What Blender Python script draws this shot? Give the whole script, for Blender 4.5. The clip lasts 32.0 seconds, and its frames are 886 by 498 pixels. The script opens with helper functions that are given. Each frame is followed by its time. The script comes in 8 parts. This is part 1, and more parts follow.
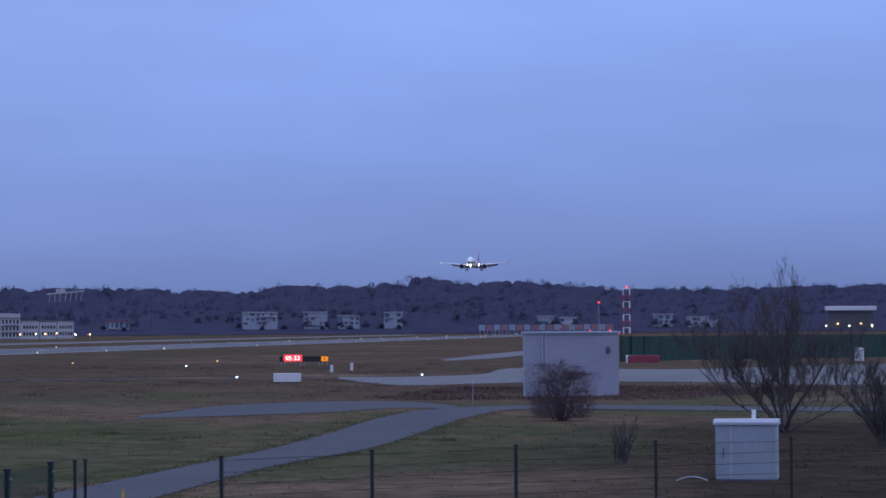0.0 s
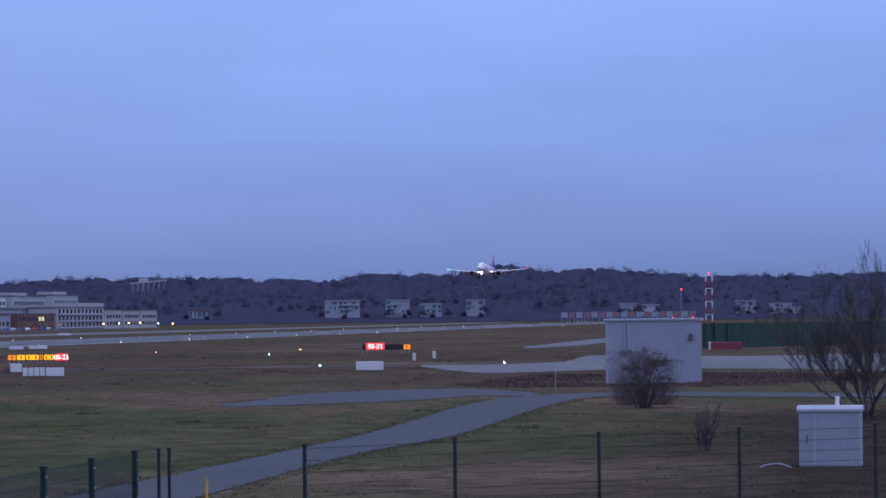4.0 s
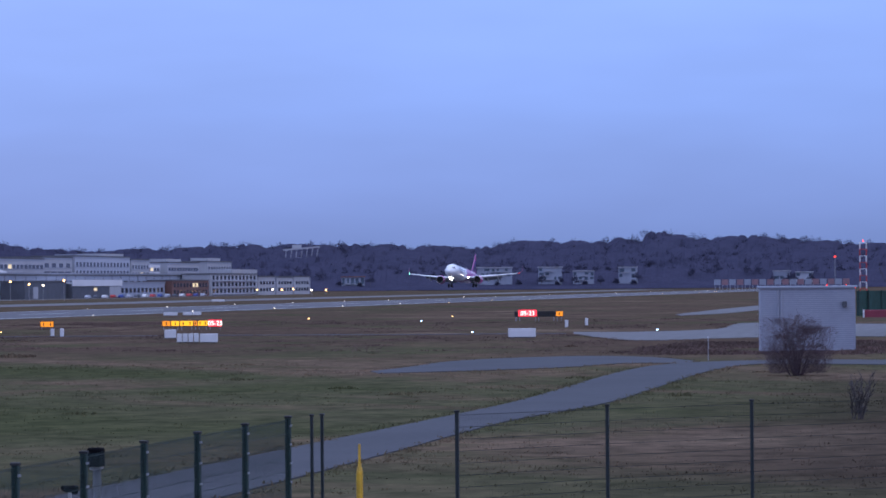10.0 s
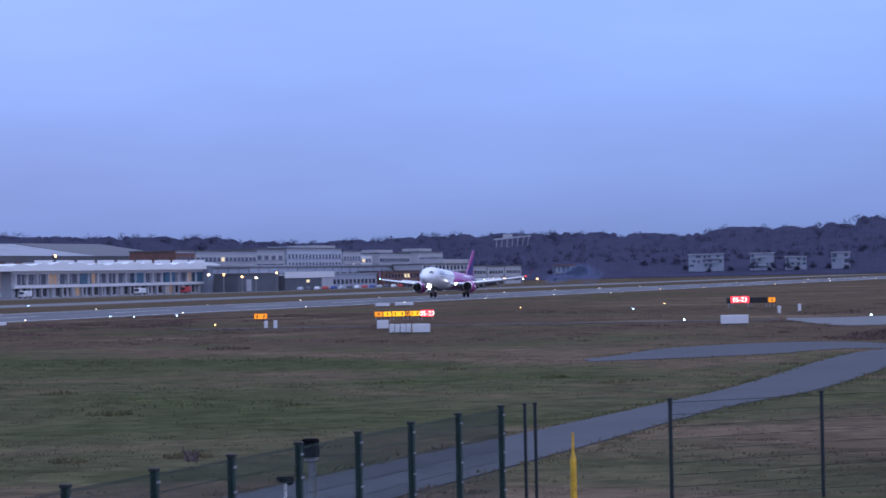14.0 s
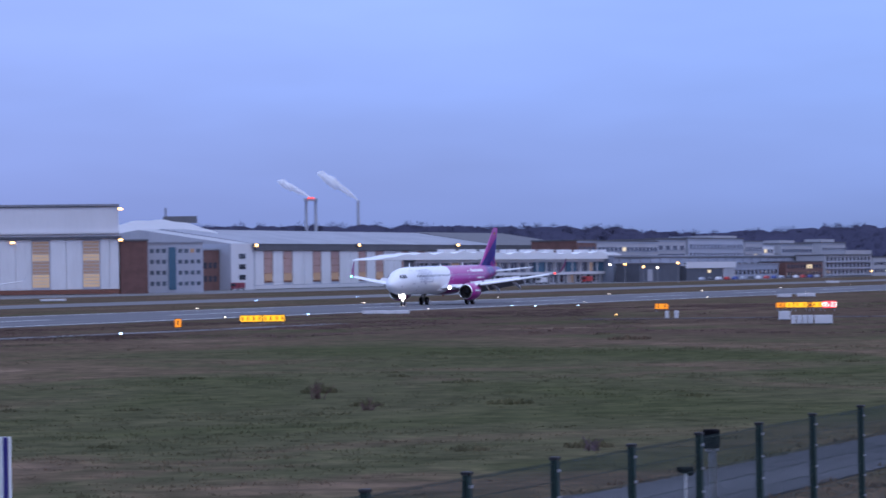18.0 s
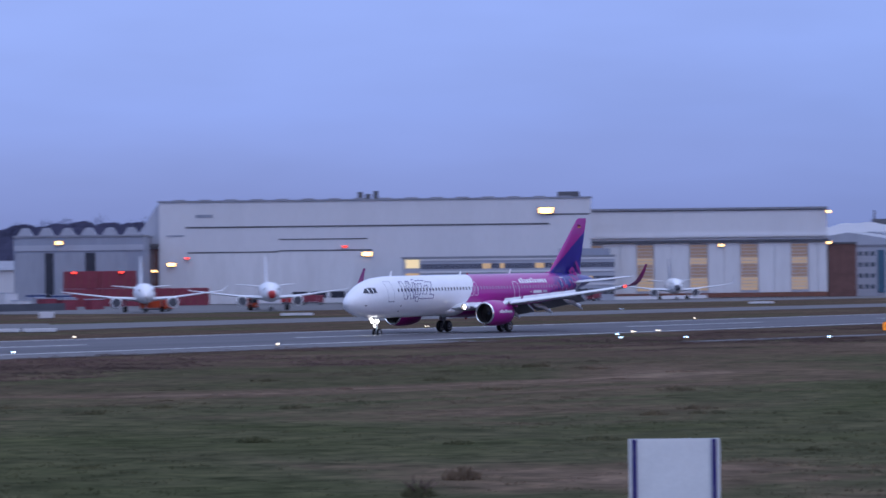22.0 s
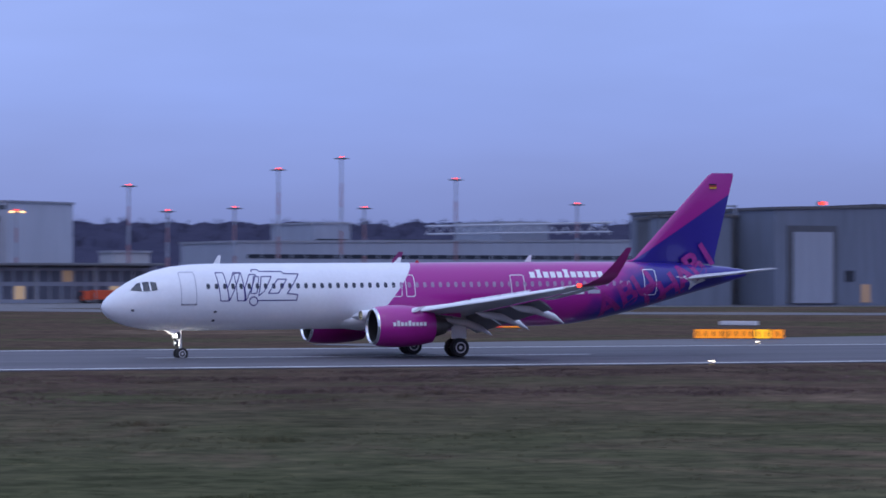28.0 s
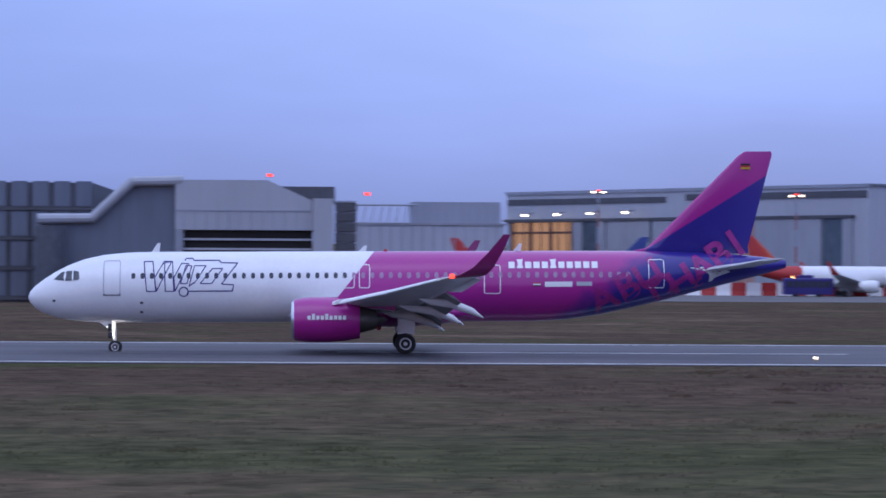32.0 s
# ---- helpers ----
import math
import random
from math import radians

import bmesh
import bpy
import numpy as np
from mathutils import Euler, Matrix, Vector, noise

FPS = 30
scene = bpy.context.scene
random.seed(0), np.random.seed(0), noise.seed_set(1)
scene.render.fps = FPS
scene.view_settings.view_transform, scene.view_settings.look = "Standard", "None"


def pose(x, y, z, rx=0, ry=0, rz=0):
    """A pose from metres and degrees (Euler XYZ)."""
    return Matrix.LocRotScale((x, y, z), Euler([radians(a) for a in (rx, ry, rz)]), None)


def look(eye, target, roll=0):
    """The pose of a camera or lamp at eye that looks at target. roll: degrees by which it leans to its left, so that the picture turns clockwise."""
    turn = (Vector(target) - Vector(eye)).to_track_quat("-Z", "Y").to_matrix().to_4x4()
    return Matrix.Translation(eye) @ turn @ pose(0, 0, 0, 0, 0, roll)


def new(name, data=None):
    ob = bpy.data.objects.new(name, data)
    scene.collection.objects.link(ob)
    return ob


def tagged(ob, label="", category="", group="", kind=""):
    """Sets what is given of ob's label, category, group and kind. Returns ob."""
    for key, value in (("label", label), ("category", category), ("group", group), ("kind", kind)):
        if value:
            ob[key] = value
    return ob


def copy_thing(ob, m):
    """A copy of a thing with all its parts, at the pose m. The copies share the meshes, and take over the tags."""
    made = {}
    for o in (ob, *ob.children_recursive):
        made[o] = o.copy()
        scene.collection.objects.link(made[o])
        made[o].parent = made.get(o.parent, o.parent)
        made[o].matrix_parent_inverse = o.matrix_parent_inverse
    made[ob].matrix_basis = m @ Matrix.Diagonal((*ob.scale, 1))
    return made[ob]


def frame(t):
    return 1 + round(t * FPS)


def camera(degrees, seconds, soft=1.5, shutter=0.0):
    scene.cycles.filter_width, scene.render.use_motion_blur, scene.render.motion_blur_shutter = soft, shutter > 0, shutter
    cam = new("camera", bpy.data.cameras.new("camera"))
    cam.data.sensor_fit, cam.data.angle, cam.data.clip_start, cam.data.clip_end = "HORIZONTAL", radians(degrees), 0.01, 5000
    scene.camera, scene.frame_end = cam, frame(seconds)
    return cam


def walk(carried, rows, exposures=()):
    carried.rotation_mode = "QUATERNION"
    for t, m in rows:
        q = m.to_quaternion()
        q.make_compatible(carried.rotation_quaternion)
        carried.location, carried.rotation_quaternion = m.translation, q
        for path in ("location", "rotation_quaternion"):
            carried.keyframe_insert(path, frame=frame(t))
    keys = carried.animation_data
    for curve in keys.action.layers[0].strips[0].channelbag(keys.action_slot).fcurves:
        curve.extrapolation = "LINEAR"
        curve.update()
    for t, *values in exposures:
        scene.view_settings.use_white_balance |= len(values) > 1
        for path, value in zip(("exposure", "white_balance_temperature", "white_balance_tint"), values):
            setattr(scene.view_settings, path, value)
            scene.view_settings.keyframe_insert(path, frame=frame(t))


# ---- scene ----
EYE = (0.0, 0.0, 4.95)


def aim(az, pitch, roll):
    """Camera pose from azimuth (0 = across the runway, 90 = along it), pitch and roll in degrees."""
    a, p = radians(az), radians(pitch)
    way = Vector((math.sin(a) * math.cos(p), math.cos(a) * math.cos(p), math.sin(p)))
    return look(EYE, Vector(EYE) + way, roll)


def pol(az, d):
    """Place on the ground at azimuth az and distance d from the camera."""
    return d * math.sin(radians(az)), d * math.cos(radians(az))


# seconds, azimuth, pitch, roll of the panning camera
PAN = [
    (0, 82.752, 1.408, -0.333), (0.5, 82.569, 1.436, -0.395), (1, 82.348, 1.447, -0.360), (1.5, 82.115, 1.459, -0.324),
    (2, 81.906, 1.428, -0.315), (2.5, 81.717, 1.370, -0.363), (3, 81.557, 1.311, -0.516), (3.5, 81.407, 1.260, -0.609),
    (5.5, 80.805, 1.058, -0.304), (6, 80.616, 1.002, -0.362), (6.5, 80.380, 0.958, -0.466), (7, 80.107, 0.912, -0.544),
    (7.5, 79.860, 0.837, -0.602), (8, 79.654, 0.780, -0.591), (8.5, 79.422, 0.733, -0.545), (9, 79.156, 0.703, -0.531),
    (9.5, 78.878, 0.673, -0.523), (10, 78.523, 0.627, -0.463), (10.5, 78.225, 0.589, -0.455), (11, 77.875, 0.569, -0.495),
    (11.5, 77.442, 0.522, -0.549), (12, 76.946, 0.488, -0.737), (12.5, 76.394, 0.480, -1.059), (13, 75.835, 0.486, -1.267),
    (13.5, 75.310, 0.483, -1.242), (15.5, 72.360, 0.472, -1.030), (16, 71.380, 0.468, -0.942), (16.5, 70.460, 0.455, -0.894),
    (17, 69.652, 0.455, -0.809), (17.5, 68.729, 0.440, -0.734), (18, 67.498, 0.424, -0.856), (18.5, 66.217, 0.447, -1.110),
    (19, 64.896, 0.477, -1.075), (19.5, 63.383, 0.504, -1.035), (20, 61.973, 0.502, -1.014), (20.5, 60.281, 0.533, -0.938),
    (21, 58.435, 0.586, -0.878), (21.5, 56.716, 0.631, -0.771), (22, 54.786, 0.642, -0.687), (22.5, 52.473, 0.641, -0.633),
    (23, 50.241, 0.615, -0.661), (23.5, 48.142, 0.589, -0.668), (24, 45.884, 0.598, -0.574), (24.5, 43.373, 0.597, -0.476),
    (25, 40.607, 0.616, -0.395), (25.5, 37.527, 0.607, -0.310), (27.5, 26.129, 0.593, -0.057), (28, 23.107, 0.535, 0.096),
    (28.5, 20.246, 0.453, 0.127), (29, 17.306, 0.389, 0.225), (29.5, 14.532, 0.349, 0.218), (30, 11.712, 0.350, 0.266),
    (30.5, 9.155, 0.365, 0.278), (31, 6.728, 0.380, 0.257), (31.5, 4.317, 0.369, 0.313), (32, 1.890, 0.361, 0.318),
]
cam = camera(15.865, 32.0, soft=1.65, shutter=0.5)
walk(cam, [(t, aim(a, p, r)) for t, a, p, r in PAN], exposures=[(0.0, -0.1), (3.0, -0.05), (6.0, 0.08), (10.0, 0.22), (13.0, 0.28), (17.0, 0.27), (20.0, 0.2), (22.5, 0.02), (27.5, 0.0), (29.0, -0.05), (31.0, 0.1), (32.0, 0.1)])

# ---- world and light: an overcast sky at dusk ----
world = bpy.data.worlds.new("dusk_sky")
scene.world = world
world.use_nodes = True
wn, wl = world.node_tree.nodes, world.node_tree.links
wn.clear()
w_out = wn.new("ShaderNodeOutputWorld")
w_bg = wn.new("ShaderNodeBackground")
w_co = wn.new("ShaderNodeTexCoord")
w_sep = wn.new("ShaderNodeSeparateXYZ")
w_ramp = wn.new("ShaderNodeValToRGB")
w_ramp.color_ramp.elements[0].position, w_ramp.color_ramp.elements[0].color = 0.0, (0.140, 0.212, 0.49, 1)
w_ramp.color_ramp.elements[1].position, w_ramp.color_ramp.elements[1].color = 1.0, (0.75, 0.90, 1.51, 1)
for pos, col in ((0.022, (0.175, 0.272, 0.665, 1)), (0.055, (0.216, 0.345, 0.87, 1)), (0.10, (0.275, 0.41, 1.0, 1)), (0.35, (0.50, 0.62, 1.11, 1))):
    el = w_ramp.color_ramp.elements.new(pos)
    el.color = col
w_map = wn.new("ShaderNodeMapping")
w_map.inputs["Scale"].default_value = (3.0, 3.0, 13.0)
w_noise = wn.new("ShaderNodeTexNoise")
w_noise.inputs["Scale"].default_value, w_noise.inputs["Detail"].default_value = 2.2, 3.5
w_noise.inputs["Roughness"].default_value = 0.55
w_cl = wn.new("ShaderNodeMapRange")
w_cl.inputs[1].default_value, w_cl.inputs[2].default_value = 0.32, 0.72
w_cl.inputs[3].default_value, w_cl.inputs[4].default_value = 0.925, 1.075
w_mul = wn.new("ShaderNodeMix")
w_mul.data_type, w_mul.blend_type = "RGBA", "MULTIPLY"
w_mul.inputs[0].default_value = 1.0
w_sky = wn.new("ShaderNodeTexSky")
w_sky.sky_type, w_sky.sun_disc = "NISHITA", False
w_sky.sun_elevation, w_sky.sun_rotation = radians(3.0), radians(200)
w_tint = wn.new("ShaderNodeMix")
w_tint.data_type, w_tint.blend_type = "RGBA", "ADD"
w_tint.inputs[0].default_value = 0.03
wl.new(w_co.outputs["Generated"], w_sep.inputs[0])
wl.new(w_sep.outputs["Z"], w_ramp.inputs[0])
wl.new(w_co.outputs["Generated"], w_map.inputs["Vector"])
wl.new(w_map.outputs[0], w_noise.inputs["Vector"])
wl.new(w_noise.outputs["Fac"], w_cl.inputs[0])
wl.new(w_ramp.outputs["Color"], w_mul.inputs[6])
wl.new(w_cl.outputs[0], w_mul.inputs[7])
# paler, slightly violet cloud over the far side of the field
w_far, w_high, w_both = wn.new("ShaderNodeMapRange"), wn.new("ShaderNodeMapRange"), wn.new("ShaderNodeMath")
w_far.inputs[1].default_value, w_far.inputs[2].default_value = 0.33, 0.10
w_west, w_side = wn.new("ShaderNodeMapRange"), wn.new("ShaderNodeMath")
w_west.inputs[1].default_value, w_west.inputs[2].default_value = -0.10, 0.10
w_side.operation = "MULTIPLY"
w_high.inputs[1].default_value, w_high.inputs[2].default_value = -0.01, 0.07
w_both.operation = "MULTIPLY"
w_pale = wn.new("ShaderNodeMix")
w_pale.data_type, w_pale.blend_type = "RGBA", "MULTIPLY"
w_pale.inputs[7].default_value = (1.46, 1.35, 1.24, 1)
wl.new(w_sep.outputs["X"], w_far.inputs[0])
wl.new(w_sep.outputs["X"], w_west.inputs[0])
wl.new(w_far.outputs[0], w_side.inputs[0])
wl.new(w_west.outputs[0], w_side.inputs[1])
wl.new(w_sep.outputs["Z"], w_high.inputs[0])
wl.new(w_side.outputs[0], w_both.inputs[0])
wl.new(w_high.outputs[0], w_both.inputs[1])
wl.new(w_both.outputs[0], w_pale.inputs[0])
wl.new(w_mul.outputs[2], w_pale.inputs[6])
# cooler sky over the runway's far end
w_east, w_cool = wn.new("ShaderNodeMapRange"), wn.new("ShaderNodeMix")
w_east.inputs[1].default_value, w_east.inputs[2].default_value = 0.86, 0.985
w_cool.data_type, w_cool.blend_type = "RGBA", "MULTIPLY"
w_cool.inputs[7].default_value = (0.915, 1.0, 0.985, 1)
wl.new(w_sep.outputs["X"], w_east.inputs[0])
wl.new(w_east.outputs[0], w_cool.inputs[0])
wl.new(w_pale.outputs[2], w_cool.inputs[6])
wl.new(w_cool.outputs[2], w_tint.inputs[6])
wl.new(w_sky.outputs[0], w_tint.inputs[7])
wl.new(w_tint.outputs[2], w_bg.inputs["Color"])
wl.new(w_bg.outputs[0], w_out.inputs["Surface"])
w_bg.inputs["Strength"].default_value = 0.92

sun = new("sun", bpy.data.lights.new("sun", "SUN"))
sun.data.energy, sun.data.angle, sun.data.color = 0.42, radians(40), (0.76, 0.87, 1.0)
sun.matrix_world = look((-60, -90, 180), (0, 0, 0))


# ---- materials ----
def mat(name, color, rough=0.7, metal=0.0, var=0.12, scale=1.5, fine=14.0, bump=0.0, streak=(1, 1, 1), emit=0.0, second=None, mix=(0.42, 0.62), coat=0.0, alpha=1.0, spec=0.5):
    """A surface with two scales of variation, an optional second colour in patches and fine relief."""
    m = bpy.data.materials.new(name)
    m.use_nodes = True
    n, l = m.node_tree.nodes, m.node_tree.links
    b = n["Principled BSDF"]
    b.inputs["Roughness"].default_value, b.inputs["Metallic"].default_value = rough, metal
    b.inputs["Coat Weight"].default_value = coat
    b.inputs["Specular IOR Level"].default_value = spec
    b.inputs["Alpha"].default_value = alpha
    if emit:
        b.inputs["Base Color"].default_value = (*[c * 0.25 for c in color], 1)
        b.inputs["Emission Color"].default_value = (*color, 1)
        b.inputs["Emission Strength"].default_value = emit
        return m
    co = n.new("ShaderNodeTexCoord")
    mp = n.new("ShaderNodeMapping")
    mp.inputs["Scale"].default_value = streak
    l.new(co.outputs["Object"], mp.inputs["Vector"])
    big, small = n.new("ShaderNodeTexNoise"), n.new("ShaderNodeTexNoise")
    big.inputs["Scale"].default_value, small.inputs["Scale"].default_value = scale, fine
    big.inputs["Detail"].default_value, small.inputs["Detail"].default_value = 4, 3
    l.new(mp.outputs[0], big.inputs["Vector"])
    l.new(mp.outputs[0], small.inputs["Vector"])
    base = n.new("ShaderNodeMix")
    base.data_type = "RGBA"
    base.inputs[6].default_value = (*color, 1)
    base.inputs[7].default_value = (*(second or [c * 0.72 for c in color]), 1)
    rg = n.new("ShaderNodeMapRange")
    rg.inputs[1].default_value, rg.inputs[2].default_value = mix
    l.new(big.outputs["Fac"], rg.inputs[0])
    if second:
        l.new(rg.outputs[0], base.inputs[0])
    else:
        sc = n.new("ShaderNodeMath")
        sc.operation = "MULTIPLY"
        sc.inputs[1].default_value = min(1.0, var * 4)
        l.new(rg.outputs[0], sc.inputs[0])
        l.new(sc.outputs[0], base.inputs[0])
    gr = n.new("ShaderNodeMix")
    gr.data_type, gr.blend_type = "RGBA", "MULTIPLY"
    gr.inputs[0].default_value = 1.0
    r2 = n.new("ShaderNodeMapRange")
    r2.inputs[1].default_value, r2.inputs[2].default_value = 0.3, 0.7
    r2.inputs[3].default_value, r2.inputs[4].default_value = 1 - var, 1 + var
    l.new(small.outputs["Fac"], r2.inputs[0])
    l.new(base.outputs[2], gr.inputs[6])
    l.new(r2.outputs[0], gr.inputs[7])
    l.new(gr.outputs[2], b.inputs["Base Color"])
    if bump:
        bp = n.new("ShaderNodeBump")
        bp.inputs["Strength"].default_value, bp.inputs["Distance"].default_value = bump, 0.05
        l.new(small.outputs["Fac"], bp.inputs["Height"])
        l.new(bp.outputs[0], b.inputs["Normal"])
    return m


M_ASPH = mat("runway_asphalt", (0.080, 0.077, 0.087), 0.64, var=0.36, scale=0.16, fine=1.1, streak=(0.05, 1, 1), spec=0.20)
M_TAXI = mat("taxiway_concrete", (0.112, 0.109, 0.113), 0.68, var=0.18, scale=0.08, fine=1.5, streak=(0.1, 1, 1), spec=0.22)
M_ROAD = mat("road_asphalt", (0.070, 0.072, 0.082), 0.8, var=0.10, scale=0.2, fine=5, spec=0.1)
M_PAINT = mat("marking_paint", (0.62, 0.62, 0.6), 0.6, var=0.2, scale=0.4, fine=6)
M_WHITE = mat("white_paint", (0.80, 0.81, 0.82), 0.3, var=0.03, coat=0.2)
M_OFFWH = mat("offwhite_cladding", (0.62, 0.62, 0.65), 0.55, var=0.03, scale=0.15, fine=2.0, streak=(1, 1, 0.15))
M_CLAD = mat("grey_cladding", (0.375, 0.395, 0.46), 0.5, var=0.05, scale=0.12, fine=1.2, streak=(1, 1, 0.1))
M_CLAD2 = mat("blue_grey_cladding", (0.275, 0.30, 0.37), 0.5, var=0.07, scale=0.1, fine=1.0, streak=(1, 1, 0.1))
M_CONCD = mat("dark_stained_concrete", (0.095, 0.105, 0.135), 0.85, var=0.15, scale=0.12, fine=0.9)
M_CONC = mat("stained_concrete", (0.145, 0.168, 0.225), 0.85, var=0.09, scale=0.12, fine=0.9, streak=(1, 1, 0.12))
M_DARK = mat("dark_cladding", (0.075, 0.08, 0.10), 0.6, var=0.15, scale=0.3, fine=3)
M_DOORP = mat("hangar_door_panel", (0.66, 0.66, 0.68), 0.5, var=0.06, scale=0.2, fine=2, streak=(1, 1, 0.1))
M_DOORG = mat("grey_door_panel", (0.31, 0.33, 0.39), 0.5, var=0.08, scale=0.2, fine=2, streak=(1, 1, 0.1))
M_BRICK = mat("brown_brick", (0.15, 0.075, 0.065), 0.85, var=0.18, scale=0.4, fine=4)
M_ROOFG = mat("roof_sheet", (0.25, 0.262, 0.31), 0.7, var=0.12, scale=0.08, fine=0.8)
M_ROOFD = mat("dark_roof", (0.10, 0.10, 0.115), 0.8, var=0.15, scale=0.2, fine=2)
M_TILE = mat("red_tile_roof", (0.20, 0.085, 0.06), 0.85, var=0.15, scale=0.6, fine=5)
M_WIN = mat("dark_window", (0.035, 0.04, 0.055), 0.12, var=0.1, scale=0.5)
M_GLASSB = mat("bluish_glazing", (0.09, 0.12, 0.16), 0.15, var=0.2, scale=0.4)
M_LIT = mat("lit_window", (1.0, 0.80, 0.50), emit=0.75)
M_LITW = mat("lit_interior", (1.0, 0.66, 0.36), emit=0.42)
M_LITD = mat("dim_interior", (0.80, 0.54, 0.40), emit=0.15)
M_STRIP = mat("amber_tinted_glazing", (0.42, 0.25, 0.21), 0.4, var=0.12, scale=0.15, fine=1.0, streak=(1, 1, 0.2))
M_ORANGEW = mat("faded_orange_paint", (0.40, 0.16, 0.07), 0.6, var=0.15)
M_BAYL = mat("open_bay_glow", (0.95, 0.50, 0.26), emit=0.30)
M_LITG = mat("hangar_glow", (0.95, 0.68, 0.46), emit=0.30)
M_FARWIN = mat("far_window", (0.10, 0.11, 0.15), 0.2, var=0.2, scale=0.3)
M_TEAL = mat("teal_glazing", (0.05, 0.13, 0.20), 0.25, var=0.15, scale=0.4)
M_LAMP = mat("sodium_lamp", (1.0, 0.55, 0.20), emit=5.5)
M_LAMPW = mat("white_lamp", (1.0, 0.84, 0.66), emit=5.5)
M_LAMPR = mat("red_lamp", (1.0, 0.05, 0.035), emit=3.0)
M_LAMPB = mat("blue_lamp", (0.38, 0.62, 1.0), emit=11.0)
M_LAMPG = mat("green_lamp", (0.15, 1.0, 0.45), emit=9.0)
M_LAND = mat("landing_lamp", (1.0, 0.95, 0.86), emit=18.0)
M_LAND2 = mat("wing_lamp", (1.0, 0.95, 0.86), emit=14.0)
M_AMBER = mat("amber_panel", (1.0, 0.32, 0.02), emit=0.9)
M_YELP = mat("yellow_panel", (1.0, 0.48, 0.02), emit=1.25)
M_REDP = mat("red_panel", (1.0, 0.05, 0.08), emit=1.5)
M_SIGNW = mat("lit_letters", (1.0, 0.95, 0.92), emit=2.0)
M_BLACK = mat("black_rubber", (0.018, 0.018, 0.02), 0.75, var=0.15)
M_STEEL = mat("galvanised_steel", (0.32, 0.33, 0.35), 0.45, metal=0.6, var=0.1)
M_ALU = mat("grey_metal", (0.45, 0.46, 0.48), 0.4, metal=0.3, var=0.06)
M_MATT = mat("matt_black_housing", (0.006, 0.006, 0.008), 0.9, var=0.1, spec=0.04)
M_GREENP = mat("green_fence_paint", (0.008, 0.029, 0.025), 0.6, var=0.15, scale=3)
M_GREEND = mat("dark_fence_paint", (0.009, 0.016, 0.019), 0.5, var=0.15, scale=3)
M_SCREEN = mat("green_wind_screen", (0.012, 0.05, 0.045), 0.8, var=0.25, scale=0.6, fine=3, streak=(1, 1, 0.3))
M_YELLOW = mat("yellow_marker_paint", (0.62, 0.36, 0.03), 0.5, var=0.15, scale=4)
M_RED = mat("red_paint", (0.45, 0.03, 0.03), 0.5, var=0.1)
M_BLUE = mat("blue_paint", (0.03, 0.06, 0.25), 0.5, var=0.1)
M_CABIN = mat("cabinet_grp", (0.27, 0.31, 0.36), 0.5, var=0.07, scale=1.2, fine=8)
M_HUT = mat("hut_cladding", (0.35, 0.365, 0.44), 0.6, var=0.07, scale=0.5, fine=4)
M_BARK = mat("bare_bark", (0.085, 0.072, 0.074), 0.9, var=0.25, scale=4, fine=20)
M_TWIG = mat("bush_twigs", (0.105, 0.070, 0.082), 0.9, var=0.3, scale=3, fine=20)
# blue of the distance haze is put into the brush colour
M_BRUSH = mat("hazed_brush", (0.051, 0.051, 0.084), 0.95, var=0.12, scale=0.045, fine=0.4, streak=(1, 1, 0.35), second=(0.044, 0.045, 0.075), spec=0.0)
M_FARWH = mat("weathered_pale_wall", (0.36, 0.365, 0.40), 0.7, var=0.06, scale=0.15, fine=1.5, streak=(1, 1, 0.15))


def woods_material(name, low, high):
    """Bare far trees, each twig or stem a little different; distance haze is in the colours."""
    m = mat(name, low, 0.95, spec=0.0)
    n, l = m.node_tree.nodes, m.node_tree.links
    geo, mx = n.new("ShaderNodeNewGeometry"), n.new("ShaderNodeMix")
    mx.data_type = "RGBA"
    mx.inputs[6].default_value, mx.inputs[7].default_value = (*low, 1), (*high, 1)
    co, nz, ad, rg = n.new("ShaderNodeTexCoord"), n.new("ShaderNodeTexNoise"), n.new("ShaderNodeMath"), n.new("ShaderNodeMapRange")
    nz.inputs["Scale"].default_value, nz.inputs["Detail"].default_value = 0.07, 2
    l.new(co.outputs["Object"], nz.inputs["Vector"])
    rg.inputs[1].default_value, rg.inputs[2].default_value = 0.32, 0.68
    rg.inputs[3].default_value, rg.inputs[4].default_value = -0.6, 0.4
    l.new(nz.outputs["Fac"], rg.inputs[0])
    ad.use_clamp = True
    l.new(geo.outputs["Random Per Island"], ad.inputs[0])
    l.new(rg.outputs[0], ad.inputs[1])
    l.new(ad.outputs[0], mx.inputs[0])
    l.new(mx.outputs[2], n["Principled BSDF"].inputs["Base Color"])
    return m


# twig colours carry painted distance haze as blue-violet
M_TREES = woods_material("hazed_far_trees", (0.056, 0.056, 0.090), (0.067, 0.066, 0.104))


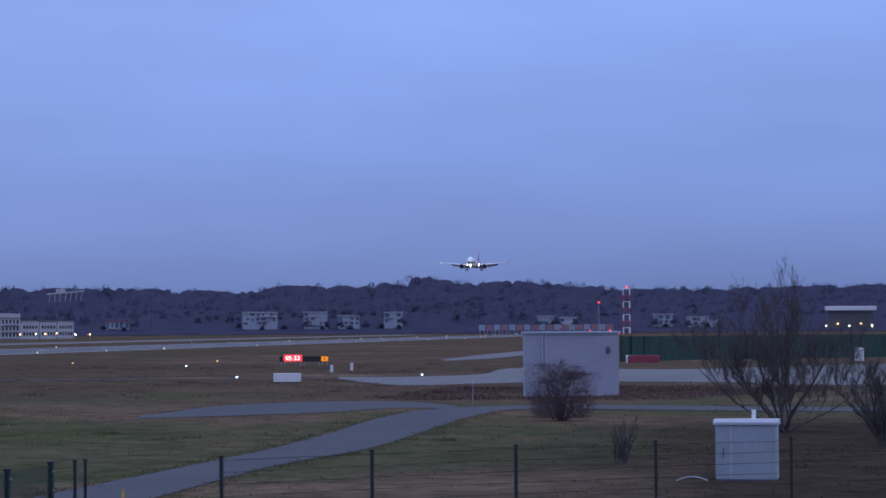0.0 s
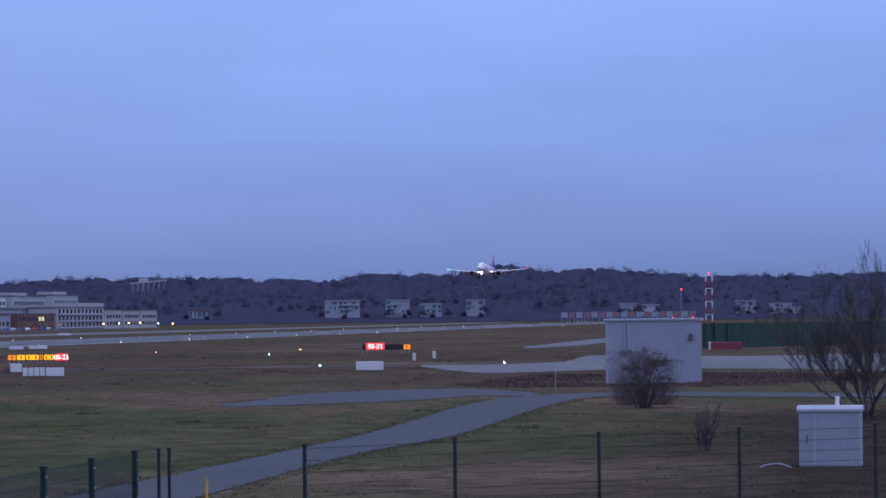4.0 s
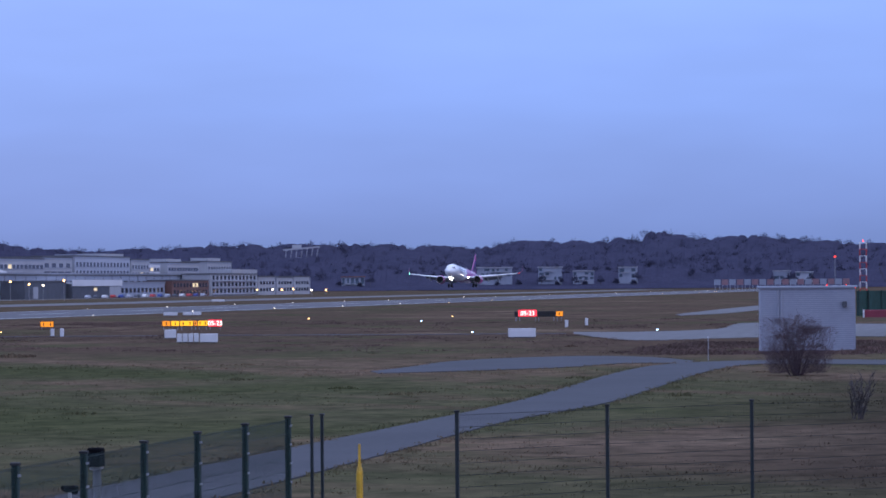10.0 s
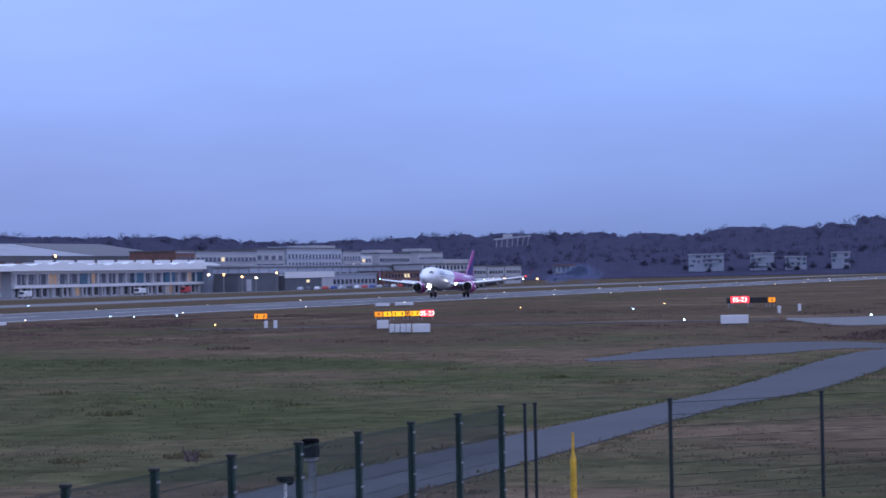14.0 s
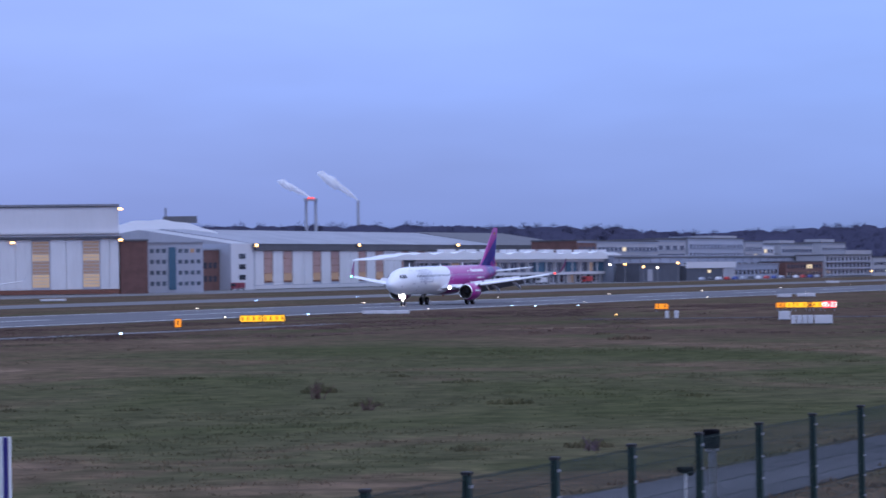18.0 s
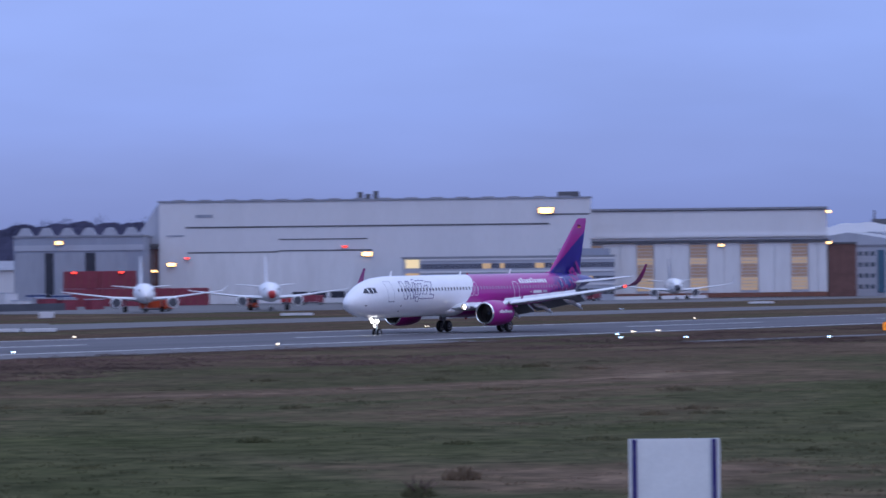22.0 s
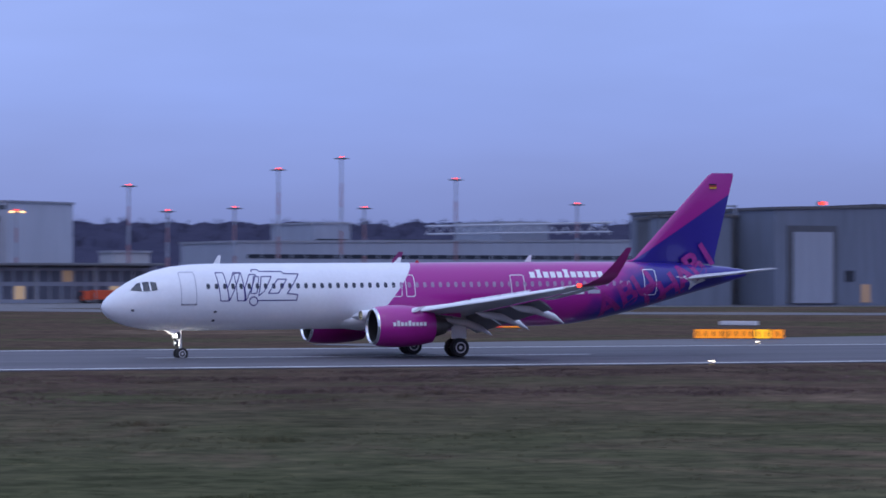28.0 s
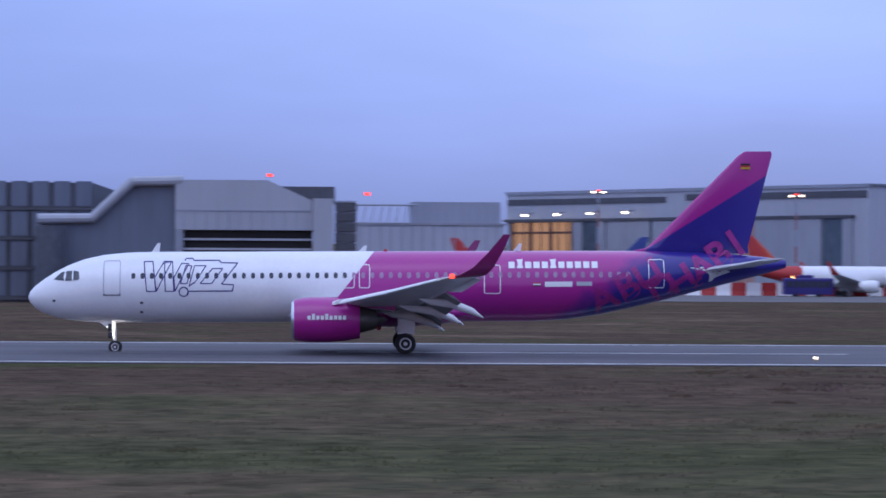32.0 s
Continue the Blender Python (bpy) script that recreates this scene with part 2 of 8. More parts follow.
def vapour(name, color, share, back=0.92):
    """Thin vapour: lets most light pass, scatters the rest to both sides."""
    m = bpy.data.materials.new(name)
    m.use_nodes = True
    n, l = m.node_tree.nodes, m.node_tree.links
    n.remove(n["Principled BSDF"])
    d, t, a, c, x = n.new("ShaderNodeBsdfDiffuse"), n.new("ShaderNodeBsdfTranslucent"), n.new("ShaderNodeMixShader"), n.new("ShaderNodeBsdfTransparent"), n.new("ShaderNodeMixShader")
    nz, rg = n.new("ShaderNodeTexNoise"), n.new("ShaderNodeMapRange")
    nz.inputs["Scale"].default_value, nz.inputs["Detail"].default_value = 0.16, 2
    rg.inputs[1].default_value, rg.inputs[2].default_value = 0.35, 0.65
    rg.inputs[3].default_value, rg.inputs[4].default_value = share * 0.2, share * 1.8
    d.inputs[0].default_value = t.inputs[0].default_value = (*color, 1)
    a.inputs[0].default_value = back
    l.new(d.outputs[0], a.inputs[1])
    l.new(t.outputs[0], a.inputs[2])
    l.new(nz.outputs["Fac"], rg.inputs[0])
    l.new(rg.outputs[0], x.inputs[0])
    l.new(c.outputs[0], x.inputs[1])
    l.new(a.outputs[0], x.inputs[2])
    l.new(x.outputs[0], n["Material Output"].inputs["Surface"])
    return m


M_STEAM = vapour("steam", (0.98, 0.98, 0.98), 0.62, 0.45)
M_SMOKE = vapour("tyre_smoke", (0.22, 0.27, 0.44), 0.15)


def grass_material(name="winter_grass", islands=False):
    """Winter grass: dark brown, straw and green patches at field scale, clumps and blades below it."""
    m = mat(name, (0.05, 0.04, 0.02), 0.95, spec=0.0)
    n, l = m.node_tree.nodes, m.node_tree.links
    b = n["Principled BSDF"]
    for lk in list(b.inputs["Base Color"].links):
        l.remove(lk)
    co, mp = n.new("ShaderNodeTexCoord"), n.new("ShaderNodeMapping")
    l.new(co.outputs["Object"], mp.inputs["Vector"])
    mp.inputs["Scale"].default_value = (0.8, 0.8, 0.2)

    def noise_tex(scale, detail, rough=0.55, dist=0.0):
        x = n.new("ShaderNodeTexNoise")
        x.inputs["Scale"].default_value, x.inputs["Detail"].default_value = scale, detail
        x.inputs["Roughness"].default_value, x.inputs["Distortion"].default_value = rough, dist
        l.new(mp.outputs[0], x.inputs["Vector"])
        return x.outputs["Fac"]

    def ramp(src, stops):
        x = n.new("ShaderNodeValToRGB")
        e = x.color_ramp.elements
        e[0].position, e[0].color = stops[0][0], (*stops[0][1], 1)
        e[1].position, e[1].color = stops[-1][0], (*stops[-1][1], 1)
        for p, c in stops[1:-1]:
            y = e.new(p)
            y.color = (*c, 1)
        l.new(src, x.inputs[0])
        return x.outputs["Color"]

    def mix(kind, fac, a, c):
        x = n.new("ShaderNodeMix")
        x.data_type, x.blend_type = "RGBA", kind
        x.inputs[0].default_value = fac
        l.new(a, x.inputs[6])
        l.new(c, x.inputs[7])
        return x.outputs[2]

    field = ramp(noise_tex(0.022, 7, 0.62, 1.3), [(0.38, (0.060, 0.067, 0.035)), (0.48, (0.077, 0.077, 0.046)), (0.54, (0.103, 0.083, 0.057)), (0.60, (0.130, 0.099, 0.073)), (0.66, (0.190, 0.147, 0.106))])
    # rough unmown margin before the runway and out by the hut: browner
    sep, my, mxx, hi, ed = n.new("ShaderNodeSeparateXYZ"), n.new("ShaderNodeMapRange"), n.new("ShaderNodeMapRange"), n.new("ShaderNodeMath"), n.new("ShaderNodeMath")
    l.new(co.outputs["Object"], sep.inputs[0])
    l.new(sep.outputs["Y"], my.inputs[0])
    l.new(sep.outputs["X"], mxx.inputs[0])
    my.inputs[1].default_value, my.inputs[2].default_value = 85, 135
    mxx.inputs[1].default_value, mxx.inputs[2].default_value = 190, 235
    hi.operation, ed.operation = "MAXIMUM", "MULTIPLY"
    l.new(my.outputs[0], hi.inputs[0])
    l.new(mxx.outputs[0], hi.inputs[1])
    wild = noise_tex(0.06, 5, 0.6, 0.4)
    grow = n.new("ShaderNodeMapRange")
    grow.inputs[1].default_value, grow.inputs[2].default_value = 0.36, 0.56
    l.new(wild, grow.inputs[0])
    l.new(hi.outputs[0], ed.inputs[0])
    l.new(grow.outputs[0], ed.inputs[1])
    brown = n.new("ShaderNodeMix")
    brown.data_type = "RGBA"
    brown.inputs[7].default_value = (0.086, 0.064, 0.050, 1)
    l.new(ed.outputs[0], brown.inputs[0])
    l.new(field, brown.inputs[6])
    field = brown.outputs[2]
    # darker brown round the cabinet and the willow
    rx, ry, rr_, dark_mix = n.new("ShaderNodeMapRange"), n.new("ShaderNodeMapRange"), n.new("ShaderNodeMath"), n.new("ShaderNodeMix")
    rx.inputs[1].default_value, rx.inputs[2].default_value = 62, 84
    ry.inputs[1].default_value, ry.inputs[2].default_value = 17, 4
    l.new(sep.outputs["X"], rx.inputs[0])
    l.new(sep.outputs["Y"], ry.inputs[0])
    far_ = n.new("ShaderNodeMapRange")
    far_.inputs[1].default_value, far_.inputs[2].default_value = 178, 160
    l.new(sep.outputs["X"], far_.inputs[0])
    rr_.operation = "MULTIPLY"
    l.new(rx.outputs[0], rr_.inputs[0])
    l.new(ry.outputs[0], rr_.inputs[1])
    r2_ = n.new("ShaderNodeMath")
    r2_.operation = "MULTIPLY"
    l.new(rr_.outputs[0], r2_.inputs[0])
    l.new(far_.outputs[0], r2_.inputs[1])
    dark_mix.data_type = "RGBA"
    dark_mix.inputs[7].default_value = (0.048, 0.039, 0.031, 1)
    l.new(r2_.outputs[0], dark_mix.inputs[0])
    l.new(field, dark_mix.inputs[6])
    field = dark_mix.outputs[2]
    clump = ramp(noise_tex(0.33, 5, 0.65), [(0.28, (0.70, 0.69, 0.70)), (0.48, (0.99, 0.96, 0.97)), (0.72, (1.24, 1.17, 1.16))])
    blade = ramp(noise_tex(0.95, 5, 0.68, 0.6), [(0.32, (0.62, 0.64, 0.62)), (0.5, (1.0, 1.0, 0.98)), (0.68, (1.42, 1.34, 1.28))])
    if islands:
        geo = n.new("ShaderNodeNewGeometry")
        blade = ramp(geo.outputs["Random Per Island"], [(0.0, (1.35, 1.32, 1.28)), (0.5, (1.65, 1.58, 1.5)), (1.0, (2.1, 1.95, 1.8))])
    tone = mix("MULTIPLY", 1.0, mix("MULTIPLY", 1.0, field, clump), blade)
    l.new(tone, b.inputs["Base Color"])
    if islands:
        # thin blades let light through
        thin, both = n.new("ShaderNodeBsdfTranslucent"), n.new("ShaderNodeMixShader")
        both.inputs[0].default_value = 0.5
        l.new(tone, thin.inputs["Color"])
        l.new(b.outputs[0], both.inputs[1])
        l.new(thin.outputs[0], both.inputs[2])
        l.new(both.outputs[0], n["Material Output"].inputs["Surface"])
    return m


M_GRASS = grass_material()
M_BLADES = grass_material("standing_grass", True)
M_TUFT = mat("dry_tufts", (0.152, 0.102, 0.090), 0.95, var=0.3, scale=0.05, fine=2, second=(0.098, 0.070, 0.062), spec=0.0)


# ---- building helpers ----
class MB:
    """Gathers vertices and faces of one mesh."""

    def __init__(self):
        self.v, self.f = [], []

    def add(self, verts, faces):
        k = len(self.v)
        self.v += [tuple(p) for p in verts]
        self.f += [tuple(i + k for i in q) for q in faces]
        return self

    def box(self, x0, x1, y0, y1, z0, z1):
        return self.add([(x, y, z) for z in (z0, z1) for y in (y0, y1) for x in (x0, x1)],
                        [(0, 2, 3, 1), (4, 5, 7, 6), (0, 1, 5, 4), (2, 6, 7, 3), (0, 4, 6, 2), (1, 3, 7, 5)])

    def cbox(self, x0, x1, y0, y1, z0, z1, c=0.03):
        """A box with its upright and top edges chamfered."""
        def ring(d, z):
            return [(x0 + d + c, y0 + d, z), (x1 - d - c, y0 + d, z), (x1 - d, y0 + d + c, z), (x1 - d, y1 - d - c, z),
                    (x1 - d - c, y1 - d, z), (x0 + d + c, y1 - d, z), (x0 + d, y1 - d - c, z), (x0 + d, y0 + d + c, z)]
        return self.rings([ring(0, z0), ring(0, z1 - c), ring(c * 0.8, z1)])

    def rings(self, rows, caps=True, closed=True):
        n, k = len(rows[0]), len(self.v)
        for r in rows:
            self.v += [tuple(p) for p in r]
        for i in range(len(rows) - 1):
            for j in range(n if closed else n - 1):
                a, b = k + i * n + j, k + i * n + (j + 1) % n
                self.f.append((a, b, b + n, a + n))
        if caps:
            self.f.append(tuple(k + j for j in reversed(range(n))))
            self.f.append(tuple(k + (len(rows) - 1) * n + j for j in range(n)))
        return self

    def tube(self, pts, radii, n=8, caps=True):
        """A round bar along points."""
        pts = [Vector(p) for p in pts]
        if not isinstance(radii, (list, tuple)):
            radii = [radii] * len(pts)
        rows = []
        for i, p in enumerate(pts):
            d = (pts[min(i + 1, len(pts) - 1)] - pts[max(i - 1, 0)]).normalized()
            u = d.cross(Vector((0.0, 0.0, 1.0)) if abs(d.z) < 0.9 else Vector((1.0, 0.0, 0.0))).normalized()
            w = d.cross(u)
            rows.append([p + (u * math.cos(t) + w * math.sin(t)) * radii[i] for t in [math.tau * j / n for j in range(n)]])
        return self.rings(rows, caps)

    def disc(self, c, axis, r, t, n=20):
        a = Vector(axis).normalized() * t / 2
        return self.tube([Vector(c) - a, Vector(c) + a], r, n)

    def prism(self, poly, axis, a, b):
        """A flat outline given in the two other axes, drawn out along one axis from a to b."""
        def put(p, q):
            return {"x": (q, p[0], p[1]), "y": (p[0], q, p[1]), "z": (p[0], p[1], q)}[axis]
        return self.rings([[put(p, a) for p in poly], [put(p, b) for p in poly]])

    def ball(self, c, r, seg=8, rings=5, sq=(1, 1, 1)):
        rows = []
        for i in range(1, rings):
            th = math.pi * i / rings
            rows.append([(c[0] + r * sq[0] * math.sin(th) * math.cos(math.tau * j / seg), c[1] + r * sq[1] * math.sin(th) * math.sin(math.tau * j / seg), c[2] - r * sq[2] * math.cos(th)) for j in range(seg)])
        return self.rings(rows)


def mesh_of(name, mb, material, smooth=False):
    me = bpy.data.meshes.new(name)
    me.from_pydata(mb.v, [], mb.f)
    me.materials.append(material)
    bm = bmesh.new()
    bm.from_mesh(me)
    bmesh.ops.recalc_face_normals(bm, faces=bm.faces)
    bm.to_mesh(me)
    bm.free()
    if smooth:
        me.polygons.foreach_set("use_smooth", [True] * len(me.polygons))
        me.set_sharp_from_angle(angle=radians(40))
    me.update()
    return me


def part(name, mb, material, parent, label="", smooth=False):
    ob = new(name, mb if isinstance(mb, bpy.types.Mesh) else mesh_of(name, mb, material, smooth))
    ob.parent = parent
    if label:
        ob["label"] = label
    return ob


def thing(name, label, category, x=0.0, y=0.0, z=0.0, rz=0.0, group="", kind=""):
    ob = new(name)
    ob.empty_display_size = 0.5
    ob.matrix_world = pose(x, y, z, 0, 0, rz)
    return tagged(ob, label, category, group, kind)


def solid(name, mb, material, label, category="", kind="structure", smooth=False, group=""):
    ob = new(name, mesh_of(name, mb, material, smooth))
    return tagged(ob, label, category, group, kind)


# ---- ground ----
def hill_start(az):
    """Distance at which the wooded slope beyond the airfield begins."""
    return 1450 + 650 * min(1, max(0, (az - 58) / 14))


def ground_z(x, y):
    r = math.hypot(x, y)
    az = math.degrees(math.atan2(x, y))
    near = 3.3 if r < 12 else max(0.0, 3.3 * (68 - r) / 56)
    if az > 78 and 44 < r < 66:
        near += 0.25 * (1 - abs(r - 55) / 11)
    s = hill_start(az if az > -90 else 180)
    far = 0 if r < s else min(1.0, (r - s) / 700) ** 0.8 * 22
    return near + far


mb = MB()
radii = [0.0, 4, 8, 12, 20, 30, 40, 48, 55, 61, 68, 76, 90, 120, 170, 240, 340, 480, 700, 1000, 1400] + [1500 + 100 * i for i in range(14)] + [3200, 4000, 4900]
NA = 144
for r in radii[1:]:
    for j in range(NA):
        a = math.tau * j / NA
        x, y = r * math.sin(a), r * math.cos(a)
        mb.v.append((x, y, ground_z(x, y)))
mb.v.append((0, 0, 3.3))
for i in range(len(radii) - 2):
    for j in range(NA):
        a, b = i * NA + j, i * NA + (j + 1) % NA
        mb.f.append((a, b, b + NA, a + NA))
for j in range(NA):
    mb.f.append((len(mb.v) - 1, (j + 1) % NA, j))
solid("ground", mb, M_GRASS, "brown and green winter grass of a flat airfield", "grass")

PY = 186.74
solid("runway", MB().box(-900, 3000, PY - 23.2, PY + 23.2, -0.3, 0.05), M_ASPH, "long grey asphalt runway with worn surface", "runway")


def strip(pts, width, z0=-0.3, z1=0.04):
    """A band of paving along points."""
    left, right = [], []
    for i, p in enumerate(pts):
        q0, q1 = Vector(pts[max(i - 1, 0)]), Vector(pts[min(i + 1, len(pts) - 1)])
        d = (q1 - q0).normalized()
        nrm = Vector((-d.y, d.x)) * (width[i] if isinstance(width, list) else width) / 2
        left.append(Vector(p) + nrm)
        right.append(Vector(p) - nrm)
    return MB().rings([[(l.x, l.y, z0), (r.x, r.y, z0), (r.x, r.y, z1), (l.x, l.y, z1)] for l, r in zip(left, right)])


def smooth_line(pts, n=6):
    """More points along a bent line, rounded at the bends."""
    out = []
    for i in range(len(pts) - 1):
        p0, p1, p2, p3 = pts[max(i - 1, 0)], pts[i], pts[i + 1], pts[min(i + 2, len(pts) - 1)]
        for k in range(n):
            t = k / n
            out.append(tuple(0.5 * ((2 * p1[c]) + (-p0[c] + p2[c]) * t + (2 * p0[c] - 5 * p1[c] + 4 * p2[c] - p3[c]) * t * t + (-p0[c] + 3 * p1[c] - 3 * p2[c] + p3[c]) * t ** 3) for c in (0, 1)))
    return out + [pts[-1]]


solid("taxiway", strip([(330, 283), (2300, 283)], 34), M_TAXI, "pale concrete taxiway along the runway", "taxiway")
solid("exit_taxiway", strip(smooth_line([(88, 206), (150, 224), (230, 262), (335, 283)]), 33, -0.29, 0.046), M_TAXI, "curved paved exit from the runway", "taxiway")
solid("apron", MB().box(470, 1500, 395, 620, -0.3, 0.045), M_TAXI, "wide concrete apron before the hangars", "apron")
solid("apron_north", MB().box(-60, 470, 500, 900, -0.3, 0.045), M_TAXI, "wide concrete apron with parked aircraft", "apron")
solid("apron_link", strip(smooth_line([(330, 300), (250, 380), (150, 450), (120, 520)]), 30, -0.3, 0.042), M_TAXI, "paved link between taxiway and apron", "taxiway")
# paving south of the runway
solid("runway_shoulder", strip([(228, 160), (120, 160)], 10, -0.3, 0.043), M_TAXI, "paved shoulder widening the runway", "paving")
solid("holding_taxiway", strip(smooth_line([(288, 131), (262, 131), (225, 134)]), 3.0, -0.3, 0.044), M_TAXI, "narrow pale paved strip beside the runway", "taxiway")


def band(upper, lower, z1=0.04, z0=-0.3, n=5):
    """Paving between two edge lines that have the same number of points."""
    rows = []
    for u, w in zip(smooth_line(upper, n), smooth_line(lower, n)):
        rows.append([(u[0], u[1], ground_z(*u) + z0), (w[0], w[1], ground_z(*w) + z0), (w[0], w[1], ground_z(*w) + z1), (u[0], u[1], ground_z(*u) + z1)])
    return MB().rings(rows)


STUB_EDGES = ([(480, 61.5), (564, 64.1), (652, 66), (720, 67)], [(462, 58.5), (493, 55.2), (549, 55.5), (620, 56)])
solid("stub_taxiway", band(*STUB_EDGES, 0.043), M_TAXI, "narrow paved strip in the grass", "taxiway")
PAVE_EDGES = ([(314, 50.5), (313, 44), (328, 38), (366, 40), (378, 38.2), (360, 20.2), (380, 8), (401, -4.7), (410, -40)], [(301, 48.4), (268, 38.2), (274, 31.7), (277, 30), (279, 28.2), (281, 20), (274, 9), (262, 1), (250, -40)])
solid("service_paving", band(*PAVE_EDGES, 0.045, n=3), M_TAXI, "pale paved area behind the hut", "paving")
ROAD_EDGES = ([(30, 24.0), (60, 23.9), (91, 23.7), (109, 23.5), (128, 23.4), (144, 24.0), (164, 25.0), (178, 25.4), (188, 25.0), (196, 22.4), (199.5, 16), (195.5, 8.6), (192, 0), (190, -14)], [(30, 19.6), (55, 19.7), (78, 19.9), (92, 20.1), (112, 20.4), (129, 19.4), (152, 20.0), (168, 20.5), (183, 20.4), (189.5, 18.8), (188, 13.3), (185, 8.2), (182, 0), (180, -14)])
solid("service_road", band(*ROAD_EDGES), M_ROAD, "narrow grey asphalt service road", "road")
SIDE_EDGES = ([(176, 40.0), (184, 39.7), (197, 39.9), (204, 38.3), (208.5, 36), (211, 32.6), (207, 28), (197, 24)], [(172, 38.6), (173.5, 37.0), (175.6, 35.2), (178.9, 32.6), (183.3, 30), (190, 28.4), (193, 26.5), (190, 24)])
solid("side_road", band(*SIDE_EDGES, 0.034), M_ROAD, "grey asphalt side road", "road")
solid("field_path", strip([(302, 110), (304.9, 82.8), (304.5, 65.7), (306, 50)], 3.0, -0.3, 0.03), M_ROAD, "thin pale path across the grass", "path")

# runway paint: centre line dashes and touchdown bars
rm = MB()
for k in range(0, 52):
    rm.box(-300 + 60 * k, -270 + 60 * k, PY - 0.45, PY + 0.45, 0.03, 0.056)
for sy in (-1, 1):
    rm.box(-800, 2900, PY + sy * 21.3 - 0.45, PY + sy * 21.3 + 0.45, 0.03, 0.056)
solid("runway_marking", rm, M_PAINT, "faded white paint lines on the runway", "marking")

# standing grass: small leaning clumps over the whole near field, thicker along paving edges and in rough patches
rng = random.Random(5)
tm = MB()
PAVED = [up + lo[::-1] for up, lo in (PAVE_EDGES, ROAD_EDGES, SIDE_EDGES)]


def inside(x, y, poly):
    hit = False
    for (ax, ay), (bx, by) in zip(poly, poly[1:] + poly[:1]):
        if (ay > y) != (by > y) and x < (bx - ax) * (y - ay) / (by - ay) + ax:
            hit = not hit
    return hit


def tuft(x, y, w, h, n, broad=0.06):
    """A clump of leaning blades."""
    for b in range(n):
        a, q = rng.uniform(0, math.tau), math.sqrt(rng.random())
        bx, by = x + w * q * math.cos(a), y + w * q * math.sin(a)
        z0 = ground_z(bx, by) - 0.02
        hh = h * (1.1 - 0.6 * q) * rng.uniform(0.6, 1.1)
        t = rng.uniform(0, math.tau)
        s = broad * w + 0.012
        ct, st, lean = math.cos(t), math.sin(t), rng.uniform(0.1, 0.6) * hh
        tm.add([(bx - s * st, by + s * ct, z0), (bx + s * st, by - s * ct, z0), (bx + s * 0.5 * st + lean * ct, by - s * 0.5 * ct + lean * st, z0 + hh), (bx - s * 0.4 * st + lean * ct, by + s * 0.4 * ct + lean * st, z0 + hh * 0.8)], [(0, 1, 2, 3)])


for k in range(46000):
    az = rng.uniform(-8, 92)
    d = math.sqrt(rng.uniform(64 ** 2, 300 ** 2)) if k % 2 else rng.uniform(64, 200)
    x, y = pol(az, d)
    if y > PY - 25 or any(inside(x, y, p) for p in PAVED):
        continue
    rough = noise.noise((x * 0.03, y * 0.05, 3.1)) + 0.7 * noise.noise((x * 0.12, y * 0.12, 6.4))
    if rough < rng.uniform(-0.7, 0.3):
        continue
    big = rng.random() < 0.005
    tuft(x, y, rng.uniform(0.5, 1.0) if big else rng.uniform(0.2, 0.6), rng.uniform(0.14, 0.28) if big else rng.uniform(0.04, 0.11) * (1 + max(0, rough)), 60 if big else 8, 0.05)
# rough rims along the paving
for edges in (ROAD_EDGES, SIDE_EDGES, PAVE_EDGES):
    for line, out in zip(edges, (1, -1)):
        line = smooth_line(line, 8)
        for (ax, ay), (bx, by) in zip(line, line[1:]):
            L = math.hypot(bx - ax, by - ay)
            for k in range(int(L * 2.2)):
                t, o = rng.random(), rng.uniform(-0.15, 0.7)
                x, y = ax + (bx - ax) * t - (by - ay) / L * o * out, ay + (by - ay) * t + (bx - ax) / L * o * out
                if math.hypot(x, y) > 40:
                    tuft(x, y, rng.uniform(0.2, 0.45), rng.uniform(0.08, 0.2), 8)
for x, y, w, h in ((120.5, 55.6, 0.75, 0.5), (108.7, 48.2, 0.7, 0.3), (66.2, 46.2, 0.5, 0.4), (157.5, 104.4, 0.9, 0.35), (79.3, 63.4, 0.6, 0.22), (83.9, 30.4, 0.75, 0.28), (111, 43.4, 0.9, 0.3), (214, 74.4, 1.6, 0.4), (60.4, 43.4, 0.4, 0.35)):
    tuft(x, y, w, h, 110)
solid("grass_tufts", tm, M_BLADES, "dry brown and green grass standing in clumps over the field", "grass", "stuff")
# brown weeds before the runway and round the hut
tm = MB()
for k in range(6500):
    x, y = (rng.uniform(20, 420), rng.uniform(118, 158)) if k % 3 else (rng.uniform(225, 430), rng.uniform(36, 122)) if k % 2 else (rng.uniform(214, 262), rng.uniform(2, 32))
    if any(inside(x, y, p) for p in PAVED) or noise.noise((x * 0.05, y * 0.09, 8.1)) < (-0.08 if k % 3 else -0.12):
        continue
    tuft(x, y, rng.uniform(0.6, 2.4), rng.uniform(0.07, 0.22) if y > 33 else rng.uniform(0.1, 0.3), 40, 0.018)
solid("dry_weeds", tm, M_TUFT, "dry brown weeds standing in patches by the runway", "grass", "stuff")
# ---- the landing airliner; its own x runs aft, its origin lies on the ground below the main gear ----
ST = 21.97
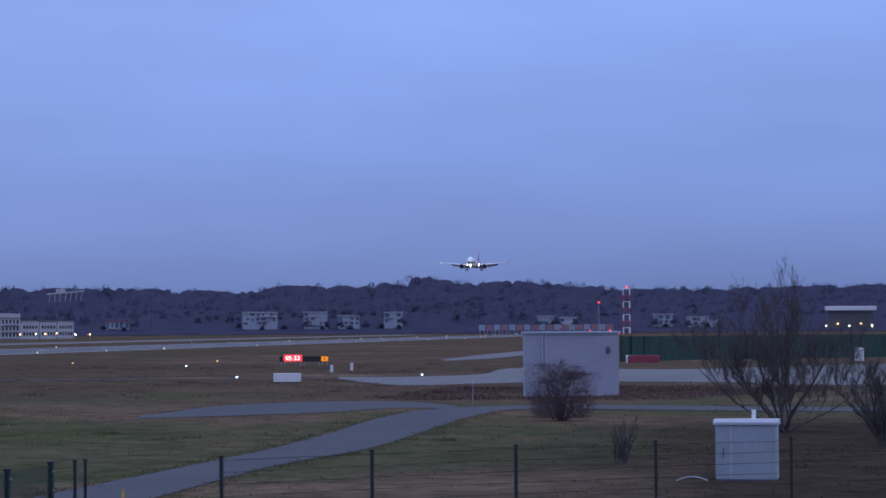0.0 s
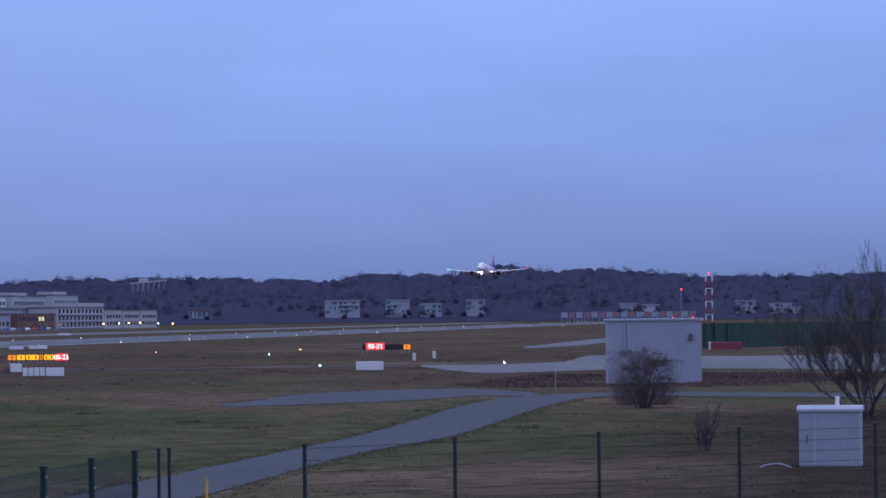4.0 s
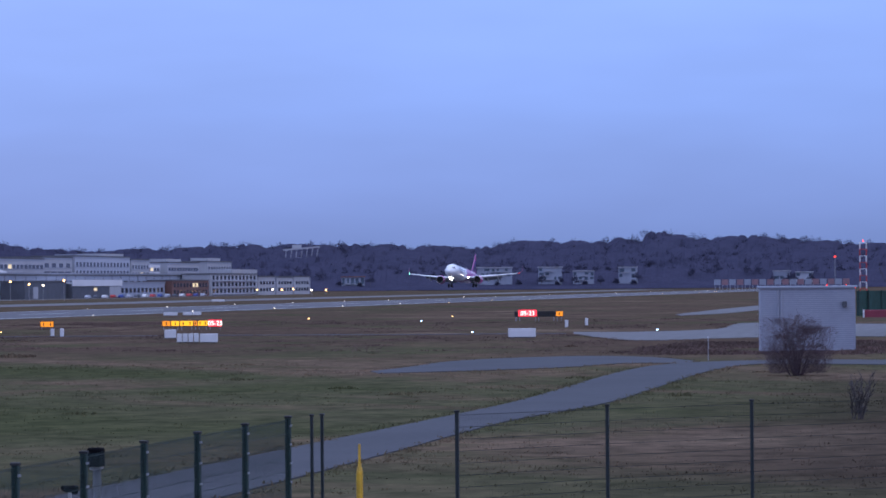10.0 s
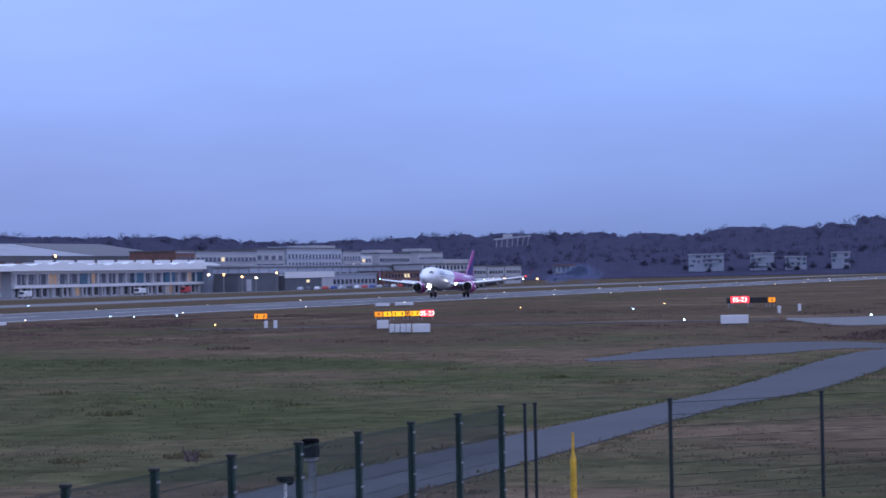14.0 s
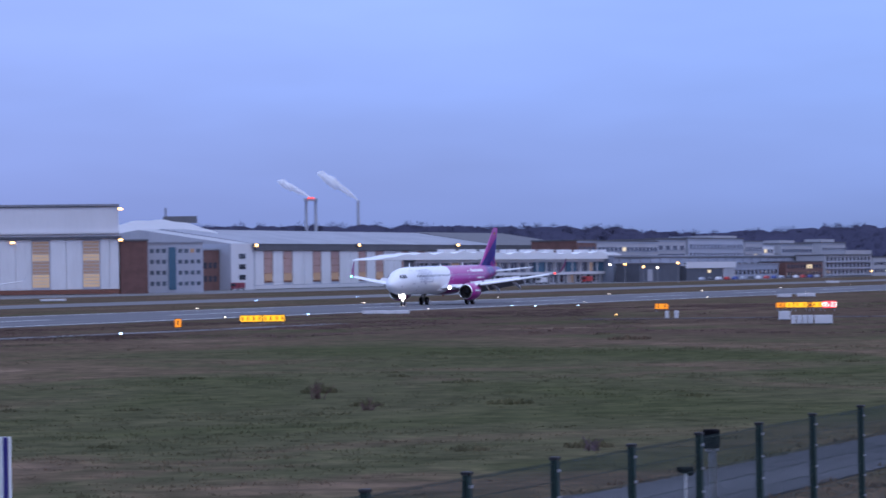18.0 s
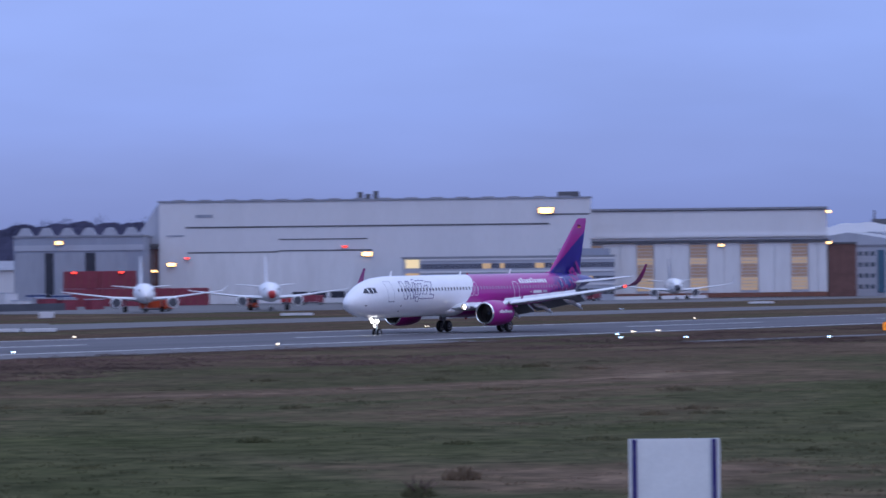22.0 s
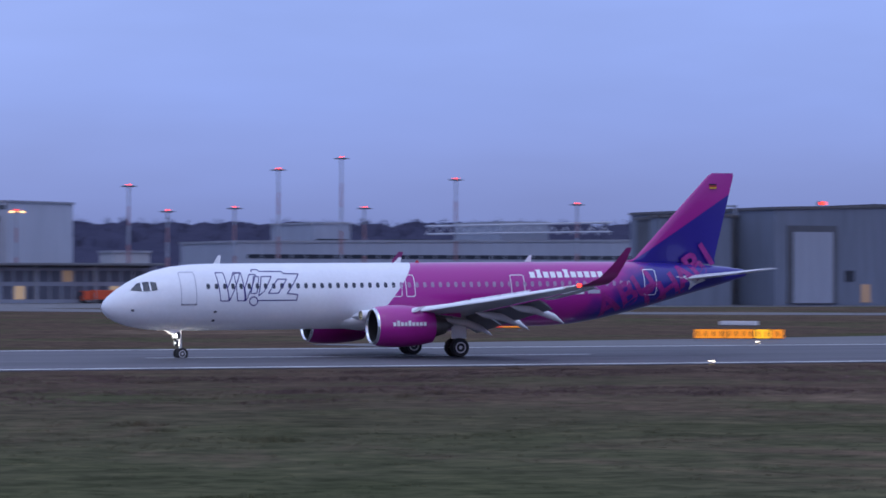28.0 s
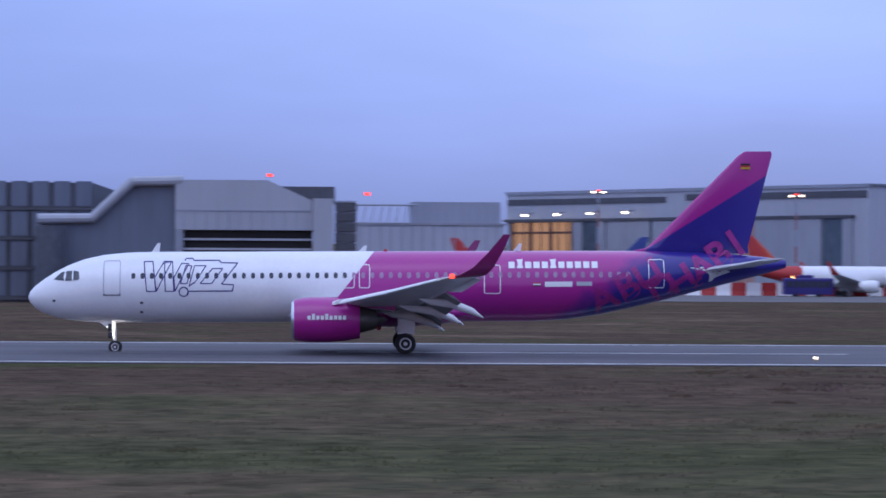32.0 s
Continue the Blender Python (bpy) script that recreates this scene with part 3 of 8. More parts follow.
# station, centre height, half width, half height of the body
BODY = [(0.0, 3.30, 0.02, 0.02), (0.12, 3.30, 0.36, 0.34), (0.4, 3.31, 0.66, 0.64), (0.9, 3.36, 0.99, 0.98), (1.6, 3.46, 1.31, 1.33), (2.4, 3.58, 1.55, 1.61), (3.3, 3.70, 1.74, 1.83), (4.4, 3.80, 1.88, 1.97), (5.8, 3.85, 1.96, 2.05), (7.2, 3.87, 1.975, 2.07),
        (12.0, 3.87, 1.975, 2.07), (18.0, 3.87, 1.975, 2.07), (24.0, 3.87, 1.975, 2.07), (29.5, 3.87, 1.975, 2.07), (31.5, 3.92, 1.96, 2.02), (33.5, 4.06, 1.88, 1.87), (35.5, 4.26, 1.74, 1.66), (37.5, 4.48, 1.52, 1.40), (39.5, 4.70, 1.22, 1.11), (41.5, 4.89, 0.86, 0.80), (43.2, 5.03, 0.53, 0.51), (44.2, 5.10, 0.30, 0.30), (44.5, 5.12, 0.2, 0.2)]


def body_at(s):
    for a, b in zip(BODY, BODY[1:]):
        if s <= b[0]:
            t = (s - a[0]) / (b[0] - a[0])
            return [a[i] + (b[i] - a[i]) * t for i in range(1, 4)]
    return list(BODY[-1][1:])


def on_body(s, z, side, off=0.012):
    """A point of the body's skin at a station and height; side -1 is the plane's left."""
    c, hw, hh = body_at(s)
    q = max(-0.995, min(0.995, (z - c) / hh))
    return (s - ST, side * (hw * math.sqrt(1 - q * q) + off), z)


def livery(name, kind):
    """Painted skin: white nose, magenta middle, blue tail with soft camouflage-like edge."""
    m = mat(name, (0.80, 0.81, 0.83), 0.28, var=0.025, scale=0.6, fine=5, coat=0.35)
    n, l = m.node_tree.nodes, m.node_tree.links
    b = n["Principled BSDF"]
    base = b.inputs["Base Color"].links[0].from_socket
    co, sp = n.new("ShaderNodeTexCoord"), n.new("ShaderNodeSeparateXYZ")
    l.new(co.outputs["Object"], sp.inputs[0])

    def line(kx, kz, c, soft, wob=0.0):
        """0 ahead of the line kx*x + kz*z = c, 1 behind it."""
        a, d, e = n.new("ShaderNodeMath"), n.new("ShaderNodeMath"), n.new("ShaderNodeMapRange")
        a.operation, d.operation = "MULTIPLY", "MULTIPLY_ADD"
        a.inputs[1].default_value = kz
        l.new(sp.outputs["Z"], a.inputs[0])
        l.new(sp.outputs["X"], d.inputs[0])
        d.inputs[1].default_value = kx
        l.new(a.outputs[0], d.inputs[2])
        src = d.outputs[0]
        if wob:
            nz, w = n.new("ShaderNodeTexNoise"), n.new("ShaderNodeMath")
            nz.inputs["Scale"].default_value = 0.9
            l.new(co.outputs["Object"], nz.inputs["Vector"])
            w.operation = "MULTIPLY_ADD"
            w.inputs[1].default_value = wob
            l.new(nz.outputs["Fac"], w.inputs[0])
            l.new(src, w.inputs[2])
            src = w.outputs[0]
        l.new(src, e.inputs[0])
        e.inputs[1].default_value, e.inputs[2].default_value = c - soft, c + soft
        return e.outputs[0]

    def over(under, colour, fac):
        x = n.new("ShaderNodeMix")
        x.data_type = "RGBA"
        l.new(fac, x.inputs[0])
        l.new(under, x.inputs[6])
        x.inputs[7].default_value = (*colour, 1)
        return x.outputs[2]

    mag, blu = (0.37, 0.012, 0.235), (0.022, 0.014, 0.215)
    if kind == "body":
        c1 = over(base, mag, line(1, -0.8, 18.2 - 0.8 * 3.4 - ST, 0.02))
        c2 = over(c1, blu, line(1, -1.28, 28.75 - ST + 1.4, 1.0, 2.8))
    else:
        c2 = over(n.new("ShaderNodeRGB").outputs[0], blu, line(1, -1.64, 26.4 - ST, 0.03))
        n["RGB"].outputs[0].default_value = (*mag, 1)
    l.new(c2, b.inputs["Base Color"])
    return m


M_BODY, M_FIN = livery("body_livery", "body"), livery("fin_livery", "fin")
M_MAG = mat("magenta_paint", (0.37, 0.012, 0.235), 0.3, var=0.05, scale=1, coat=0.3)
M_NAVY = mat("navy_paint", (0.022, 0.014, 0.16), 0.35, var=0.05, scale=1)
M_WINGG = mat("wing_grey", (0.66, 0.67, 0.70), 0.35, var=0.06, scale=0.8, coat=0.1)
M_WINGU = mat("flap_grey", (0.24, 0.25, 0.27), 0.45, var=0.1, scale=0.8)
M_LIP = mat("bare_metal_lip", (0.75, 0.76, 0.78), 0.22, metal=0.9, var=0.04)
M_TITAN = mat("hot_section_metal", (0.16, 0.14, 0.13), 0.4, metal=0.7, var=0.1)
M_FAN = mat("fan_blades", (0.05, 0.05, 0.055), 0.4, metal=0.5, var=0.1)
M_CWIN = mat("cabin_glass", (0.055, 0.06, 0.085), 0.12, var=0.1)
M_CWINP = mat("cabin_glass_in_pale_rim", (0.36, 0.22, 0.36), 0.3, var=0.15, scale=3)
M_MAGD = mat("dark_magenta_paint", (0.20, 0.008, 0.11), 0.35, var=0.05, scale=1, coat=0.2)
M_OUTL = mat("door_outline", (0.45, 0.46, 0.52), 0.5, var=0.05)

airliner = thing("airliner", "narrow-body jet airliner with white nose, magenta middle and blue tail, landing", "airplane")

mb, NR = MB(), 40
stations = []
for a, b in zip(BODY, BODY[1:]):
    k = max(1, round((b[0] - a[0]) / 0.9))
    stations += [a[0] + (b[0] - a[0]) * i / k for i in range(k)]
stations.append(BODY[-1][0])


def smooth_body(s):
    """Body section eased between the listed stations."""
    c0, c1, c2 = body_at(max(0, s - 0.25)), body_at(s), body_at(min(44.5, s + 0.25))
    return [(c0[i] + 2 * c1[i] + c2[i]) / 4 if s > 1 else c1[i] for i in range(3)]


mb.rings([[(s - ST, hw * math.sin(math.tau * j / NR), c + hh * math.cos(math.tau * j / NR)) for j in range(NR)] for s in stations for c, hw, hh in [smooth_body(s)]])
part("fuselage", mb, M_BODY, airliner, "white, magenta and blue painted body", True)
# belly fairing below the wing
mb = MB()
rows = []
for i in range(15):
    t = i / 14
    s = 14.3 + 12.4 * t
    e = math.sin(math.pi * t) ** 0.45 if 0 < t < 1 else 0.02
    rows.append([(s - ST, 2.42 * e * math.sin(u), 2.35 + (0.95 * e * math.cos(u) if math.cos(u) > 0 else 0.86 * e * math.cos(u))) for u in [math.tau * j / 24 for j in range(24)]])
mb.rings(rows)
part("belly_fairing", mb, M_BODY, airliner, "smooth fairing under the wing root", True)


def patch(outline, side, name, material, parent=None, label="", off=0.015, n=3):
    """A thin painted or glazed patch on the skin, given by (station, height) corners."""
    mb = MB()
    m = len(outline)
    cs, cz = sum(p[0] for p in outline) / m, sum(p[1] for p in outline) / m
    rows = []
    for k in range(n + 1):
        f = 1 - k / n * 0.999
        rows.append([on_body(cs + (p[0] - cs) * f, cz + (p[1] - cz) * f, side, off) for p in outline])
    mb.rings(rows, caps=False)
    return part(name, mb, material, parent or airliner, label)


def bar_patch(p, q, width, side, name, material, off=0.016, label=""):
    """A thin line painted on the skin from p to q, both (station, height)."""
    d = Vector((q[0] - p[0], q[1] - p[1]))
    k = max(1, int(d.length / 0.25))
    nrm = Vector((-d.y, d.x)).normalized() * width / 2
    rows = []
    for i in range(k + 1):
        c = Vector(p) + d * i / k
        rows.append([on_body(c.x + nrm.x, c.y + nrm.y, side, off), on_body(c.x - nrm.x, c.y - nrm.y, side, off)])
    return MB().rings(rows, caps=False, closed=False)


def outline_patch(pts, width, side, name, material, label="", off=0.016):
    mb = MB()
    for p, q in zip(pts, pts[1:] + pts[:1]):
        b = bar_patch(p, q, width, side, name, material, off)
        mb.add(b.v, b.f)
    return part(name, mb, material, airliner, label)


def rounded(s0, s1, z0, z1, r, n=3):
    out = []
    for cs, cz, a0 in ((s1 - r, z1 - r, 0), (s0 + r, z1 - r, 90), (s0 + r, z0 + r, 180), (s1 - r, z0 + r, 270)):
        out += [(cs + r * math.cos(radians(a0 + 90 * k / n)), cz + r * math.sin(radians(a0 + 90 * k / n))) for k in range(n + 1)]
    return out


for side in (-1, 1):
    s = 6.25
    while s < 35.5:
        patch(rounded(s - 0.115, s + 0.115, 4.36, 4.70, 0.10), side, "cabin_window", M_CWIN if s < 18.6 else M_CWINP, n=1)
        s += 0.533
    for s0, s1, z0, z1 in ((4.52, 5.48, 3.45, 5.42), (18.45, 19.05, 3.80, 5.15), (19.35, 19.95, 3.80, 5.15), (26.62, 27.55, 3.45, 5.10), (36.25, 37.15, 3.75, 5.40)):
        outline_patch(rounded(s0, s1, z0, z1, 0.12), 0.05, side, "door_outline", M_OUTL if s0 < 10 else M_WHITE)
    part("door_sill", bar_patch((4.5, 3.43), (5.5, 3.43), 0.09, side, "door_sill", M_DARK), M_DARK, airliner)
    # cockpit glazing
    for poly in (((1.55, 4.33), (2.18, 4.26), (2.20, 4.80), (1.98, 4.74)), ((2.26, 4.26), (2.66, 4.27), (2.66, 4.85), (2.28, 4.82)), ((2.74, 4.28), (3.10, 4.34), (3.06, 4.80), (2.74, 4.85))):
        patch(list(poly), side, "cockpit_window", M_CWIN, off=0.03)
    # slanted plain outlined shapes in place of the operator's emblem
    for poly in (((6.85, 5.37), (7.36, 5.37), (7.56, 3.63), (7.02, 3.63)), ((7.48, 4.42), (8.02, 5.37), (8.46, 5.37), (7.58, 3.63)), ((8.04, 5.30), (8.50, 5.37), (8.60, 3.63), (8.10, 3.63)), ((8.60, 4.42), (9.02, 5.25), (9.45, 5.25), (8.66, 3.63)),
                 ((8.98, 4.08), (9.36, 4.08), (9.62, 5.12), (9.28, 5.12)), ((9.48, 3.92), (9.86, 4.20), (10.45, 5.12), (9.78, 5.12)), ((10.12, 4.08), (10.78, 4.08), (11.42, 4.95), (10.82, 4.95))):
        outline_patch(list(poly), 0.06, side, "emblem_shape", M_NAVY, "dark outlined emblem shape")
    outline_patch([(9.16 + 0.27 * math.cos(math.tau * j / 12), 3.60 + 0.27 * math.sin(math.tau * j / 12)) for j in range(12)], 0.07, side, "emblem_dot", M_NAVY, "dark outlined emblem dot")
    rim = [(9.22, 5.40), (9.28, 5.55), (9.68, 5.55), (9.74, 5.43), (11.22, 5.43), (11.30, 5.29), (12.28, 5.27), (11.36, 4.05), (12.06, 4.0), (11.98, 3.64), (9.46, 3.64)]
    mb = MB()
    for p, q in zip(rim, rim[1:]):
        b = bar_patch(p, q, 0.065, side, "emblem_rim", M_NAVY)
        mb.add(b.v, b.f)
    part("emblem_rim", mb, M_NAVY, airliner, "dark line round the emblem shapes")
    for s_, z_ in ((1.6, 3.10), (6.72, 2.97), (6.70, 2.43)):
        patch(rounded(s_ - 0.1, s_ + 0.1, z_ - 0.07, z_ + 0.07, 0.06), side, "sensor_port", M_DARK, n=1)
    # plain white bars in place of the web address
    for k in range(11):
        s0 = 28.05 + 0.485 * k
        z1 = 5.44 if k in (1, 5) else 5.30
        patch([(s0, 4.92), (s0 + 0.36, 4.92), (s0 + 0.36, z1), (s0, z1)], side, "lettering_bar", M_WHITE, off=0.014, n=2)
    patch([(30.15, 3.83), (31.75, 3.83), (31.75, 4.13), (30.15, 4.13)], side, "registration_bar", M_WHITE, label="plain white registration bar", n=3)
    patch([(32.0, 3.88), (32.9, 3.88), (32.9, 4.12), (32.0, 4.12)], side, "registration_bar", M_OUTL, n=2)
    for dz, mm in ((0.16, M_RED), (0.08, M_WHITE), (0.0, M_BLACK)):
        patch([(29.45, 3.86 + dz), (29.9, 3.86 + dz), (29.9, 3.93 + dz), (29.45, 3.93 + dz)], side, "flag_stripe", mm, n=1)

# city name in magenta letters climbing the tail
def letters(text, size, place, side):
    for ch, (s, z, turn) in zip(text, place):
        cu = bpy.data.curves.new("letter", "FONT")
        cu.body, cu.size, cu.align_x, cu.offset = ch, size, "CENTER", 0.065
        tmp = bpy.data.objects.new("letter", cu)
        scene.collection.objects.link(tmp)
        me = bpy.data.meshes.new_from_object(tmp)
        bpy.data.objects.remove(tmp)
        bm = bmesh.new()
        bm.from_mesh(me)
        for k in range(1, 8):
            bmesh.ops.bisect_plane(bm, geom=bm.verts[:] + bm.edges[:] + bm.faces[:], plane_co=(0, size * 0.11 * k, 0), plane_no=(0, 1, 0))
        ca, sa = math.cos(radians(turn)), math.sin(radians(turn))
        mb = MB()
        vs = []
        for v in bm.verts:
            lx, lz = v.co.x * (1 if side < 0 else -1), v.co.y
            st, zz = s + lx * ca - lz * sa * 1.0, z + lx * sa + lz * ca
            c, hw, hh = body_at(st)
            zz = max(zz, c - 0.96 * hh)
            if zz > c + hh * 0.80:
                q = 0.30 if zz > c + hh else max(0.30, hw * math.sqrt(max(0, 1 - ((zz - c) / hh) ** 2)))
                vs.append((st - ST, side * (q + 0.02), zz))
            else:
                vs.append(on_body(st, zz, side, 0.018))
        mb.add(vs, [[v.index for v in f.verts] for f in bm.faces])
        bm.free()
        part("tail_letter", mb, M_MAG2, airliner, "magenta letter " + ch)


M_MAG2 = mat("letter_magenta", (0.30, 0.016, 0.20), 0.35, var=0.2, scale=1.5)
letters("ABU", 2.25, [(33.95, 2.5, 31), (35.35, 3.2, 31), (36.6, 3.87, 31)], -1)
letters("DHABI", 2.25, [(37.45, 3.15, 32), (38.6, 3.55, 33), (39.85, 4.3, 34), (40.9, 5.05, 34), (41.9, 5.75, 34)], -1)


def foil(chord, thick, n=9, camber=0.02):
    """Section outline from the trailing edge over the top to the nose and back below, as (x, z)."""
    up, lo = [], []
    for i in range(n + 1):
        x = 0.5 * (1 + math.cos(math.pi * i / n))
        t = 5 * thick * (0.2969 * math.sqrt(x) - 0.126 * x - 0.3516 * x * x + 0.2843 * x ** 3 - 0.1030 * x ** 4)
        c = camber * 4 * x * (1 - x)
        up.append((x * chord, (c + t) * chord))
        lo.append((x * chord, (c - t) * chord))
    return up + lo[::-1][1:-1]


def span_wing(secs, axis="y", n=9):
    """Loft of sections (x, span, z, chord, thickness, twist degrees)."""
    rows = []
    for x, y, z, c, t, tw in secs:
        ca, sa = math.cos(radians(tw)), math.sin(radians(tw))
        sec = [(px * ca + pz * sa, pz * ca - px * sa) for px, pz in foil(c, t, n)]
        rows.append([((x + px, y, z + pz) if axis == "y" else (x + px, y + pz, z)) for px, pz in sec])
    return MB().rings(rows)


SPOILERS = []
for sd in (-1, 1):
    def sp(rows):
        return [(r[0] - ST, sd * r[1], *r[2:]) for r in rows]
    wing = part("wing", span_wing(sp([(15.6, 1.2, 2.55, 7.2, 0.13, 2), (17.1, 3.9, 2.75, 5.7, 0.12, 2), (18.5, 6.4, 3.02, 4.3, 0.115, 1.5), (21.4, 11.8, 3.72, 2.85, 0.11, 0), (24.1, 16.6, 4.45, 1.65, 0.105, -1)])), M_WINGG, airliner, "grey wing with raised tip", True)
    part("sharklet", span_wing(sp([(24.1, 16.6, 4.45, 1.65, 0.10, -1), (24.65, 17.15, 4.58, 1.4, 0.10, 0), (25.3, 17.5, 4.95, 1.1, 0.10, 0), (26.1, 17.7, 5.75, 0.75, 0.1, 0), (26.9, 17.8, 6.7, 0.4, 0.1, 0)])), M_MAGD, airliner, "magenta upturned wing tip", True)
    # extended slats ahead of the leading edge
    part("slat", span_wing(sp([(16.35, 3.9, 2.58, 0.95, 0.22, -24), (17.85, 6.8, 2.90, 0.85, 0.22, -24)])), M_WHITE, wing, "pale extended slat", True)
    part("slat", span_wing(sp([(18.15, 7.1, 2.93, 0.85, 0.22, -24), (20.75, 11.6, 3.55, 0.7, 0.22, -24), (23.4, 16.3, 4.27, 0.5, 0.22, -24)])), M_WHITE, wing, "pale extended slat", True)
    # lift dumpers, hinged on the upper wing
    for k in range(5):
        ya, yb = (4.3, 6.1) if k == 0 else (6.45 + 1.32 * (k - 1), 7.74 + 1.32 * (k - 1))
        ym = (ya + yb) / 2
        sweep = 0.17 if k == 0 else 0.34
        hx = 21.25 + sweep * (ym - 6.45)
        hz = 3.13 + 0.128 * (ym - 6.45)
        ch = 0.95 - 0.035 * (ym - 4)
        dm = MB()
        dm.rings([[(xx, sd * (yy - ym) * 1.055, 0.122 * (yy - ym) + zz) for xx, zz in ((0, 0.03), (ch, 0.01), (ch, -0.01), (0, -0.04))] for yy in (ya, yb)])
        dump = part("spoiler", dm, M_OFFWH, airliner, "pale hinged spoiler panel")
        dump.location = (hx - ST, sd * ym, hz)
        SPOILERS.append((dump, -sd * math.degrees(math.atan(sweep))))
    # lowered flaps behind the trailing edge
    part("flap", span_wing(sp([(22.6, 2.2, 2.38, 1.75, 0.13, 33), (22.7, 6.2, 2.82, 1.55, 0.13, 33)])), M_WINGU, wing, "lowered grey flap", True)
    part("flap", span_wing(sp([(22.7, 6.5, 2.86, 1.5, 0.13, 33), (24.0, 11.8, 3.60, 1.05, 0.13, 33)])), M_WINGU, wing, "lowered grey flap", True)
    part("aileron", span_wing(sp([(24.15, 12.0, 3.66, 0.75, 0.12, 4), (25.4, 16.2, 4.36, 0.45, 0.12, 4)])), M_WINGG, wing, "", True)
    for yy, s0, zz in ((4.2, 20.6, 2.50), (7.6, 21.6, 2.88), (10.6, 22.6, 3.30)):
        part("flap_fairing", MB().tube([(s0 - ST, sd * yy, zz - 0.05), (s0 + 0.6 - ST, sd * yy, zz - 0.2), (s0 + 1.8 - ST, sd * yy, zz - 0.35), (s0 + 2.9 - ST, sd * yy, zz - 0.75), (s0 + 3.6 - ST, sd * yy, zz - 1.15)], [0.03, 0.2, 0.25, 0.2, 0.02], 10), M_WINGG, wing, "", True)
    # engine
    ey, ez = sd * 5.75, 2.02

    def ring_x(s, r, n=28, squash=1.0):
        return [(s - ST, ey + r * math.sin(math.tau * j / n), ez + r * squash * math.cos(math.tau * j / n)) for j in range(n)]
    engine = part("engine", MB().rings([ring_x(s, r) for s, r in ((15.62, 1.14), (15.9, 1.22), (16.6, 1.29), (17.5, 1.29), (18.6, 1.20), (19.35, 1.06), (19.36, 0.98), (18.9, 1.0))], caps=False), M_MAG, airliner, "magenta engine nacelle", True)
    part("inlet_lip", MB().rings([ring_x(s, r) for s, r in ((15.72, 1.165), (15.52, 1.10), (15.46, 1.03), (15.52, 0.97), (15.60, 0.955))], caps=False), M_LIP, engine, "bare metal inlet lip", True)
    part("inlet_duct", MB().rings([ring_x(s, r) for s, r in ((15.60, 0.957), (16.0, 0.96), (16.5, 1.0))], caps=False), M_FAN, engine, "dark inlet duct", True)
    part("fan", MB().rings([ring_x(16.5, 0.99), ring_x(16.55, 0.2)], caps=False), M_FAN, engine, "dark fan face")
    for j in range(20):
        a = math.tau * j / 20
        p = [(16.42, 0.22, a), (16.50, 0.97, a + 0.10), (16.36, 0.97, a + 0.30), (16.36, 0.22, a + 0.2)]
        fb = MB()
        fb.add([(s + o - ST, ey + r * math.sin(u), ez + r * math.cos(u)) for o in (0, 0.02) for s, r, u in p], [(0, 1, 2, 3), (7, 6, 5, 4), (0, 4, 5, 1), (1, 5, 6, 2), (2, 6, 7, 3), (3, 7, 4, 0)])
        part("fan_blade", fb, M_TITAN, engine)
    part("spinner", MB().rings([ring_x(16.05, 0.02), ring_x(16.2, 0.16), ring_x(16.5, 0.26)], caps=False), M_DARK, engine, "", True)
    part("core_cowl", MB().rings([ring_x(s, r) for s, r in ((18.9, 0.78), (19.5, 0.74), (20.3, 0.52), (20.35, 0.46), (19.9, 0.44))], caps=False), M_TITAN, engine, "", True)
    part("exhaust_cone", MB().rings([ring_x(s, r) for s, r in ((19.9, 0.36), (20.5, 0.25), (20.9, 0.05))]), M_TITAN, engine, "", True)
    part("pylon", MB().rings([[(16.9 - ST, ey - 0.16, 3.2), (16.9 - ST, ey + 0.16, 3.2), (16.9 - ST, ey + 0.16, 3.28), (16.9 - ST, ey - 0.16, 3.28)], [(18.4 - ST, ey - 0.2, 2.9), (18.4 - ST, ey + 0.2, 2.9), (18.4 - ST, ey + 0.2, 3.3), (18.4 - ST, ey - 0.2, 3.3)], [(21.4 - ST, ey - 0.1, 2.5), (21.4 - ST, ey + 0.1, 2.5), (21.4 - ST, ey + 0.1, 2.75), (21.4 - ST, ey - 0.1, 2.75)]]), M_MAG, airliner, "engine pylon")
    part("strake", MB().prism([(16.7 - ST, 2.85), (17.5 - ST, 3.05), (17.6 - ST, 2.75)], "y", ey - sd * 0.93, ey - sd * 0.97), M_MAG, engine)
    for k in range(9):
        s0 = 16.38 + k * 0.25
        z0 = ez + 0.02
        part("lettering_bar", MB().box(s0 - ST, s0 + 0.18 - ST, sd * 5.75 - 1.318 * 1, sd * 5.75 - 1.28, z0, z0 + (0.33 if k in (1, 4) else 0.23)), M_WHITE, engine)
    # tailplane
    part("tailplane", span_wing([(39.3 - ST, sd * 0.5, 4.72, 3.3, 0.10, -4), (41.2 - ST, sd * 4.2, 5.08, 2.15, 0.10, -4), (42.2 - ST, sd * 6.2, 5.32, 1.4, 0.09, -4)]), M_WINGG, airliner, "grey tailplane", True)
    patch([(38.7, 4.92), (40.3, 5.02), (41.1, 4.68), (39.85, 4.08)], sd, "trim_plate", M_WINGG, label="bare grey plate before the tailplane")
    part("navigation_light", MB().ball((24.2 - ST, sd * 17.0, 4.50), 0.16), M_LAMPR if sd < 0 else M_LAMPG, airliner, "red wingtip light" if sd < 0 else "green wingtip light")

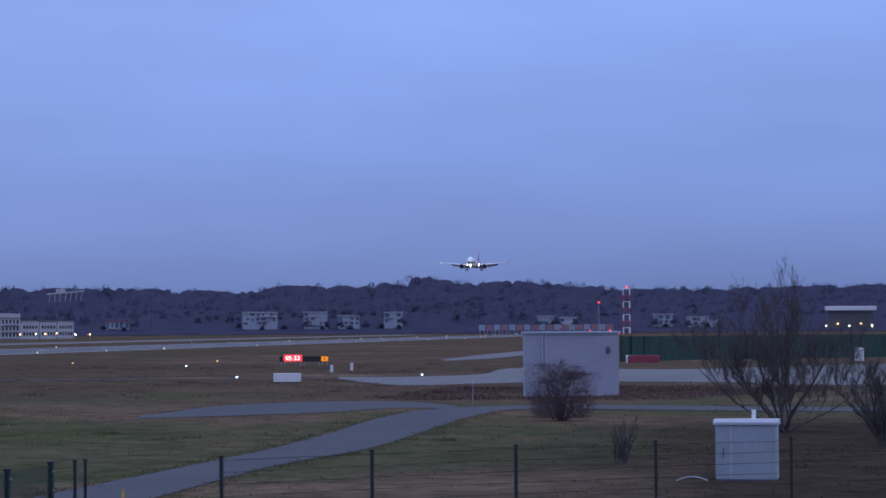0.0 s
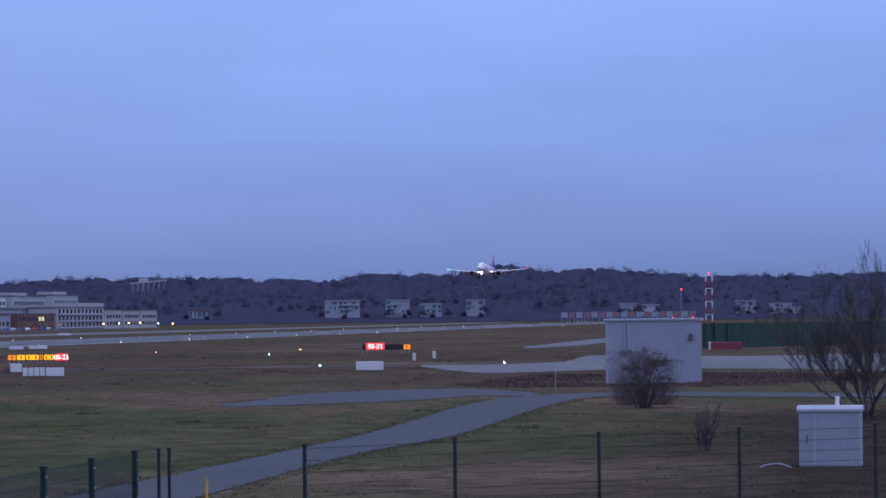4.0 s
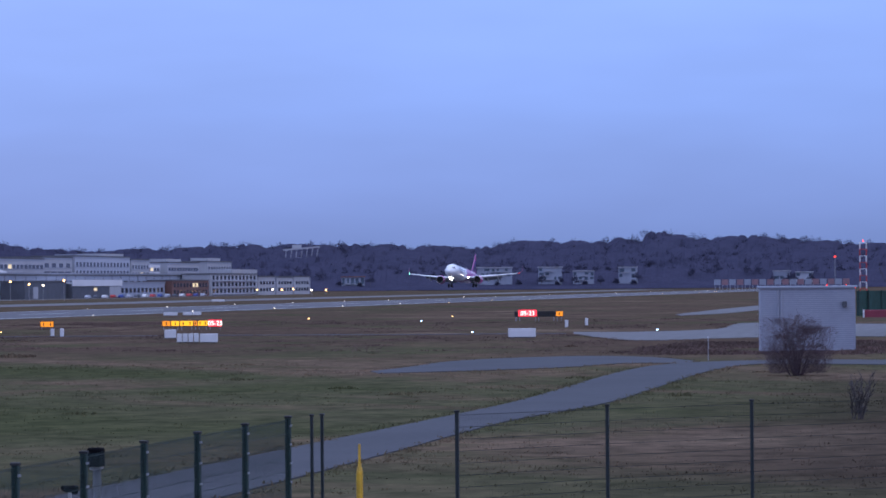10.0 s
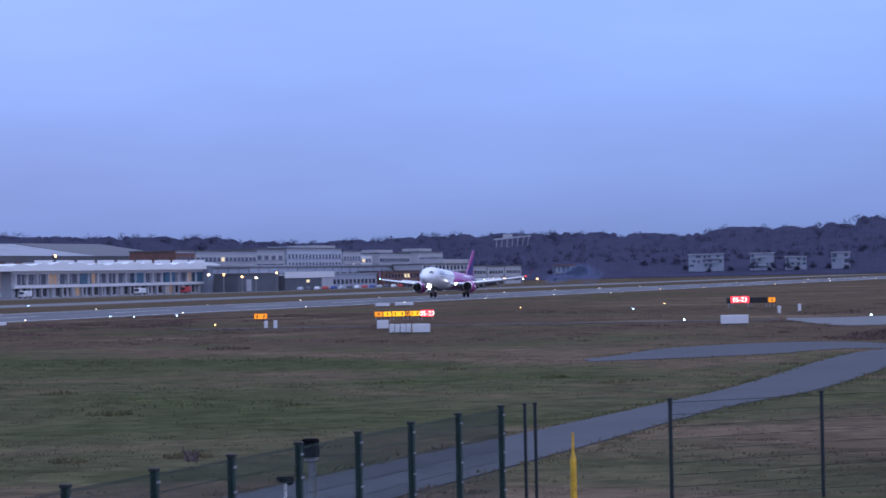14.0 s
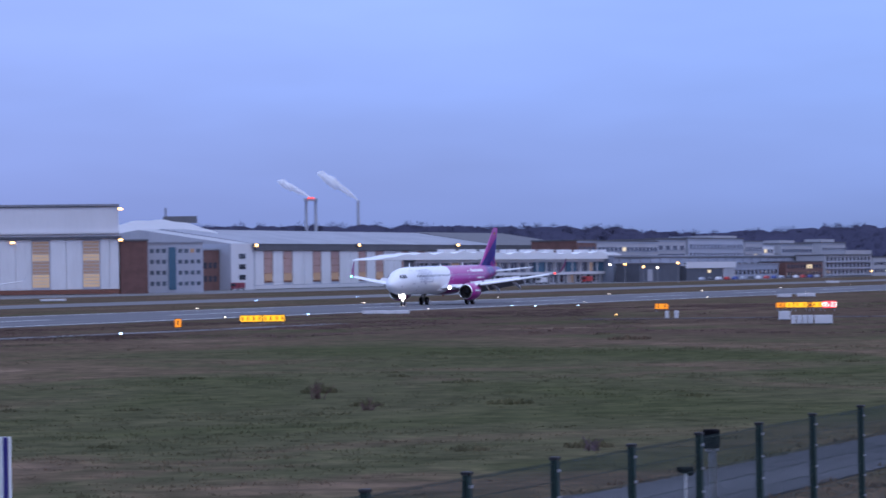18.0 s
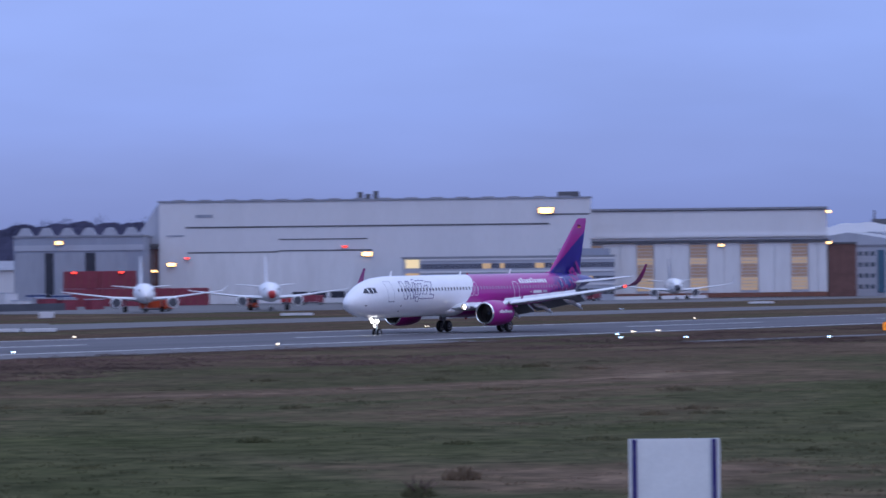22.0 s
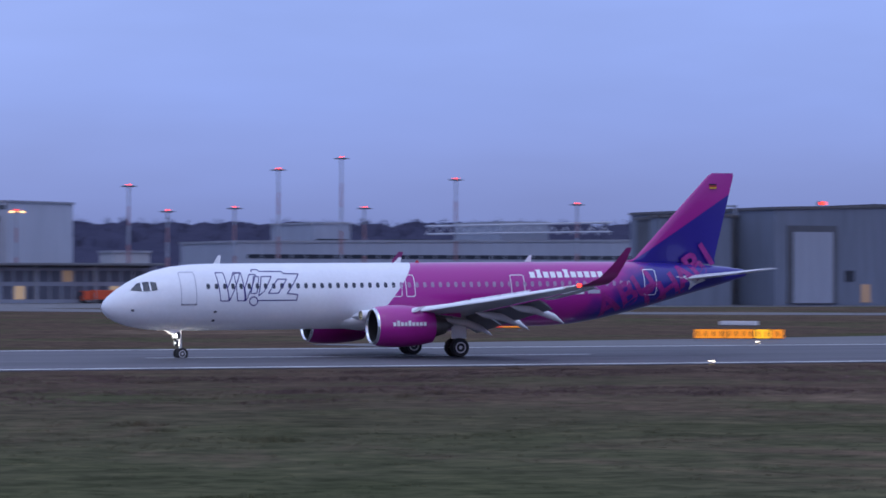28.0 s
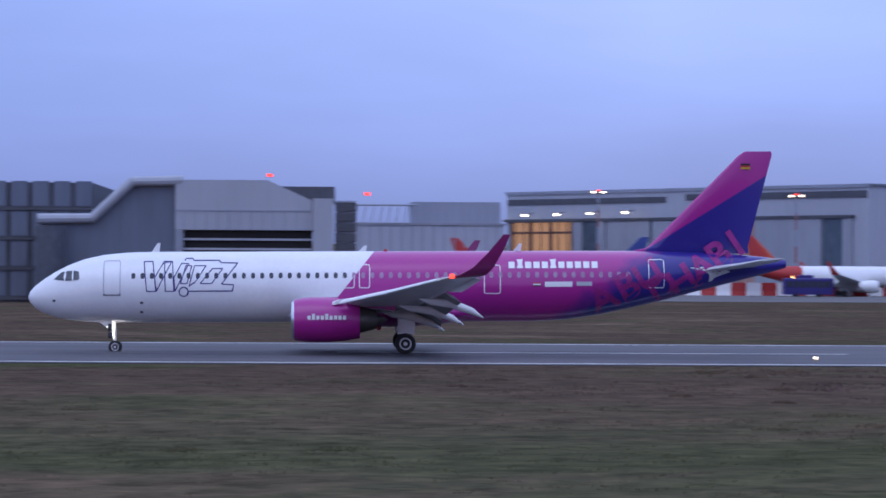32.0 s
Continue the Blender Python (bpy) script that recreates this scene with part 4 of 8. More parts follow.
# fin
part("fin", span_wing([(34.6 - ST, 0, 5.75, 7.7, 0.05, 0), (36.3 - ST, 0, 6.1, 5.95, 0.085, 0), (41.75 - ST, 0, 11.55, 1.95, 0.09, 0), (42.1 - ST, 0, 11.76, 1.55, 0.06, 0)], "z"), M_FIN, airliner, "magenta and blue tail fin", True)
for k, mm in enumerate((M_BLACK, M_RED, M_YELLOW)):
    for sd in (-1, 1):
        part("flag_stripe", MB().box(41.85 - ST, 42.4 - ST, sd * 0.105 - 0.01, sd * 0.105 + 0.01, 10.93 - 0.11 * k, 11.04 - 0.11 * k), mm, airliner)


def wheel_at(parent, x, y, r, w):
    """One wheel turned about the axle, built at the parent's origin."""
    ty = part("tyre", MB().rings([[(x + q * math.cos(math.tau * j / 24), y + o, q * math.sin(math.tau * j / 24)) for j in range(24)] for o, q in ((-w * 0.5, r * 0.62), (-w * 0.5, r * 0.86), (-w * 0.34, r * 0.98), (0, r), (w * 0.34, r * 0.98), (w * 0.5, r * 0.86), (w * 0.5, r * 0.62))]), M_BLACK, parent, "black rubber tyre", True)
    for sg in (-1, 1):
        rim = part("rim", MB().rings([[(x + q * math.cos(math.tau * j / 20), y + sg * o, q * math.sin(math.tau * j / 20)) for j in range(20)] for o, q in ((w * 0.46, r * 0.60), (w * 0.52, r * 0.58), (w * 0.53, r * 0.50), (w * 0.47, r * 0.42), (w * 0.47, r * 0.22), (w * 0.54, r * 0.16), (w * 0.54, r * 0.02))]), M_OFFWH, parent, "pale wheel rim", True)
    return ty


WHEELS = []
for nm, gx, gy, r, w, gap in (("nose_wheel_pair", 5.07, 0, 0.385, 0.22, 0.25), ("main_wheel_pair", ST, -3.795, 0.60, 0.42, 0.46), ("main_wheel_pair", ST, 3.795, 0.60, 0.42, 0.46)):
    hub = part(nm, MB().tube([(0, -gap - 0.1, 0), (0, gap + 0.1, 0)], 0.09, 10), M_ALU, airliner, "pair of wheels on one axle")
    hub.location = (gx - ST, gy, r)
    for sg in (-1, 1):
        wheel_at(hub, 0, sg * gap, r, w)
    WHEELS.append((hub, r))
part("nose_gear_leg", MB().tube([(5.07 - ST, 0, 0.36), (5.0 - ST, 0, 2.0)], [0.09, 0.12], 10), M_OFFWH, airliner, "white nose gear leg", True)
part("nose_gear_brace", MB().tube([(5.05 - ST, 0, 1.1), (4.2 - ST, 0, 1.95)], 0.06, 8), M_OFFWH, airliner)
for sd in (-1, 1):
    part("nose_gear_door", MB().prism([(3.2 - ST, 1.96), (4.9 - ST, 1.96), (4.9 - ST, 1.62), (4.5 - ST, 1.60), (4.2 - ST, 1.82)], "y", sd * 0.42 - 0.02, sd * 0.42 + 0.02), M_WHITE, airliner)
    part("main_gear_leg", MB().tube([(ST - ST, sd * 3.795, 0.58), (ST - ST + 0.05, sd * 3.7, 1.6), (ST - ST, sd * 3.6, 2.7)], [0.13, 0.16, 0.19], 10), M_ALU, airliner, "grey main gear leg", True)
    part("main_gear_brace", MB().tube([(ST - ST, sd * 3.75, 1.5), (ST - ST, sd * 2.2, 2.5)], 0.09, 8), M_ALU, airliner)
    part("main_gear_door", MB().box(-0.45, 0.55, sd * 4.05 - 0.03, sd * 4.05 + 0.03, 1.15, 2.75), M_WINGG, airliner)
    lamp = part("landing_light", MB().tube([(15.85 - ST, sd * 2.96, 2.66), (16.5 - ST, sd * 2.9, 2.66)], 0.285, 18, False), M_BLACK, airliner, "lamp well in the wing root")
    part("lens", MB().disc((16.3 - ST, sd * 2.915, 2.66), (1, -sd * 0.09, 0), 0.275, 0.05), M_LAND2, lamp, "bright landing light lens")
    part("lamp_fairing", MB().tube([(15.84 - ST, sd * 2.96, 2.66), (16.6 - ST, sd * 2.9, 2.66)], [0.30, 0.36], 18, False), M_WHITE, lamp, "white lamp fairing")
    part("lamp_back", MB().disc((16.38 - ST, sd * 2.91, 2.66), (1, -sd * 0.09, 0), 0.288, 0.03), M_BLACK, lamp)
    lamp = part("taxi_light", MB().tube([(4.66 - ST, sd * 0.3, 1.55), (4.9 - ST, sd * 0.3, 1.55)], 0.24, 16, False), M_DARK, airliner, "nose gear lamp housing")
    part("lens", MB().disc((4.78 - ST, sd * 0.3, 1.55), (1, 0, 0), 0.23, 0.05), M_LAND, lamp, "bright nose gear light lens")
lamp = part("takeoff_light", MB().tube([(4.66 - ST, 0, 1.05), (4.9 - ST, 0, 1.05)], 0.17, 16, False), M_DARK, airliner, "nose gear lamp housing")
part("lens", MB().disc((4.78 - ST, 0, 1.05), (1, 0, 0), 0.16, 0.05), M_LAND, lamp, "bright nose gear light lens")
for s, zz, l in ((7.2, 5.9, 0.55), (19.3, 5.92, 0.35), (28.4, 5.92, 0.45)):
    part("antenna", MB().prism([(s - ST, zz), (s + 0.45 - ST, zz), (s + 0.52 - ST, zz + l), (s + 0.35 - ST, zz + l)], "y", -0.03, 0.03), M_WHITE, airliner)
part("beacon", MB().ball((20.9 - ST, 0, 5.97), 0.12), M_RED, airliner, "red anti-collision beacon")
part("beacon", MB().ball((20.5 - ST, 0, 1.42), 0.14), M_RED, airliner, "red anti-collision beacon")
# ---- buildings across the field ----
M_REDW = mat("faded_red_wrap", (0.22, 0.032, 0.055), 0.7, var=0.15, scale=0.5)
M_BLUEW = mat("faded_blue_wrap", (0.045, 0.075, 0.20), 0.7, var=0.15, scale=0.5)
def hall(name, label, x0, x1, y, depth, z0, z1=None, wall=M_CLAD, roof=M_ROOFG, category="building", rz=0.0):
    """A hall with its front's left corner at x0, y; the eaves may rise from z0 to z1 along the front; rz turns it about that corner."""
    z1 = z0 if z1 is None else z1
    ob = thing(name, label, category, x0, y, 0, rz)
    w = x1 - x0
    part("wall", MB().prism([(0, -0.3), (w, -0.3), (w, z1), (0, z0)], "y", 0, depth), wall, ob)
    part("roof", MB().prism([(-0.3, z0 + 0.02), (w + 0.3, z1 + 0.02), (w + 0.3, z1 + 0.55), (-0.3, z0 + 0.55)], "y", -0.25, depth + 0.25), roof, ob)
    return ob


def panel(ob, name, x0, x1, z0, z1, material, out=0.12, label="", y=0.0):
    """A flat piece set on a building's front, in the building's own metres."""
    return part(name, MB().box(x0, x1, y - out, y + 0.05, z0, z1), material, ob, label)


def window_row(ob, x0, x1, z0, z1, n, material=M_WIN, lit=(), gap=0.18, y=0.0, name="window", litmat=None):
    w = (x1 - x0) / n
    for k in range(n):
        panel(ob, name, x0 + w * (k + gap), x0 + w * (k + 1 - gap), z0, z1, (litmat or M_LIT) if k in lit else material, 0.06, y=y)


GRID = -53.8  # the works stand askew to the runway
UX, UY = math.cos(radians(GRID)), math.sin(radians(GRID))


def along(cx, cy, s, out=0.0):
    """Place s metres along a works front from its left corner, and out metres before it."""
    return cx + UX * s + UY * out, cy + UY * s - UX * out


def flood(name, x, y, z, r=0.8, material=None, label="glowing sodium flood lamp on a wall", w=1.0, rz=0.0):
    ob = thing(name, label, "lamp", x, y, z, rz)
    part("housing", MB().box(-w * r * 1.1, w * r * 1.1, 0.0, 0.9, -r * 0.6, r * 0.6), M_DARK, ob)
    part("lens", MB().box(-w * r, w * r, -0.15, 0.03, -r * 0.5, r * 0.5), material or M_LAMP, ob)
    return ob


# big assembly hangar with office wing
BH = (697.7, 592.0)
bh = hall("assembly_hangar", "huge pale grey aircraft hangar with flat roof", BH[0], BH[0] + 124, BH[1], 95, 29.3, None, M_OFFWH, rz=GRID)
panel(bh, "cladding_joint", 7.6, 112, 21.9, 22.35, M_ROOFD)
panel(bh, "cladding_joint", 111, 123.5, 24.6, 25.0, M_ROOFD)
panel(bh, "cladding_joint", 2, 7, 19.6, 20.0, M_CLAD2)
panel(bh, "door_head", 8, 34, 14.7, 15.1, M_ROOFD)
panel(bh, "door_head", 34, 61, 15.0, 15.4, M_ROOFD)
panel(bh, "door_head", 34.3, 59.7, 18.3, 18.6, M_ROOFD)
panel(bh, "vent", 10.6, 15.4, 24.9, 25.8, M_CLAD2)
panel(bh, "vent", 30.5, 32.2, 12.2, 13.0, M_DARK)
panel(bh, "hangar_door", 8, 60.5, 0.2, 14.6, M_DOORP, 0.3, "pale sliding hangar door")
for k in range(4):
    panel(bh, "door_window", 38 + 5.4 * k, 42.4 + 5.4 * k, 1.6, 3.4, M_WIN, 0.4)
for k in range(16):
    part("roof_vent", MB().box(4 + 7.4 * k, 7.5 + 7.4 * k, 2, 4, 29.5, 30.2), M_ROOFG, bh)
part("roof_plant", MB().box(57, 58.5, 6, 9, 29.5, 32.0).box(59.2, 60.8, 6, 8, 29.5, 31.4).box(61.5, 63, 6, 8, 29.5, 32.2), M_ROOFD, bh)
part("roof_plant", MB().box(115, 121, 4, 12, 29.6, 31.4), M_ROOFD, bh)
part("side_bay", MB().prism([(-6.6, -0.2), (-0.02, -0.2), (-0.02, 29.2), (-1.6, 27.0), (-6.6, 19.4)], "y", 1, 40), M_CLAD, bh, "narrow bay with slanted top")
part("canopy", MB().box(-7.4, -0.05, -0.6, 30, 16.6, 17.6), M_ROOFD, bh)
for k in range(4):
    part("side_door", MB().box(-6.3 + 1.55 * k, -4.95 + 1.55 * k, 0.7, 1.05, 0.2, 16.2), M_BRICK, bh, "brown side door of the hangar")
    part("side_pillar", MB().box(-4.95 + 1.55 * k, -4.75 + 1.55 * k, 0.5, 1.05, 0.2, 16.4), M_CLAD, bh)
for s_, z_, r_, mm in ((111.0, 25.9, 1.6, M_LAMP), (59.5, 14.0, 1.1, M_LAMP), (3.5, 11.6, 0.9, M_LAMP), (53.2, 16.2, 0.5, M_LAMPR), (8, 13.4, 0.45, M_LAMPR)):
    fx, fy = along(*BH, s_, 0.9)
    flood("flood_lamp", fx, fy, z_, r_, mm, "small red obstruction lamp on a wall" if mm is M_LAMPR else "glowing sodium flood lamp on a wall", 1.2, GRID)

OF = (711.5 + 5, 526.3 - 6.8)
of = hall("office_wing", "three-storey grey office wing with lit window bands", OF[0], OF[0] + 59, OF[1], 10.8, 12.2, None, M_CLAD, rz=GRID)
window_row(of, 5, 59, 9.3, 10.7, 44, M_FARWIN, (14, 15, 18, 26, 27, 30, 33), 0.06, litmat=M_LITW)
window_row(of, 5, 59, 5.5, 6.9, 44, M_FARWIN, (1, 2, 8, 9, 10, 13, 18, 19, 21, 22, 28, 29, 30, 38), 0.06, litmat=M_LITW)
window_row(of, 5, 59, 1.8, 3.4, 30, M_WIN, (3, 4, 9, 16, 17, 22), 0.1, litmat=M_LITW)
for zz in (4.4, 8.2, 11.6):
    panel(of, "sill_band", 4.8, 59, zz, zz + 0.5, M_OFFWH, 0.2)
panel(of, "stairwell_glazing", 0.8, 4.6, 9.6, 12, M_LIT, 0.1, "brightly lit stairwell")
panel(of, "stairwell_glazing", 0.8, 4.6, 6.3, 8.2, M_LITW, 0.1)
panel(of, "stairwell_glazing", 0.8, 4.6, 0.6, 5.6, M_LITD, 0.1)
panel(of, "entrance", 7, 9, 0.6, 2.8, M_LIT, 0.12)
part("roof_plant", MB().box(44, 58, 2, 8, 12.5, 14.6), M_CLAD2, of)

# white hangar with amber glazed strips
WH = (792.3, 505.8)
wh = hall("white_hangar", "white aircraft hangar with amber-lit glazed door strips", WH[0], WH[0] + 70, WH[1], 80, 26.2, None, M_OFFWH, rz=GRID)
panel(wh, "canopy", -1, 70.6, 16.5, 17.2, M_DARK, 1.2, "dark canopy band")
panel(wh, "fascia", -0.5, 70.2, 18.0, 18.8, M_OFFWH, 0.8)
panel(wh, "roof_edge", -0.2, 70.2, 25.8, 26.1, M_DARK, 0.3)
for a, b in ((3.8, 13.3), (18.8, 29.0), (34.8, 44.0), (49.7, 59.0), (64.5, 69.8)):
    m = (a + b) / 2
    panel(wh, "hangar_door", a, m - 0.1, 1.6, 16.3, M_DOORP, 0.5, "white sliding door leaf")
    panel(wh, "hangar_door", m + 0.1, b, 1.6, 16.3, M_DOORP, 0.42, "white sliding door leaf")
for a, b in ((0.1, 3.6), (13.5, 18.6), (29.2, 34.6), (44.2, 49.5), (59.2, 64.3)):
    for k in range(14):
        for j in range(5):
            w_ = (b - a - 0.3) / 5
            panel(wh, "door_glazing", a + 0.2 + w_ * j, a + 0.05 + w_ * (j + 1), 2.3 + 0.98 * k, 3.08 + 0.98 * k, M_LITG if k < 4 or k in (8, 9) else M_LITD, 0.2)
    panel(wh, "glazing_frame", a, b, 1.6, 16.3, M_CLAD, 0.14, "pale frame of the glazed door strip")
panel(wh, "lower_band", 0, 70, 0.2, 1.5, M_TILE, 0.6)
for s_, z_ in ((70.4, 25.2), (70.4, 16.0), (38.5, 15.6)):
    fx, fy = along(*WH, s_, 1.3)
    flood("flood_lamp", fx, fy, z_, 0.6, None, rz=GRID)
bx_, by_ = along(*WH, 70.4)
hall("brick_annex", "dark brown brick annex of a hangar", bx_, bx_ + 8.2, by_, 40, 15.6, None, M_BRICK, M_ROOFD, rz=GRID)
bx_, by_ = along(*WH, 80.0, -14)
go = hall("grey_office", "pale grey office block with dark windows", bx_, bx_ + 17.5, by_, 30, 14.9, None, M_CLAD, rz=GRID)
for fl in range(4):
    window_row(go, 1, 6.5, 2.2 + 3.3 * fl, 3.5 + 3.3 * fl, 3, M_GLASSB)
    window_row(go, 9.6, 17, 2.2 + 3.3 * fl, 3.4 + 3.3 * fl, 4, M_GLASSB, (2,) if fl == 3 else (), litmat=M_LITD)
panel(go, "stair_tower", 7.0, 9.2, 1, 13.8, M_TEAL, 0.3, "teal glazed stair strip")
dome = thing("domed_roof_hall", "hall with pale rounded roof behind the office", "building", *pol(61.36, 1130), 0, -62.6)
mbx = MB()
mbx.rings([[(43 * t, yy, 18.5 + 6.6 * math.sin(math.pi * min(1, 0.12 + t * 0.88)) ** 0.7 + 0.25 * math.sin(9 * math.pi * t)) for yy in (0, 30)] + [(43 * t, yy, 0) for yy in (30, 0)] for t in [i / 24 for i in range(25)]])
part("roof", mbx, M_WHITE, dome, "pale wavy roof", True)
part("roof_plant", MB().box(22, 34, 6, 14, 24, 26.4).box(22.6, 23.2, 8, 9, 26, 29.5), M_ROOFD, dome)

# long hall with sloping roof, orange strips and floodlamps
hb = thing("long_hall", "long white hall with sloping roof and orange door strips", "building", 970, 480, 0)
part("wall", MB().box(0, 341, 0, 70, -0.3, 15.9), M_CLAD, hb)
part("roof", MB().prism([(-1.2, 15.9), (35, 21.6), (72, 15.9)], "x", 17, 244), M_ROOFG, hb, "pale sloping roof")
part("roof", MB().prism([(-1.2, 15.9), (35, 21.9), (72, 15.9)], "x", 244.2, 343), M_ROOFD, hb, "dark sloping roof")
part("gable", MB().prism([(0, 15.9), (35, 21.2), (70, 15.9)], "x", 0, 16.9), M_FARWH, hb, "pale gable end")
part("gable_wall", MB().box(0.1, 17.5, -0.25, 0.02, 0, 15.9), M_OFFWH, hb, "white end bay")
panel(hb, "eaves_band", 17.6, 341, 13.6, 15.8, M_ROOFD, 1.0, "dark eaves band")
for k in range(3):
    panel(hb, "window", 6, 11, 3.5 + 3.6 * k, 5.2 + 3.6 * k, M_WIN, 0.32)
for k in range(8):
    for a, b in ((25.6, 32.7), (41.4, 48.7)):
        panel(hb, "door_strip", a + 40.3 * k, b + 40.3 * k, 2.4, 13.4, M_TILE, 0.14, "orange-brown door strip")
        for j in range(4):
            panel(hb, "strip_glazing", a + 0.4 + 40.3 * k, b - 0.4 + 40.3 * k, 3.0 + 2.6 * j, 5.5 + 2.6 * j, M_STRIP if j else M_LITD, 0.2, "dim orange glazing")
    for a, b in ((18.4, 25.4), (33.0, 41.1), (49.0, 58.3)):
        panel(hb, "hangar_door", a + 40.3 * k, b + 40.3 * k, 1.6, 13.4, M_DOORP, 0.3, "white door leaf")
panel(hb, "lower_band", 17.6, 250, 0.2, 1.4, M_OFFWH, 0.6)
for x, z in ((986.6, 15.3), (1073.5, 15.5), (1169.9, 15.8), (1282.4, 16.1)):
    flood("flood_lamp", x, 478.2, z, 0.9)
ba = hall("brick_block", "brown brick block beside the long hall", 944, 969.5, 484, 40, 13.6, None, M_BRICK, M_ROOFG)
window_row(ba, 2, 24, 3, 5, 6)
window_row(ba, 2, 24, 7.5, 9.5, 6)

# low white terminal building
te = hall("apron_terminal", "low white two-storey building with wavy white roof and window bands", 1012, 1224, 430, 4, 8.8, None, M_FARWH)
panel(te, "balcony_band", 0, 212, 3.5, 4.5, M_OFFWH, 1.2)
panel(te, "fascia", -0.5, 212.5, 8.4, 9.4, M_OFFWH, 0.9)
window_row(te, 3, 210, 4.7, 8.2, 36, M_FARWIN, (5, 6, 12, 30), 0.08, litmat=M_LITD)
window_row(te, 2, 210, 0.5, 3.3, 34, M_WIN, (9, 24, 25), 0.2, litmat=M_LITD)
for xx in (62, 116, 150, 184):
    panel(te, "stair_glazing", xx, xx + 11, 4.6, 8.4, M_TEAL, 0.5, "teal glazed stair bay")
for k in range(22):
    panel(te, "pier", 5 + 9.6 * k, 6 + 9.6 * k, 0, 3.5, M_FARWH, 1.1)
    panel(te, "roof_post", 2 + 9.6 * k, 2.5 + 9.6 * k, 4.6, 8.4, M_OFFWH, 1.0)
part("wavy_roof", MB().rings([[(-41 + 250 * t, yy, 9.45 + min(1, 6 * t) * (2.0 + 0.75 * abs(math.sin(14 * math.pi * t)) + 0.3 * math.sin(23 * t))) for yy in (-2.5, 6.5)] + [(-41 + 250 * t, yy, 9.42) for yy in (6.5, -2.5)] for t in [i / 90 for i in range(91)]]), M_WHITE, te, "white wavy roof")
for k in range(9):
    part("roof_fin", MB().box(28 + 20 * k, 39 + 20 * k, 0.5, 3, 11.3, 13.2), M_OFFWH, te)

# chimneys far behind
cx, cy = pol(65.13, 2150)
ch = thing("chimney", "twin concrete power station flues under a platform", "chimney", cx, cy, 0, -65)
for sx in (-1, 1):
    part("shaft", MB().tube([(sx * 3.2, 0, 0), (sx * 3.2, 0, 56)], [1.3, 0.95], 14), M_CLAD, ch)
part("platform", MB().box(-4.8, 4.8, -3, 3, 54.6, 56.4), M_CLAD, ch)
part("obstruction_lamp", MB().box(-2.2, 2.2, -3.4, -3.0, 56.3, 57.0), M_LAMPR, ch, "red obstruction lamps")
cx, cy = pol(65.98, 2300)
ch = thing("chimney", "slender concrete power station chimney", "chimney", cx, cy, 0)
part("shaft", MB().tube([(0, 0, 0), (0, 0, 58)], [1.8, 1.0], 14), M_CLAD, ch)

# office rows beyond the terminal
rngb = random.Random(3)


def office(name, label, x0, x1, y, h, wall, floors, base=2.2, lit=0.03, roof=M_ROOFD, step=5.0, sill=True):
    """Office block with rows of windows, sills and a parapet."""
    ob = hall(name, label, x0, x1, y, 20, h, None, wall, roof)
    n = max(2, int((x1 - x0) / step))
    for fl in range(floors):
        z = base + (h - base - 1.2) / floors * fl
        hz = (h - base - 1.2) / floors
        window_row(ob, 1.0, x1 - x0 - 1.0, z + 0.5, z + hz * 0.66, n, M_FARWIN, [k for k in range(n) if rngb.random() < lit], rngb.choice((0.05, 0.12, 0.22)))
        if sill:
            panel(ob, "sill_band", 0.4, x1 - x0 - 0.4, z + 0.2, z + 0.42, M_CLAD2, 0.16)
    panel(ob, "parapet", 0, x1 - x0, h - 0.7, h - 0.1, M_CLAD2, 0.14)
    return ob


office("brick_house", "brown brick block with dark windows", 1217, 1240, 445, 17.0, M_BRICK, 4)
office("office_row", "pale office building with rows of dark windows", 1240.5, 1320, 445, 16.9, M_FARWH, 4)
office("office_row", "plain pale office block", 1320.5, 1362, 446, 17.8, M_FARWH, 4, 2.2, 0.02, M_ROOFD, 10)
ob = office("office_row", "pale office building with rows of dark windows", 1362.5, 1446, 445, 18.5, M_CLAD, 4)
part("roof_box", MB().box(47, 83, 3, 14, 18.6, 20.2), M_FARWH, ob)
part("roof_box", MB().box(8, 20, 3, 12, 18.6, 19.6), M_CLAD2, ob)
office("office_row", "small white stepped office block", 1448, 1478, 445, 17.4, M_FARWH, 4)
office("office_row", "small white office block", 1480, 1503, 447, 16.2, M_OFFWH, 4)
ob = office("office_row", "white office block with roof pavilion", 1509, 1565, 445, 16.4, M_FARWH, 4)
part("roof_box", MB().box(8, 34, 3, 12, 16.5, 18.4), M_FARWH, ob)
ob = office("office_row", "white office block with roof pavilion", 1581, 1628, 445, 17.2, M_FARWH, 4)
part("roof_box", MB().box(11, 36, 3, 12, 17.3, 19.3), M_FARWH, ob)
ob = hall("long_shed", "long low blue-grey shed with pale roof", 1205, 1518, 425, 14, 10.3, None, M_CLAD2, M_ROOFG)
for k in range(24):
    panel(ob, "bay_joint", 6 + 13 * k, 6.4 + 13 * k, 0.2, 10.0, M_ROOFD, 0.1)
panel(ob, "eaves_board", 0, 313, 9.6, 10.2, M_ROOFD, 0.3)
window_row(ob, 10, 300, 5.4, 7.4, 30, M_WIN, (), 0.22)
ob = hall("dark_store", "dark low store beside a small white hall", 1198, 1250, 412, 10, 7.0, None, M_DARK, M_ROOFD)
panel(ob, "pale_door", 10, 16, 0.3, 5.0, M_FARWH, 0.2)
ob = hall("white_roof_hall", "small hall with bright white roof", 1252, 1319, 410, 12, 6.2, None, M_DARK, M_OFFWH)
